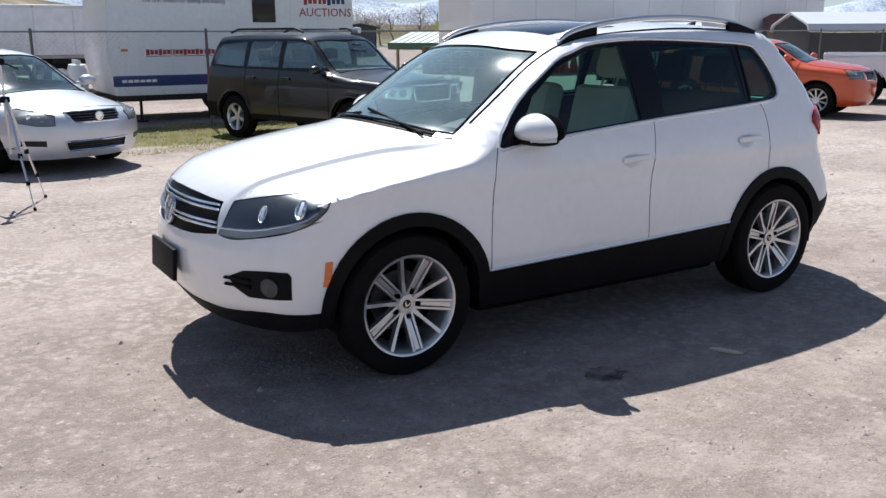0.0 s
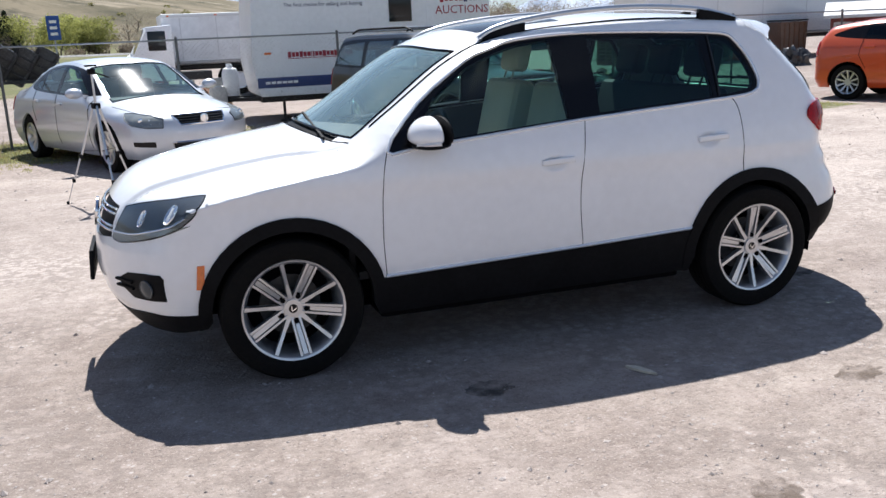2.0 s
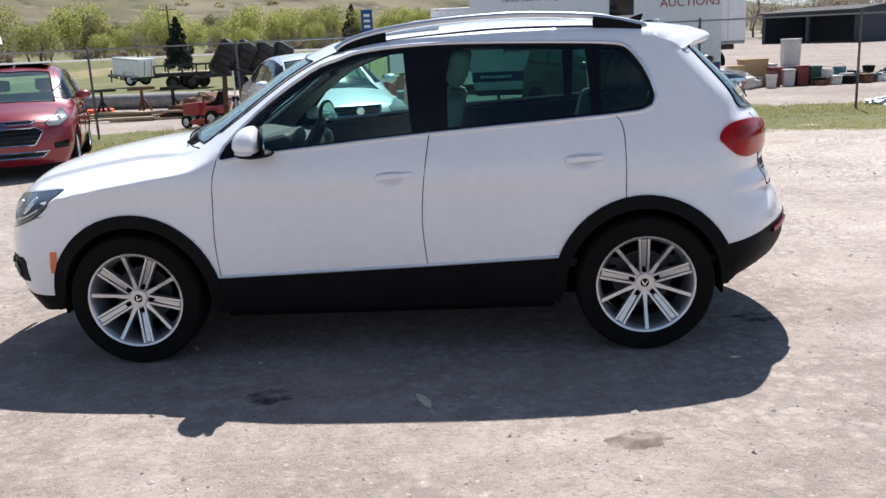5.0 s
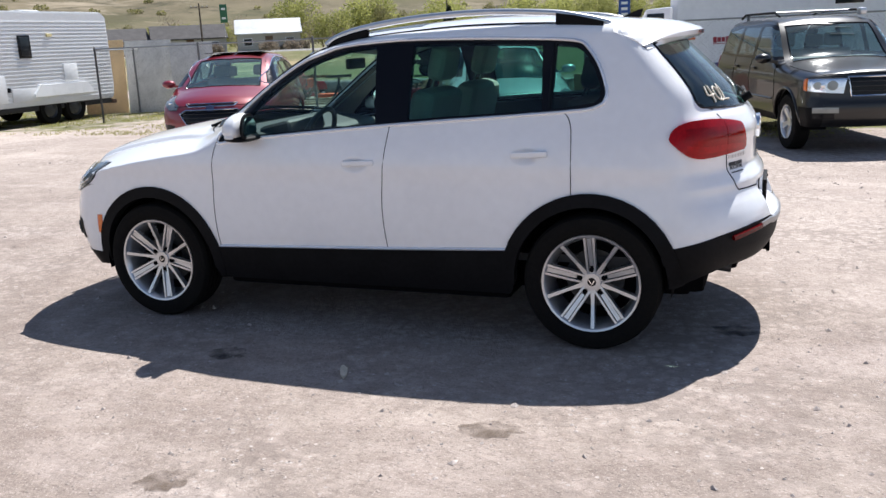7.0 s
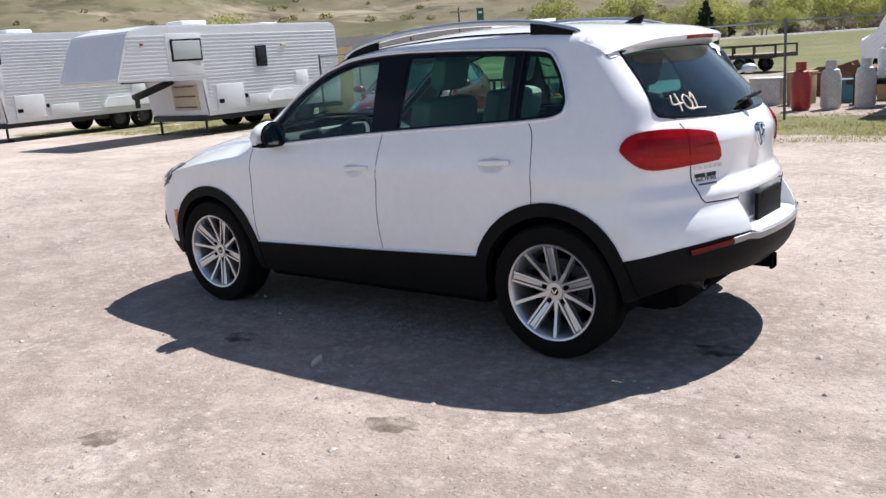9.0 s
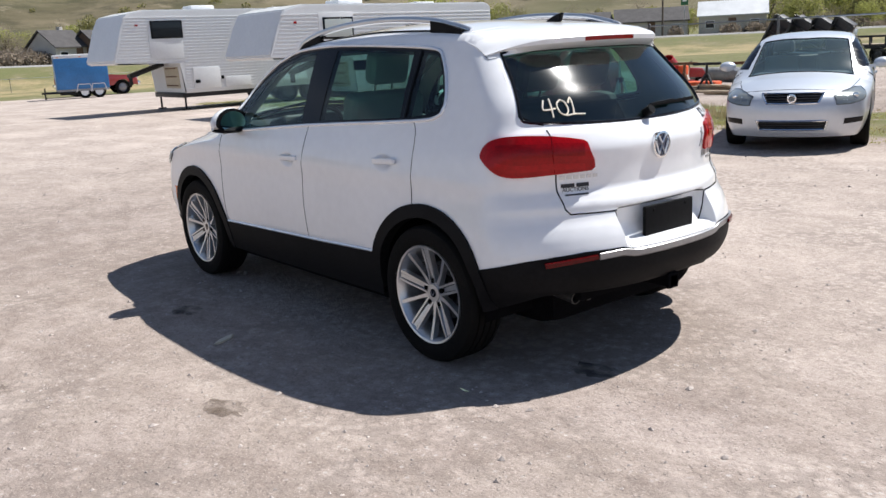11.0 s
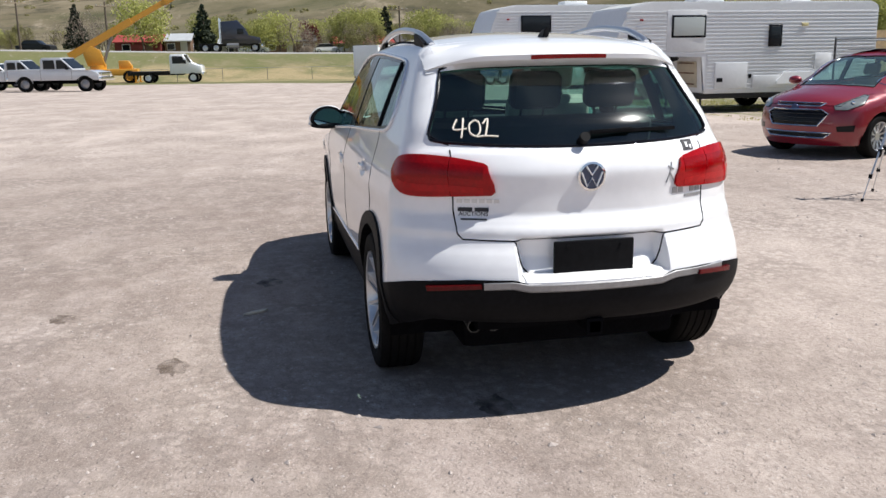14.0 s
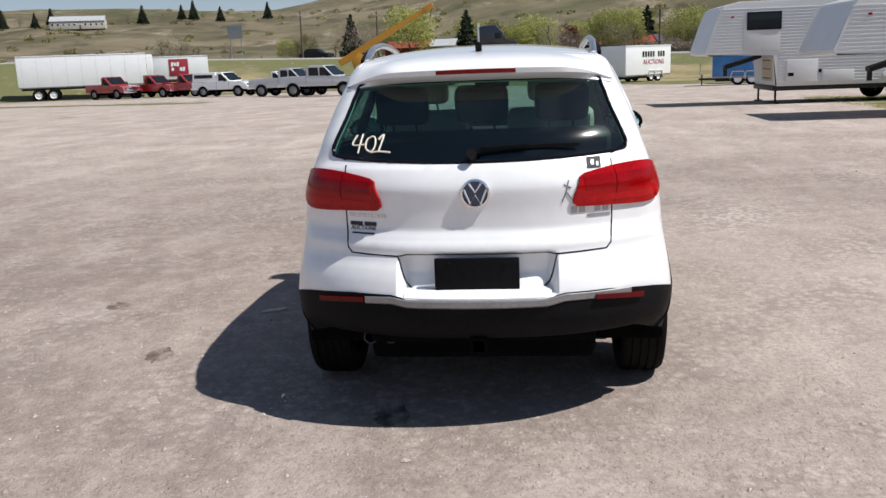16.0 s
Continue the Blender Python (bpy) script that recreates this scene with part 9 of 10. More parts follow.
random.seed(8)
for p, x, y, s in ((pine[0], -133, -8.3, 1.05), (pine[0], -116, -23.0, 0.80), (pine[0], -26.5, 73.5, 0.68), (pine[0], -118, 40, 0.8), (pine[0], -125, 52, 0.75), (pine[0], -44, 128, 0.6), (pine[0], -137, 19.5, 0.95), (olive[1], -134, 29.5, 0.8), (pine[0], -16.5, 112, 0.8),
                   (red_tree, -138, 7.6, 1.0), (willow[0], -142, 17.5, 1.15), (willow[1], -133, 0.5, 0.75), (bare[0], -104, -20.0, 0.85), (olive[0], -128, -3.5, 0.9)):
    plant(p, x, y, s, random.uniform(0, 360))
# belt of trees behind the road, thick to the north-west, thinner to the west
for k in range(190):
    az = random.uniform(86, 178)
    r = random.uniform(112, 185)
    x, y = r * math.cos(radians(az)), r * math.sin(radians(az))
    if -150 < x < -120 and -30 < y < 26 or any(abs(x - hx) + abs(y - hy) < 9 for hx, hy in ((-108, 29.6), (-107.5, 34.6), (-78, 87), (-70, 93.5), (-61, 98.5))):
        continue
    kind = random.random()
    if 100 < az < 128:
        p = random.choice(willow) if kind < 0.42 else random.choice(bare + olive)
    elif az < 100:
        p = random.choice(bare) if kind < 0.6 else random.choice(willow + olive)
    else:
        p = random.choice(bare) if kind < 0.4 else random.choice(willow) if kind < 0.65 else random.choice(olive)
    plant(p, x, y, random.uniform(0.6, 1.15), random.uniform(0, 360))
for k in range(40):
    az, r = random.uniform(91, 118), random.uniform(109, 135)
    plant(random.choice(bare + willow + willow), r * math.cos(radians(az)), r * math.sin(radians(az)), random.uniform(0.5, 0.72), random.uniform(0, 360))
for k in range(70):
    az = random.uniform(88, 178)
    r = random.uniform(107, 118)
    plant(bush[0], r * math.cos(radians(az)), r * math.sin(radians(az)), random.uniform(0.6, 1.1), random.uniform(0, 360))
for p, az, r, sc in ((willow[0], 187.3, 124, 1.0), (willow[1], 180.4, 122, 0.95), (willow[0], 178.8, 126, 0.85), (willow[1], 174.6, 121, 1.05), (willow[0], 173.6, 124, 0.9), (olive[0], 172.6, 120, 0.8), (olive[1], 170.3, 119, 0.85), (willow[1], 169.2, 121, 0.9), (bare[0], 176.6, 119, 0.8), (bare[1], 167.6, 116, 0.85), (bare[0], 168.4, 115, 0.7)):
    plant(p, r * math.cos(radians(az)), r * math.sin(radians(az)), sc, random.uniform(0, 360))
for k in range(14):
    az, r = random.uniform(165, 172), random.uniform(107, 113)
    plant(bush[0], r * math.cos(radians(az)), r * math.sin(radians(az)), random.uniform(1.0, 1.5), random.uniform(0, 360))
for k in range(46):
    az, r = random.uniform(164, 196), random.uniform(142, 175)
    plant(random.choice(bare + bare + willow + olive), r * math.cos(radians(az)), r * math.sin(radians(az)), random.uniform(0.6, 1.05), random.uniform(0, 360))
for k in range(16):
    az = random.uniform(180, 204)
    r = random.uniform(145, 185)
    plant(random.choice(bare + olive), r * math.cos(radians(az)), r * math.sin(radians(az)), random.uniform(0.5, 0.95), random.uniform(0, 360))
for k in range(40):
    az = random.uniform(44, 84)
    r = random.uniform(82, 150)
    plant(random.choice(bare + bare + olive), r * math.cos(radians(az)), r * math.sin(radians(az)), random.uniform(0.6, 1.0), random.uniform(0, 360))
plant(willow[1], 44, 72, 0.55, 10)
for k in range(18):
    az, r = random.uniform(56, 73), random.uniform(84, 104)
    plant(random.choice(bare), r * math.cos(radians(az)), r * math.sin(radians(az)), random.uniform(0.62, 0.88), random.uniform(0, 360))
for az, r in ((200.5, 520), (201.2, 530), (198.9, 525), (209.5, 500), (211.2, 505), (208.6, 515), (203.5, 510), (196.0, 560)):
    plant(pine[0], r * math.cos(radians(az)), r * math.sin(radians(az)), random.uniform(1.0, 1.6), 0)
for az, r in ((206.6, 520), (204.4, 525), (210.3, 515)):
    plant(random.choice(bare), r * math.cos(radians(az)), r * math.sin(radians(az)), random.uniform(1.0, 1.4), 0)

# sagebrush on the hillsides
rh = np.random.RandomState(17)
lob = []
while len(lob) < 520:
    az, r = rh.uniform(88, 214), rh.uniform(230, 640)
    x, y = r * math.cos(radians(az)), r * math.sin(radians(az))
    lob.append((x, y, gz(x, y) + 0.4, rh.uniform(0.9, 2.6)))
me = leaf_cloud(lob, 26000, 0.5, 5, 0.6)
tagged(finish("hill_scrub", me, LEAFOLIVE), "dark scrub bushes scattered over dry hillsides", "scrub", kind="stuff")


def utility_pole(x, y, h=8.0, turn=0):
    t = empty("utility_pole", at(x, y, turn), "wooden utility pole with crossarm", "pole", "utility poles along the road")
    part("shaft", rod(bmesh.new(), (0, 0, -0.2), (0, 0, h), 0.14, 10, 0.09), BARK, t)
    part("crossarm", box(bmesh.new(), (2.2, 0.1, 0.12), (0, 0.1, h - 0.5), 0.01), WOOD, t)
    for k in (-0.95, -0.4, 0.4, 0.95):
        part("insulator", lathe(bmesh.new(), [(0.001, h - 0.26), (0.05, h - 0.28), (0.06, h - 0.36), (0.03, h - 0.44), (0.001, h - 0.44)], 10, Matrix.Translation((k, 0.1, 0))), CONCRETE, t)


for az, r in ((189.5, 112), (194.5, 110), (171, 112), (126.0, 108), (110.0, 109)):
    utility_pole(r * math.cos(radians(az)), r * math.sin(radians(az)), 6.0, az + 90)


def road_sign(x, y, w, h, low, material, turn, label, posts=1, bars=3):
    t = empty("road_sign", at(x, y, turn), label, "sign")
    bm = bmesh.new()
    for k in range(posts):
        px = 0 if posts == 1 else (k - 0.5) * w * 0.7
        box(bm, (0.08, 0.08, low + h), (px, 0.05, (low + h) / 2), 0.01)
    part("post", bm, GALV, t)
    panel = part("panel", box(bmesh.new(), (w, 0.03, h), (0, 0, low + h / 2), 0.02), material, t)
    for k in range(bars):
        part("symbol_bar", box(bmesh.new(), (w * 0.55, 0.01, h * 0.12), (0, -0.018, low + h * (0.25 + 0.5 * k / max(1, bars - 1)))), OFFWHITE, panel)


road_sign(-5.9, 44.9, 0.62, 1.2, 2.15, SIGNBLUE, 10, "blue road sign on a tall post")
road_sign(-95, -32.4, 2.1, 1.5, 2.4, GALV, 70, "back of a wide grey road sign on two posts", 2, 0)
road_sign(-56.5, 82, 0.8, 2.0, 3.4, GREENPLASTIC, 30, "green road sign on a post", 1, 2)


def far_car(x, y, turn, color, label):
    t = empty("parked_car", at(x, y, turn), label, "car", "cars parked below the hill")
    part("body", side_prism([(-2.2, 0.3), (-2.25, 0.85), (-1.0, 0.95), (1.2, 0.95), (2.1, 0.8), (2.2, 0.3)], 1.75, 0.09), color, t)
    part("cabin", side_prism([(-1.7, 0.9), (-1.2, 1.42), (0.3, 1.45), (1.05, 0.9)], 1.5, 0.06), DULLGLASS, t)
    part("roof", box(bmesh.new(), (1.5, 1.4, 0.05), (-0.45, 0, 1.45), 0.02), color, t)
    for wx in (-1.35, 1.35):
        for sg in (-1, 1):
            road_wheel(t, wx, sg * 0.78, 0.32, 0.2)


for x, y, turn, color, label in ((-128, -1.0, 80, FLEET, "white car parked by a house"), (-128, 9.5, 95, FLEET, "white van parked by the houses"), (-127, 12.5, 70, SILVER2, "silver car parked by the houses"), (-129, 20.0, 100, FLEET, "white car parked below the hill"),
                                (-124, 26.0, 90, BLACKSTEEL, "dark car parked by the roadside"), (-72, 84, 40, FLEET, "white car parked beside the road"), (-112, -27, 75, BLACKSTEEL, "dark car parked by the trees")):
    far_car(x, y, turn, color, label)


# ---- north side of the fence ----
def rack(x, y):
    """Black steel ramp gates stacked and tilted on a stand."""
    t = empty("ramp_gate_rack", at(x, y, 8), "black steel mesh gates tilted on a stand", "rack")
    for k in range(4):
        g = Matrix.Translation((-0.50 + 0.34 * k, 0.08 * k, 1.42 - 0.03 * k)) @ pose(0, 0, 0, 12, 33, 0)
        bm = bmesh.new()
        for a, b in (((-0.17, 0, -0.32), (0.17, 0, -0.32)), ((0.17, 0, -0.32), (0.17, 0, 0.32)), ((0.17, 0, 0.32), (-0.17, 0, 0.32)), ((-0.17, 0, 0.32), (-0.17, 0, -0.32))):
            bar(bm, g @ Vector(a), g @ Vector(b), 0.045, 0.045)
        f = part("gate_frame", bm, DARKSTEEL, t)
        part("gate_sheet", box(bmesh.new(), (0.31, 0.22, 0.61), (0, 0.13, 0), 0.01), TARP, f).matrix_local = g
        for j in range(3):
            part("gate_bar", bar(bmesh.new(), g @ Vector((-0.17, -0.02, -0.16 + 0.16 * j)), g @ Vector((0.17, -0.02, -0.16 + 0.16 * j)), 0.025, 0.025), BLACKSTEEL, f)
    for sg in (-0.6, 0.7):
        part("leg", bar(bmesh.new(), (sg, 0.1, 0), (sg * 0.9, 0.15, 1.2), 0.07, 0.07), RUST, t)
    part("side_rail", bar(bmesh.new(), (-0.85, 0, 1.10), (0.75, 0.3, 1.08), 0.06, 0.06), BLACKSTEEL, t)


rack(-4.05, 12.3)


def mower(x, y, turn):
    t = empty("garden_tractor", at(x, y, turn) @ Matrix.Diagonal((0.68, 0.68, 0.75, 1)), "small red garden tractor standing in dry grass", "tractor")
    part("hood", side_prism([(0.05, 0.35), (0.05, 0.72), (0.6, 0.68), (0.72, 0.5), (0.72, 0.35)], 0.5, 0.05), REDMACHINE, t)
    part("rear_deck", side_prism([(-0.75, 0.40), (-0.72, 0.62), (-0.2, 0.58), (-0.05, 0.35)], 0.75, 0.05), REDMACHINE, t)
    part("seat", side_prism([(-0.65, 0.62), (-0.75, 1.0), (-0.65, 1.02), (-0.55, 0.72), (-0.15, 0.68), (-0.15, 0.60)], 0.42, 0.04), BLACKPLASTIC, t)
    part("steering_wheel", lathe(bmesh.new(), [(0.16, 0), (0.18, 0.015), (0.2, 0), (0.18, -0.015), (0.16, 0)], 20, pose(0.02, 0, 0.88, 0, -30, 0)), BLACKPLASTIC, t)
    part("steering_column", rod(bmesh.new(), (0.12, 0, 0.6), (0.02, 0, 0.88), 0.02), BLACKSTEEL, t)
    part("mower_deck", box(bmesh.new(), (0.7, 0.95, 0.14), (-0.05, 0, 0.18), 0.05), REDMACHINE, t)
    for sg in (-1, 1):
        road_wheel(t, -0.5, sg * 0.38, 0.25, 0.2, OFFWHITE)
        road_wheel(t, 0.5, sg * 0.34, 0.18, 0.14, OFFWHITE)


mower(-5.35, 13.3, 160)
bm = cyl(bmesh.new(), 0.22, 5.2, (0, 0, 0.22), (0, 90, 0), 24)
ob = part("steel_pipe", bm, mat("weathered_pipe", (0.24, 0.24, 0.23), 0.7, 0.2, vary=0.25), None)
ob.matrix_world = at(-9.9, 20.6, -9)
tagged(ob, "long grey steel pipe lying on the ground", "pipe")
random.seed(3)
for k in range(9):
    ob = part("plank", box(bmesh.new(), (random.uniform(1.8, 3.2), 0.2, 0.05), (0, 0, 0.025), 0.004), WOOD)
    ob.matrix_world = at(-7.6 + random.uniform(-1.3, 1.3), 16.0 + random.uniform(-0.4, 0.6), random.uniform(-14, 14), 0.052 * (k % 4))
    tagged(ob, "weathered plank in a loose lumber heap", "plank", "loose lumber heap")
for k in range(5):
    x = -10.8 + 0.9 * k
    bm = bar(bmesh.new(), (0, 0, 0), (0, 0, 0.75), 0.06, 0.06)
    bar(bm, (-0.35, 0, 0.72), (0.35, 0, 0.72), 0.07, 0.07)
    bar(bm, (-0.25, -0.2, 0), (0, 0, 0.5), 0.05, 0.05)
    bar(bm, (0.25, -0.2, 0), (0, 0, 0.5), 0.05, 0.05)
    ob = part("steel_stand", bm, RUST if k % 2 else BLACKSTEEL)
    ob.matrix_world = at(x, 16.6 + 0.3 * (k % 2), 15 * k)
    tagged(ob, "rusty welded steel work stand", "stand", "steel stands in the yard")
van_body("utility_trailer", "small white camper trailer tipped on its drawbar", at(-16.4, 37.4, -18) @ pose(0, 0, 0.10, 0, 6, 0), 1.5, 1.3, 0.40, 1.30, (0.2,), 0.30, tongue=0.8)


def flatbed(x, y, turn, L, label):
    t = empty("flatbed_trailer", at(x, y, turn), label, "trailer", "flatbed trailers in the yard")
    bm = bmesh.new()
    for sg in (-1, 1):
        bar(bm, (-L / 2, sg * 0.85, 0.62), (L / 2, sg * 0.85, 0.62), 0.1, 0.14)
    for k in range(6):
        bar(bm, (-L / 2 + L * k / 5, -0.85, 0.62), (-L / 2 + L * k / 5, 0.85, 0.62), 0.08, 0.1)
    part("frame", bm, BLACKSTEEL, t)
    for sg in (-1, 1):
        for k in range(5):
            part("stake", bar(bmesh.new(), (-L / 2 + L * k / 4, sg * 0.85, 0.6), (-L / 2 + L * k / 4, sg * 0.85, 1.05), 0.06, 0.06), BLACKSTEEL, t)
        part("rail", bar(bmesh.new(), (-L / 2, sg * 0.85, 1.02), (L / 2, sg * 0.85, 1.02), 0.06, 0.06), BLACKSTEEL, t)
    for k in range(6):
        part("deck_board", box(bmesh.new(), (L, 0.26, 0.04), (0, -0.7 + 0.28 * k, 0.71), 0.005), WOOD, t)
    for sg in (-1, 1):
        for wx in (-0.4, 0.4):
            road_wheel(t, wx, sg * 1.0, 0.30, 0.2, DARKSTEEL)
    part("drawbar", bar(bmesh.new(), (-L / 2, 0, 0.55), (-L / 2 - 1.3, 0, 0.5), 0.1, 0.1), BLACKSTEEL, t)


flatbed(-12.4, 33.4, 4, 2.4, "black stake-sided flatbed trailer with wooden deck")
flatbed(-8.6, 31.0, -10, 3.5, "empty black flatbed trailer on the grass")
# a second garden machine and an engine block on stands
mower(-11.0, 18.6, 40)


def mixer(x, y, turn):
    t = empty("cement_mixer", at(x, y, turn) @ Matrix.Diagonal((0.62, 0.62, 0.62, 1)), "orange-red cement mixer on a wheeled frame", "mixer")
    part("drum", lathe(bmesh.new(), [(0.001, -0.42), (0.24, -0.4), (0.4, -0.1), (0.4, 0.12), (0.24, 0.5), (0.21, 0.5), (0.36, 0.1), (0.36, -0.1)], 24, pose(0, 0, 1.0, 35, 0, 0)), REDMACHINE, t)
    bm = bmesh.new()
    for sg in (-1, 1):
        bar(bm, (sg * 0.48, 0, 0.3), (sg * 0.48, 0, 1.05), 0.07, 0.07)
        bar(bm, (sg * 0.48, -0.5, 0.3), (sg * 0.48, 0.5, 0.3), 0.07, 0.07)
    bar(bm, (-0.48, 0.4, 0.3), (0.48, 0.4, 0.3), 0.07, 0.07)
    part("frame", bm, RUST, t)
    part("engine_box", box(bmesh.new(), (0.35, 0.4, 0.4), (0.62, 0, 0.85), 0.04), CONE, t)
    for sg in (-1, 1):
        road_wheel(t, sg * 0.0, sg * 0.5, 0.28, 0.12)


mixer(-10.6, 17.2, 20)
bm = box(bmesh.new(), (0.9, 0.5, 0.25), (0, 0, 0.125), 0.05)
ob = part("plastic_barrier", bm, CONE)
ob.matrix_world = at(-9.4, 17.0, 15)
tagged(ob, "orange plastic block lying on the ground", "barrier")

# sheets leaning at the caravan's rear
for k, (x, y, w, h, mt, lab) in enumerate(((-14.9, 14.35, 1.1, 1.95, PLY, "plywood sheet leaning behind the caravan"), (-13.6, 14.6, 1.2, 1.9, DIRTYWHITE, "white panel leaning behind the caravan"), (-12.3, 14.7, 1.1, 1.8, DIRTYWHITE, "white panel leaning behind the caravan"), (-12.0, 15.3, 0.9, 1.2, PLY, "plywood sheet leaning behind the caravan"))):
    ob = part("sheet", box(bmesh.new(), (w, 0.02, h), (0, 0, h / 2), 0.004), mt)
    ob.matrix_world = at(x, y, 28) @ pose(0, 0, 0, -8, 0, 0)
    tagged(ob, lab, "panel", "sheets behind the caravan")
# box truck and container wall
truck = empty("box_truck", at(-0.2, 23.6, 4), "white flat-fronted truck cab by the trailers", "truck")
part("frame", box(bmesh.new(), (2.4, 0.9, 0.25), (-0.9, 0, 0.7), 0.02), BLACKSTEEL, truck)
cab = part("cab", side_prism([(-2.3, 0.6), (-2.35, 1.15), (-1.85, 1.35), (-1.55, 2.15), (-0.8, 2.2), (-0.8, 0.6)], 2.0, 0.07), FLEET, truck)
part("windscreen", bar(bmesh.new(), (-1.58, 0, 2.08), (-1.84, 0, 1.42), 1.6, 0.02), DULLGLASS, cab)
for sg in (-1, 1):
    part("side_window", box(bmesh.new(), (0.5, 0.02, 0.55), (-1.25, sg * 1.0, 1.75), 0.01), DULLGLASS, cab)
    road_wheel(truck, -1.6, sg * 0.85, 0.42, 0.25)
for k in range(3):
    van_body("storage_trailer", "white storage trailer with grey seams", at(0.45 + 3.4 * k, 25.6, 2), 3.3, 2.4, 1.0, 2.55, (0.6,), 0.45, ribs=1.1, tongue=0, group="storage trailers in a row", color=OFFWHITE)


def bottle(x, y, color, label):
    t = empty("gas_bottle", at(x, y), label, "gas bottle", "gas bottles by the trailer")
    part("body", lathe(bmesh.new(), [(0.001, 0), (0.15, 0), (0.185, 0.06), (0.185, 0.62), (0.15, 0.74), (0.06, 0.78), (0.001, 0.78)], 22), color, t)
    part("collar", lathe(bmesh.new(), [(0.1, 0.74), (0.1, 0.92), (0.09, 0.92), (0.09, 0.74)], 18), color, t)


for x, y, c, lab in ((-1.0, 13.6, DIRTYWHITE, "white gas bottle standing on gravel"), (-0.45, 13.9, DIRTYWHITE, "white gas bottle standing on gravel"), (-1.5, 13.4, REDMACHINE, "red gas bottle standing on gravel")):
    bottle(x, y, c, lab)


REDDUST = mat("dusty_red_plastic", (0.16, 0.028, 0.026), 0.7, vary=0.3, scale=5)
GREENDUST = mat("dusty_green_plastic", (0.03, 0.07, 0.055), 0.7, vary=0.3, scale=5)


def crate_box(x, y, w, d, h, material, label, turn=0.0, up=0.0, lid=False):
    t = empty("box", at(x, y, turn, up), label, "box", "boxes and bins along the yard")
    part("body", side_prism([(-w / 2, 0.0), (-w / 2 - 0.02, h), (w / 2 + 0.02, h), (w / 2, 0.0)], d, 0.02), material, t)
    part("lid", box(bmesh.new(), (w + 0.06, d + 0.03, 0.05), (0, 0, h + 0.025), 0.015), material, t)


for x, y, w, d, h, mt, lab in ((-2.6, 15.0, 0.8, 0.6, 0.75, DIRTYWHITE, "dirty white appliance standing on gravel"), (-1.9, 14.9, 0.6, 0.5, 0.9, CARDBOARD, "stack of brown cardboard"), (-1.2, 15.3, 0.7, 0.6, 0.6, TEAL, "teal plastic bin with closed lid"), (-0.3, 15.6, 0.6, 0.6, 0.5, CARDBOARD, "brown cardboard box standing on gravel"),
                               (6.9, 18.4, 0.7, 0.5, 0.75, CARDBOARD, "brown cardboard box beside junk"), (7.5, 18.6, 0.8, 0.5, 0.95, CARDBOARD, "tall brown cardboard box beside junk"), (12.1, 29.5, 0.75, 0.6, 1.35, DIRTYWHITE, "upright white cabinet standing on gravel")):
    crate_box(x, y, w * 0.8, d * 0.8, h * 0.7, mt, lab, (x * 37) % 20 - 10)
random.seed(12)
BINS = ((REDDUST, "dull red plastic bin with closed lid"), (DIRTYWHITE, "dirty white bin with closed lid"), (REDDUST, "dull red plastic bin with closed lid"), (GREENDUST, "dark green plastic bin with closed lid"))
for k, (mt, lab) in enumerate(BINS):
    crate_box(7.95 + 0.34 * k, 18.25 + random.uniform(-0.1, 0.1), 0.25, 0.25, random.uniform(0.38, 0.48), mt, lab, random.uniform(-15, 15))
LOW = ((CARDBOARD, "low brown cardboard box among junk"), (BLACKPLASTIC, "low black plastic crate among junk"), (DIRTYWHITE, "low dirty white box among junk"), (GREENDUST, "low dark green crate among junk"), (RUST, "low rusty metal box among junk"))
for k in range(26):
    mt, lab = random.choice(LOW)
    f = k / 26
    crate_box(8.9 + 2.7 * f + random.uniform(-0.1, 0.1), 18.0 + 1.1 * f + random.uniform(-0.3, 0.45), random.uniform(0.15, 0.42), random.uniform(0.15, 0.35), random.uniform(0.08, 0.20), mt, lab, random.uniform(-60, 60))


def heap(name, x, y, rx, ry, h, material, label, seed, cat="debris"):
    """A low lumpy heap with creased surface."""
    bm = bmesh.new()
    bmesh.ops.create_icosphere(bm, subdivisions=4, radius=1)
    for v in bm.verts:
        n1 = noise.noise(v.co * 2.1 + Vector((seed, 0, 0))) * 0.35 + noise.noise(v.co * 5 + Vector((0, seed, 0))) * 0.24 + noise.noise(v.co * 13 + Vector((0, seed, 3))) * 0.10
        v.co *= 1 + n1
        v.co = Vector((v.co.x * rx, v.co.y * ry, max(-0.05, v.co.z) * h))
    ob = part(name, bm, material)
    ob.matrix_world = at(x, y)
    return tagged(ob, label, cat)


heap("tarpaulin", 9.65, 11.8, 0.55, 0.4, 0.30, TARP, "crumpled black tarpaulin on the ground", 3.0)
heap("tarpaulin", 10.9, 11.4, 0.5, 0.35, 0.24, TARP, "crumpled black tarpaulin on the ground", 7.0)
heap("crumpled_sheeting", 8.75, 12.0, 0.42, 0.3, 0.22, DIRTYWHITE, "pale crumpled sheeting by the fence", 5.0)
heap("crumpled_sheeting", 8.15, 12.2, 0.35, 0.25, 0.13, TINROOF, "grey crumpled sheeting by the fence", 25.0)
heap("crumpled_sheeting", 10.3, 11.75, 0.3, 0.25, 0.26, DIRTYWHITE, "pale crumpled sheeting by the fence", 27.0)
heap("debris_mound", 10.0, 18.5, 0.7, 0.3, 0.18, RUST, "low rusty heap of scrap", 9.0)
heap("debris_mound", 11.2, 19.1, 0.6, 0.3, 0.2, CARDBOARD, "low heap of brown debris", 11.0)
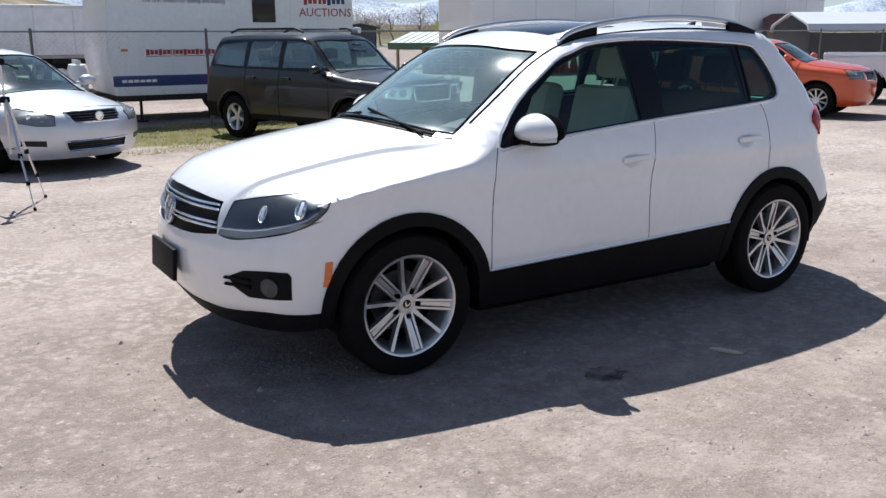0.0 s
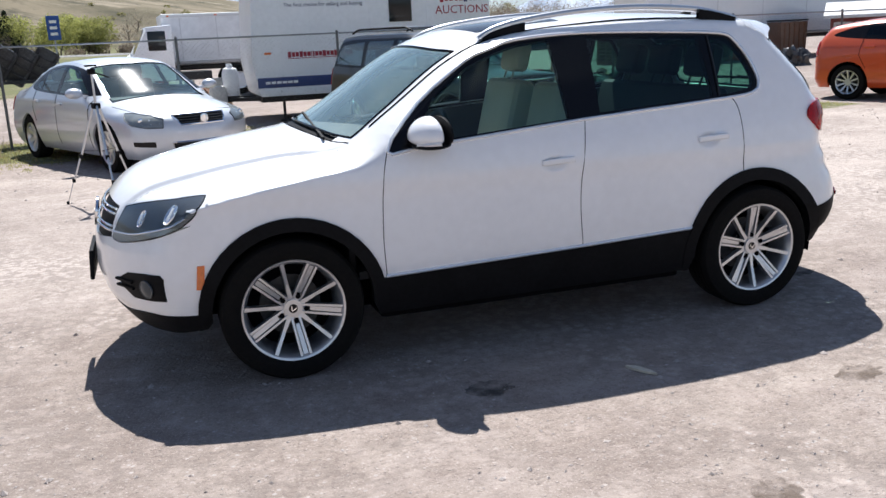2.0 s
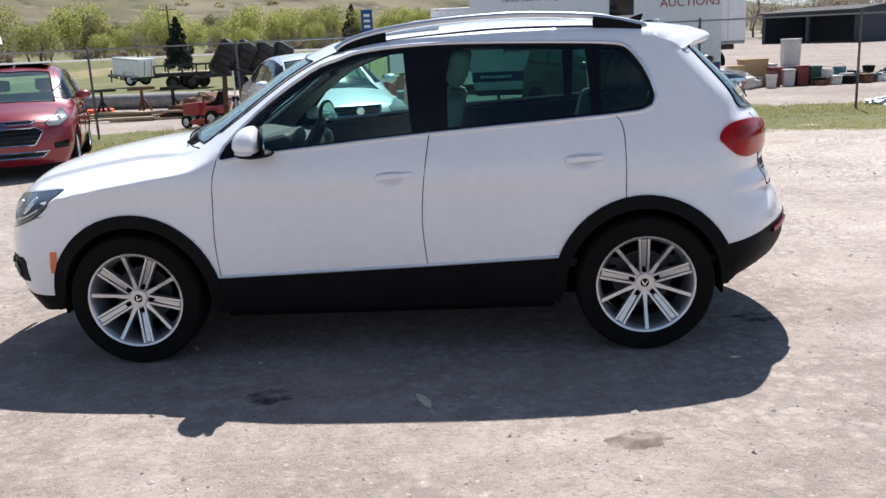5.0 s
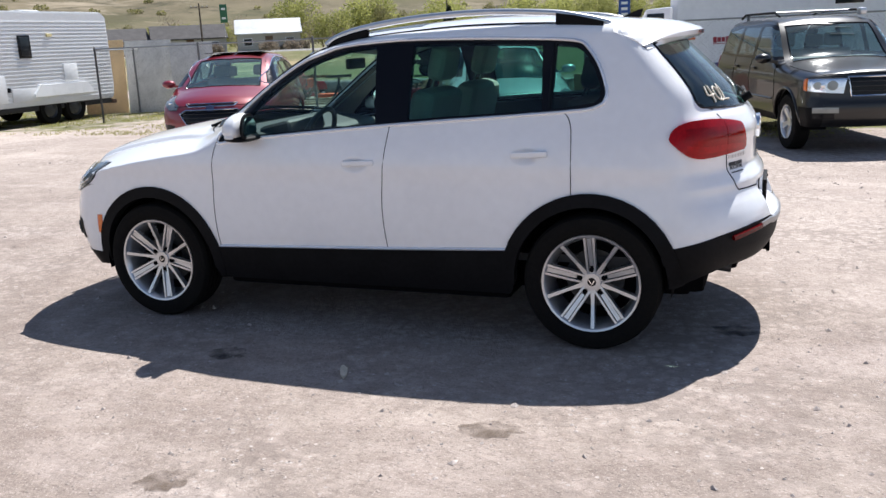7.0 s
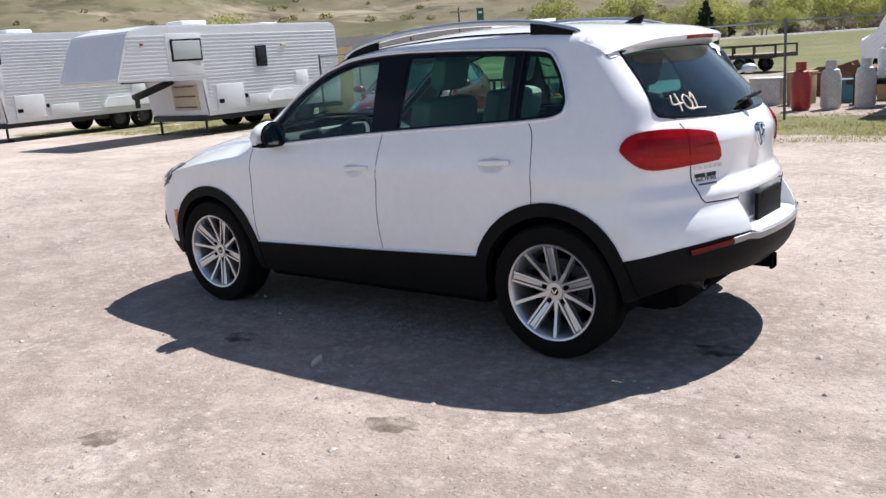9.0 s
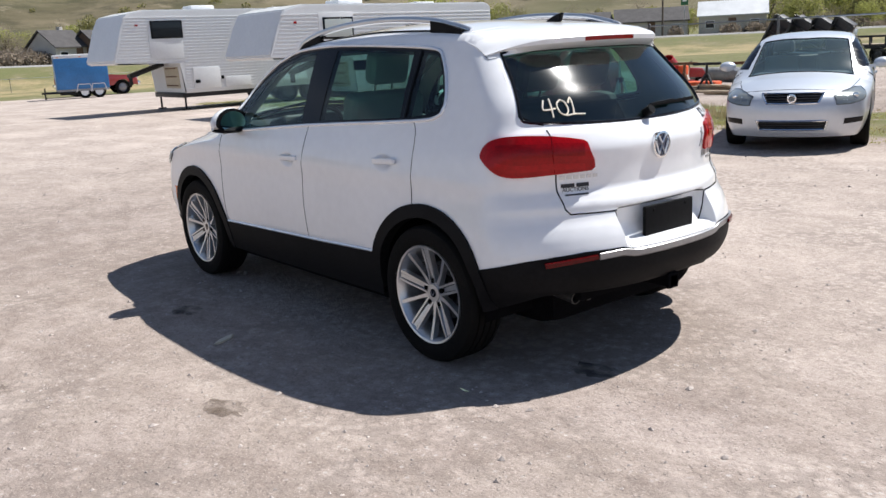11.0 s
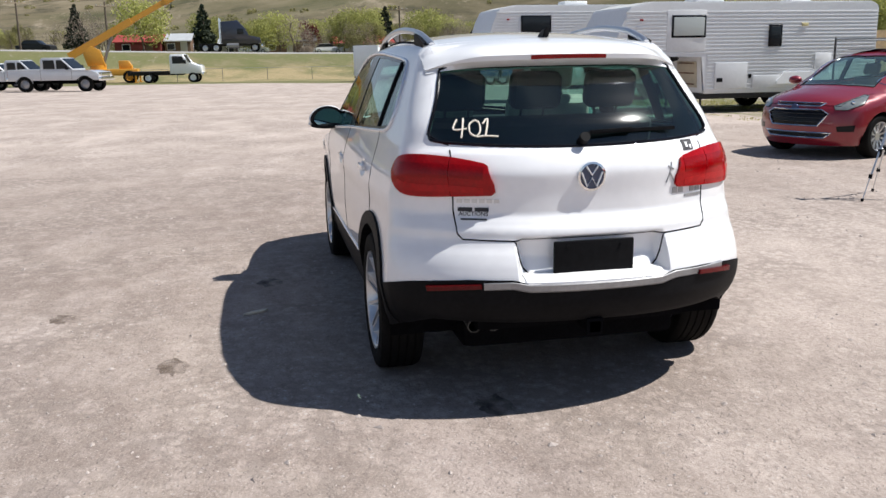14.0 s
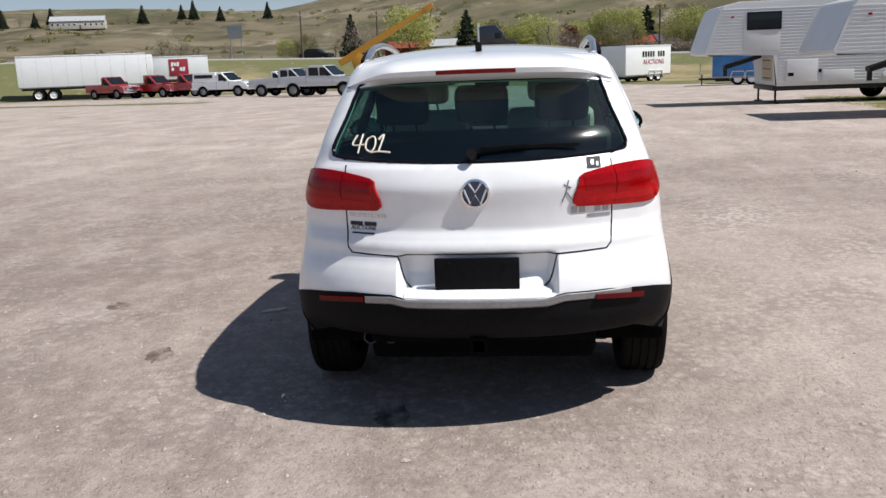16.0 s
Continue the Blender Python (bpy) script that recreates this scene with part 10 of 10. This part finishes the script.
heap("crumpled_sheeting", 10.7, 18.7, 0.5, 0.3, 0.22, DIRTYWHITE, "low pale heap of debris", 13.0)
heap("crumpled_sheeting", 6.2, 18.0, 1.2, 0.6, 0.6, DIRTYWHITE, "low pale heap of debris", 15.0)
heap("debris_mound", -6.3, 16.6, 1.1, 0.7, 0.5, RUST, "low rusty heap of scrap", 17.0)
heap("debris_mound", -1.6, 17.6, 1.3, 0.7, 0.7, RUST, "low rusty heap of scrap", 19.0)



def bucket(x, y, s, material, label):
    t = empty("bucket", at(x, y, random.uniform(0, 360)), label, "bucket", "buckets among the junk")
    part("body", lathe(bmesh.new(), [(0.001, 0), (0.11 * s, 0), (0.14 * s, 0.32 * s), (0.15 * s, 0.32 * s), (0.15 * s, 0.34 * s), (0.13 * s, 0.34 * s), (0.10 * s, 0.02), (0.001, 0.02)], 16), material, t)
    tube("bucket_handle", [(0.14 * s * math.cos(a), 0.05, 0.31 * s + 0.10 * s * math.sin(a)) for a in np.linspace(0, math.pi, 9)], 0.006, STEEL, t, res=1)


def loose_tyre(x, y, s):
    ob = part("loose_tyre", lathe(bmesh.new(), [(0.17 * s, 0.0), (0.28 * s, 0.0), (0.31 * s, 0.05), (0.31 * s, 0.14), (0.28 * s, 0.19), (0.17 * s, 0.19), (0.16 * s, 0.15), (0.25 * s, 0.12), (0.25 * s, 0.06), (0.16 * s, 0.04)], 22), BLACKPLASTIC)
    ob.matrix_world = at(x, y)
    tagged(ob, "worn black tyre lying among junk", "tyre", "tyres among the junk")


random.seed(31)
for k in range(12):
    f = random.random()
    mt, lab = random.choice(((DIRTYWHITE, "dirty white bucket standing among junk"), (BLACKPLASTIC, "black plastic bucket standing among junk"), (REDDUST, "dull red bucket standing among junk"), (TEAL, "teal bucket standing among junk")))
    bucket(7.6 + 4.0 * f, 17.75 + 1.3 * f + random.uniform(-0.2, 0.9), random.uniform(0.7, 1.25), mt, lab)
for x, y in ((10.4, 19.2), (10.95, 19.0), (11.7, 19.4), (9.5, 18.9)):
    loose_tyre(x, y, random.uniform(0.8, 1.05))
for k in range(9):
    f = random.random()
    heap("scrap_bag", 7.9 + 3.8 * f, 18.4 + 1.2 * f + random.uniform(-0.3, 0.5), random.uniform(0.16, 0.34), random.uniform(0.12, 0.25), random.uniform(0.16, 0.34), random.choice((DIRTYWHITE, TARP, CARDBOARD, TINROOF)), "crumpled sack lying among junk", 40.0 + k, "sack")
for x, y, h, mt, lab in ((7.55, 18.9, 0.95, CARDBOARD, "tall brown cardboard box beside junk"), (8.05, 19.3, 0.70, DIRTYWHITE, "dirty white appliance among junk"), (8.6, 19.2, 0.55, BLACKPLASTIC, "black plastic crate among junk"), (9.2, 18.9, 0.42, TEAL, "teal plastic bin among junk")):
    crate_box(x, y, 0.42, 0.36, h * 0.7, mt, lab, random.uniform(-20, 20))

# ---- east end ----
semi = van_body("semi_trailer", "long white semi-trailer with grey lower rail", at(25.2, 28.0, 0), 15.8, 2.6, 0.95, 3.95, (4.6, 5.9), 0.5, ribs=2.2, tongue=0)
van_body("semi_trailer", "white semi-trailer parked behind another", at(45.0, 36.5, 0), 14.0, 2.6, 0.95, 3.95, (4.6, 5.9), 0.5, ribs=2.2, tongue=0)


def cone(x, y, s):
    t = empty("traffic_cone", at(x, y), "orange traffic cone standing on gravel", "traffic cone", "traffic cones by the semi-trailer")
    part("body", lathe(bmesh.new(), [(0.16 * s, 0.03), (0.03 * s, 0.74 * s), (0.001, 0.75 * s)], 16), CONE, t)
    part("base", box(bmesh.new(), (0.4 * s, 0.4 * s, 0.04), (0, 0, 0.02), 0.01), CONE, t)


random.seed(5)
for k in range(14):
    cone(21.2 + 0.19 * k, 26.3 + random.uniform(-0.3, 0.3), random.uniform(0.85, 1.25))
t = empty("dumpster", at(23.4, 25.9, 2) @ Matrix.Diagonal((0.68, 0.6, 1.0, 1)), "brown steel dumpster beside the semi-trailer", "dumpster")
part("body", side_prism([(-0.9, 0.1), (-1.0, 1.45), (1.0, 1.45), (0.9, 0.1)], 1.4, 0.02), mat("dumpster_brown", (0.15, 0.085, 0.055), 0.6, vary=0.2), t)
part("lid", box(bmesh.new(), (2.05, 1.45, 0.06), (0, 0, 1.5), 0.02), BLACKPLASTIC, t)
for k in range(5):
    part("rib", box(bmesh.new(), (0.06, 0.06, 1.25), (-0.72 + 0.36 * k, -0.72, 0.78), 0.01), RUST, t)
random.seed(6)
for k in range(16):
    t = empty("pallet", at(17.25 + 0.5 * (k % 2), 29.2 - 1.5 * (k % 2), -70 + random.uniform(-4, 4), 0.145 * (k // 2)), "weathered wooden pallet in a stack", "pallet", "stacked pallets")
    for j in range(6):
        part("top_board", box(bmesh.new(), (1.1, 0.12, 0.02), (0, -0.45 + 0.18 * j, 0.13)), WOOD, t)
    for j in range(3):
        part("stringer", box(bmesh.new(), (0.06, 1.0, 0.10), (-0.5 + 0.5 * j, 0, 0.07)), WOOD, t)
        part("bottom_board", box(bmesh.new(), (1.1, 0.1, 0.018), (0, -0.42 + 0.42 * j, 0.01)), WOOD, t)


def shed(x, y, turn, w, d, h, rise, wall, roof, label, openings=0, cat="shed"):
    t = empty("shed", at(x, y, turn), label, cat, "sheds at the yard's edge")
    bm = bmesh.new()
    th = 0.14
    box(bm, (w, th, h), (0, d / 2, h / 2)), box(bm, (th, d - th, h), (-w / 2 + th / 2, -th / 2, h / 2)), box(bm, (th, d - th, h), (w / 2 - th / 2, -th / 2, h / 2))
    n = openings
    if n:
        for k in range(n + 1):
            box(bm, (0.35, th, h), (-w / 2 + 0.175 + (w - 0.35) * k / n, -d / 2 - 0.01, h / 2))
        box(bm, (w - 0.02, th - 0.02, 0.3), (0, -d / 2, h - 0.15))
    else:
        box(bm, (w, th, h), (0, -d / 2 - 0.01, h / 2))
    part("wall", bm, wall, t)
    bm = prism(bmesh.new(), [(-d / 2 - 0.4, h - 0.05), (0, h + rise), (d / 2 + 0.4, h - 0.05), (d / 2 + 0.4, h + 0.07), (0, h + rise + 0.13), (-d / 2 - 0.4, h + 0.07)], w + 0.5, pose(0, 0, 0, 90, 0, 90))
    part("roof", bm, roof, t, "", False)
    bm = bmesh.new()
    for sg in (-1, 1):
        prism(bm, [(-d / 2 + 0.02, h), (d / 2 - 0.02, h), (0, h + rise - 0.03)], th, pose(sg * (w / 2 - th / 2), 0, 0, 90, 0, 90))
    part("gable", bm, wall, t)
    return t


shed(27.5, 66.3, -64, 9.5, 5, 2.3, 0.25, mat("dark_blue_siding", (0.03, 0.04, 0.06), 0.6, vary=0.15), SHINGLE, "dark blue open-fronted garage", 2)


def canopy(x, y, turn, w, d, h, rise):
    """An open-sided shelter: posts, a tin roof and a deep fascia."""
    t = empty("shed", at(x, y, turn), "low open canopy with a green tin roof", "canopy", "sheds at the yard's edge")
    for k in range(5):
        for sg in (-1, 1):
            part("post", box(bmesh.new(), (0.12, 0.12, h), (-w / 2 + 0.1 + (w - 0.2) * k / 4, sg * (d / 2 - 0.1), h / 2)), WOOD, t)
    part("roof", prism(bmesh.new(), [(-d / 2 - 0.25, h), (0, h + rise), (d / 2 + 0.25, h), (d / 2 + 0.25, h + 0.06), (0, h + rise + 0.07), (-d / 2 - 0.25, h + 0.06)], w + 0.4, pose(0, 0, 0, 90, 0, 90)), PALEROOF, t, "", False)
    for sg in (-1, 1):
        part("fascia", box(bmesh.new(), (w + 0.4, 0.05, 0.34), (0, sg * (d / 2 + 0.285), h - 0.10), 0.01), GREENROOF, t)
    for k in range(int(w / 0.6)):
        bm = bmesh.new()
        for sg in (-1, 1):
            bar(bm, (-w / 2 + 0.3 + 0.6 * k, sg * (d / 2 + 0.25), h + 0.075), (-w / 2 + 0.3 + 0.6 * k, 0, h + rise + 0.085), 0.04, 0.03)
        part("roof_rib", bm, PALEROOF, t)
    part("back_wall", box(bmesh.new(), (w - 0.3, 0.06, h), (0, d / 2 - 0.25, h / 2)), BLACKSTEEL, t)


PALEROOF = mat("pale_green_tin", (0.42, 0.50, 0.44), 0.45, vary=0.15)
canopy(21.2, 32.6, -78, 8.0, 3.0, 1.22, 0.60)
garden_shed = shed(25.9, 24.3, -45, 2.5, 1.8, 1.55, 0.45, REDWALL, TINROOF, "dark red garden shed with white-framed doors", 0)
for k in range(3):
    part("door_frame", box(bmesh.new(), (0.7, 0.05, 1.3), (-0.78 + 0.78 * k, -1.0, 0.70), 0.02), DIRTYWHITE, garden_shed)
    part("door_panel", box(bmesh.new(), (0.5, 0.03, 1.1), (-0.78 + 0.78 * k, -1.03, 0.70), 0.01), REDWALL, garden_shed)
shed(47.5, 34.2, -50, 3.2, 3.4, 1.9, 0.9, WOOD, mat("rust_roof", (0.22, 0.10, 0.07), 0.7, vary=0.2), "brown shed with reddish roof", 0)


def carport(x, y, turn):
    t = empty("carport", at(x, y, turn), "white steel carport with a dark closed end", "carport")
    bm = prism(bmesh.new(), [(-2.0, 1.70), (-1.8, 1.98), (0, 2.52), (1.8, 1.98), (2.0, 1.70), (2.06, 1.72), (1.86, 2.05), (0, 2.60), (-1.86, 2.05), (-2.06, 1.72)], 6.4, pose(0, 0, 0, 90, 0, 90))
    part("roof", bm, ALUM, t, "", False)
    for x2 in (-3.0, 0, 3.0):
        for sg in (-1, 1):
            part("post", box(bmesh.new(), (0.08, 0.08, 1.75), (x2, sg * 1.9, 0.875)), GALV, t)
    bm = prism(bmesh.new(), [(-1.9, 0.05), (-1.88, 1.80), (-1.76, 1.96), (0, 2.48), (1.76, 1.96), (1.88, 1.80), (1.9, 0.05)], 0.04, pose(-3.05, 0, 0, 90, 0, 90))
    part("end_wall", bm, TARP, t, "black end sheet", False)
    part("side_wall", box(bmesh.new(), (6.2, 0.04, 1.2), (0, -1.96, 1.05)), TARP, t, "dark side sheet")


carport(35.3, 21.5, -28)
pickup("pickup", "white pickup parked behind an orange car", at(17.77, 7.49, -55), FLEET, 1.7, 1.9)
heap("covered_mound", 19.4, 20.6, 0.55, 0.45, 0.6, TARP, "dark covered heap in the yard", 21.0)

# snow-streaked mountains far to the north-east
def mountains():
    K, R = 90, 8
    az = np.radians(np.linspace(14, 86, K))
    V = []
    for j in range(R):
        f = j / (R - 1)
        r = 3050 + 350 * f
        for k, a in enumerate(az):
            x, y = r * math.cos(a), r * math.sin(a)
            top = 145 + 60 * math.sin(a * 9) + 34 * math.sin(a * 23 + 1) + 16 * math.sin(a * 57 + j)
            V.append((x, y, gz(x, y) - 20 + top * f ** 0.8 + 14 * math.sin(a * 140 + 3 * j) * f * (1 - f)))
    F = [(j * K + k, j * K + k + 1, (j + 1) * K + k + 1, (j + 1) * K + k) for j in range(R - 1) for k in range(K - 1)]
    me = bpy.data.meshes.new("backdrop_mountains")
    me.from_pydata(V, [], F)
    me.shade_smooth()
    # Distance haze is painted into the blue base; the pale noise is snow.
    m = mat("hazy_mountain_blue", (0.62, 0.68, 0.76), 0.9, vary=0.2, scale=0.012, dark=(0.19, 0.25, 0.36))
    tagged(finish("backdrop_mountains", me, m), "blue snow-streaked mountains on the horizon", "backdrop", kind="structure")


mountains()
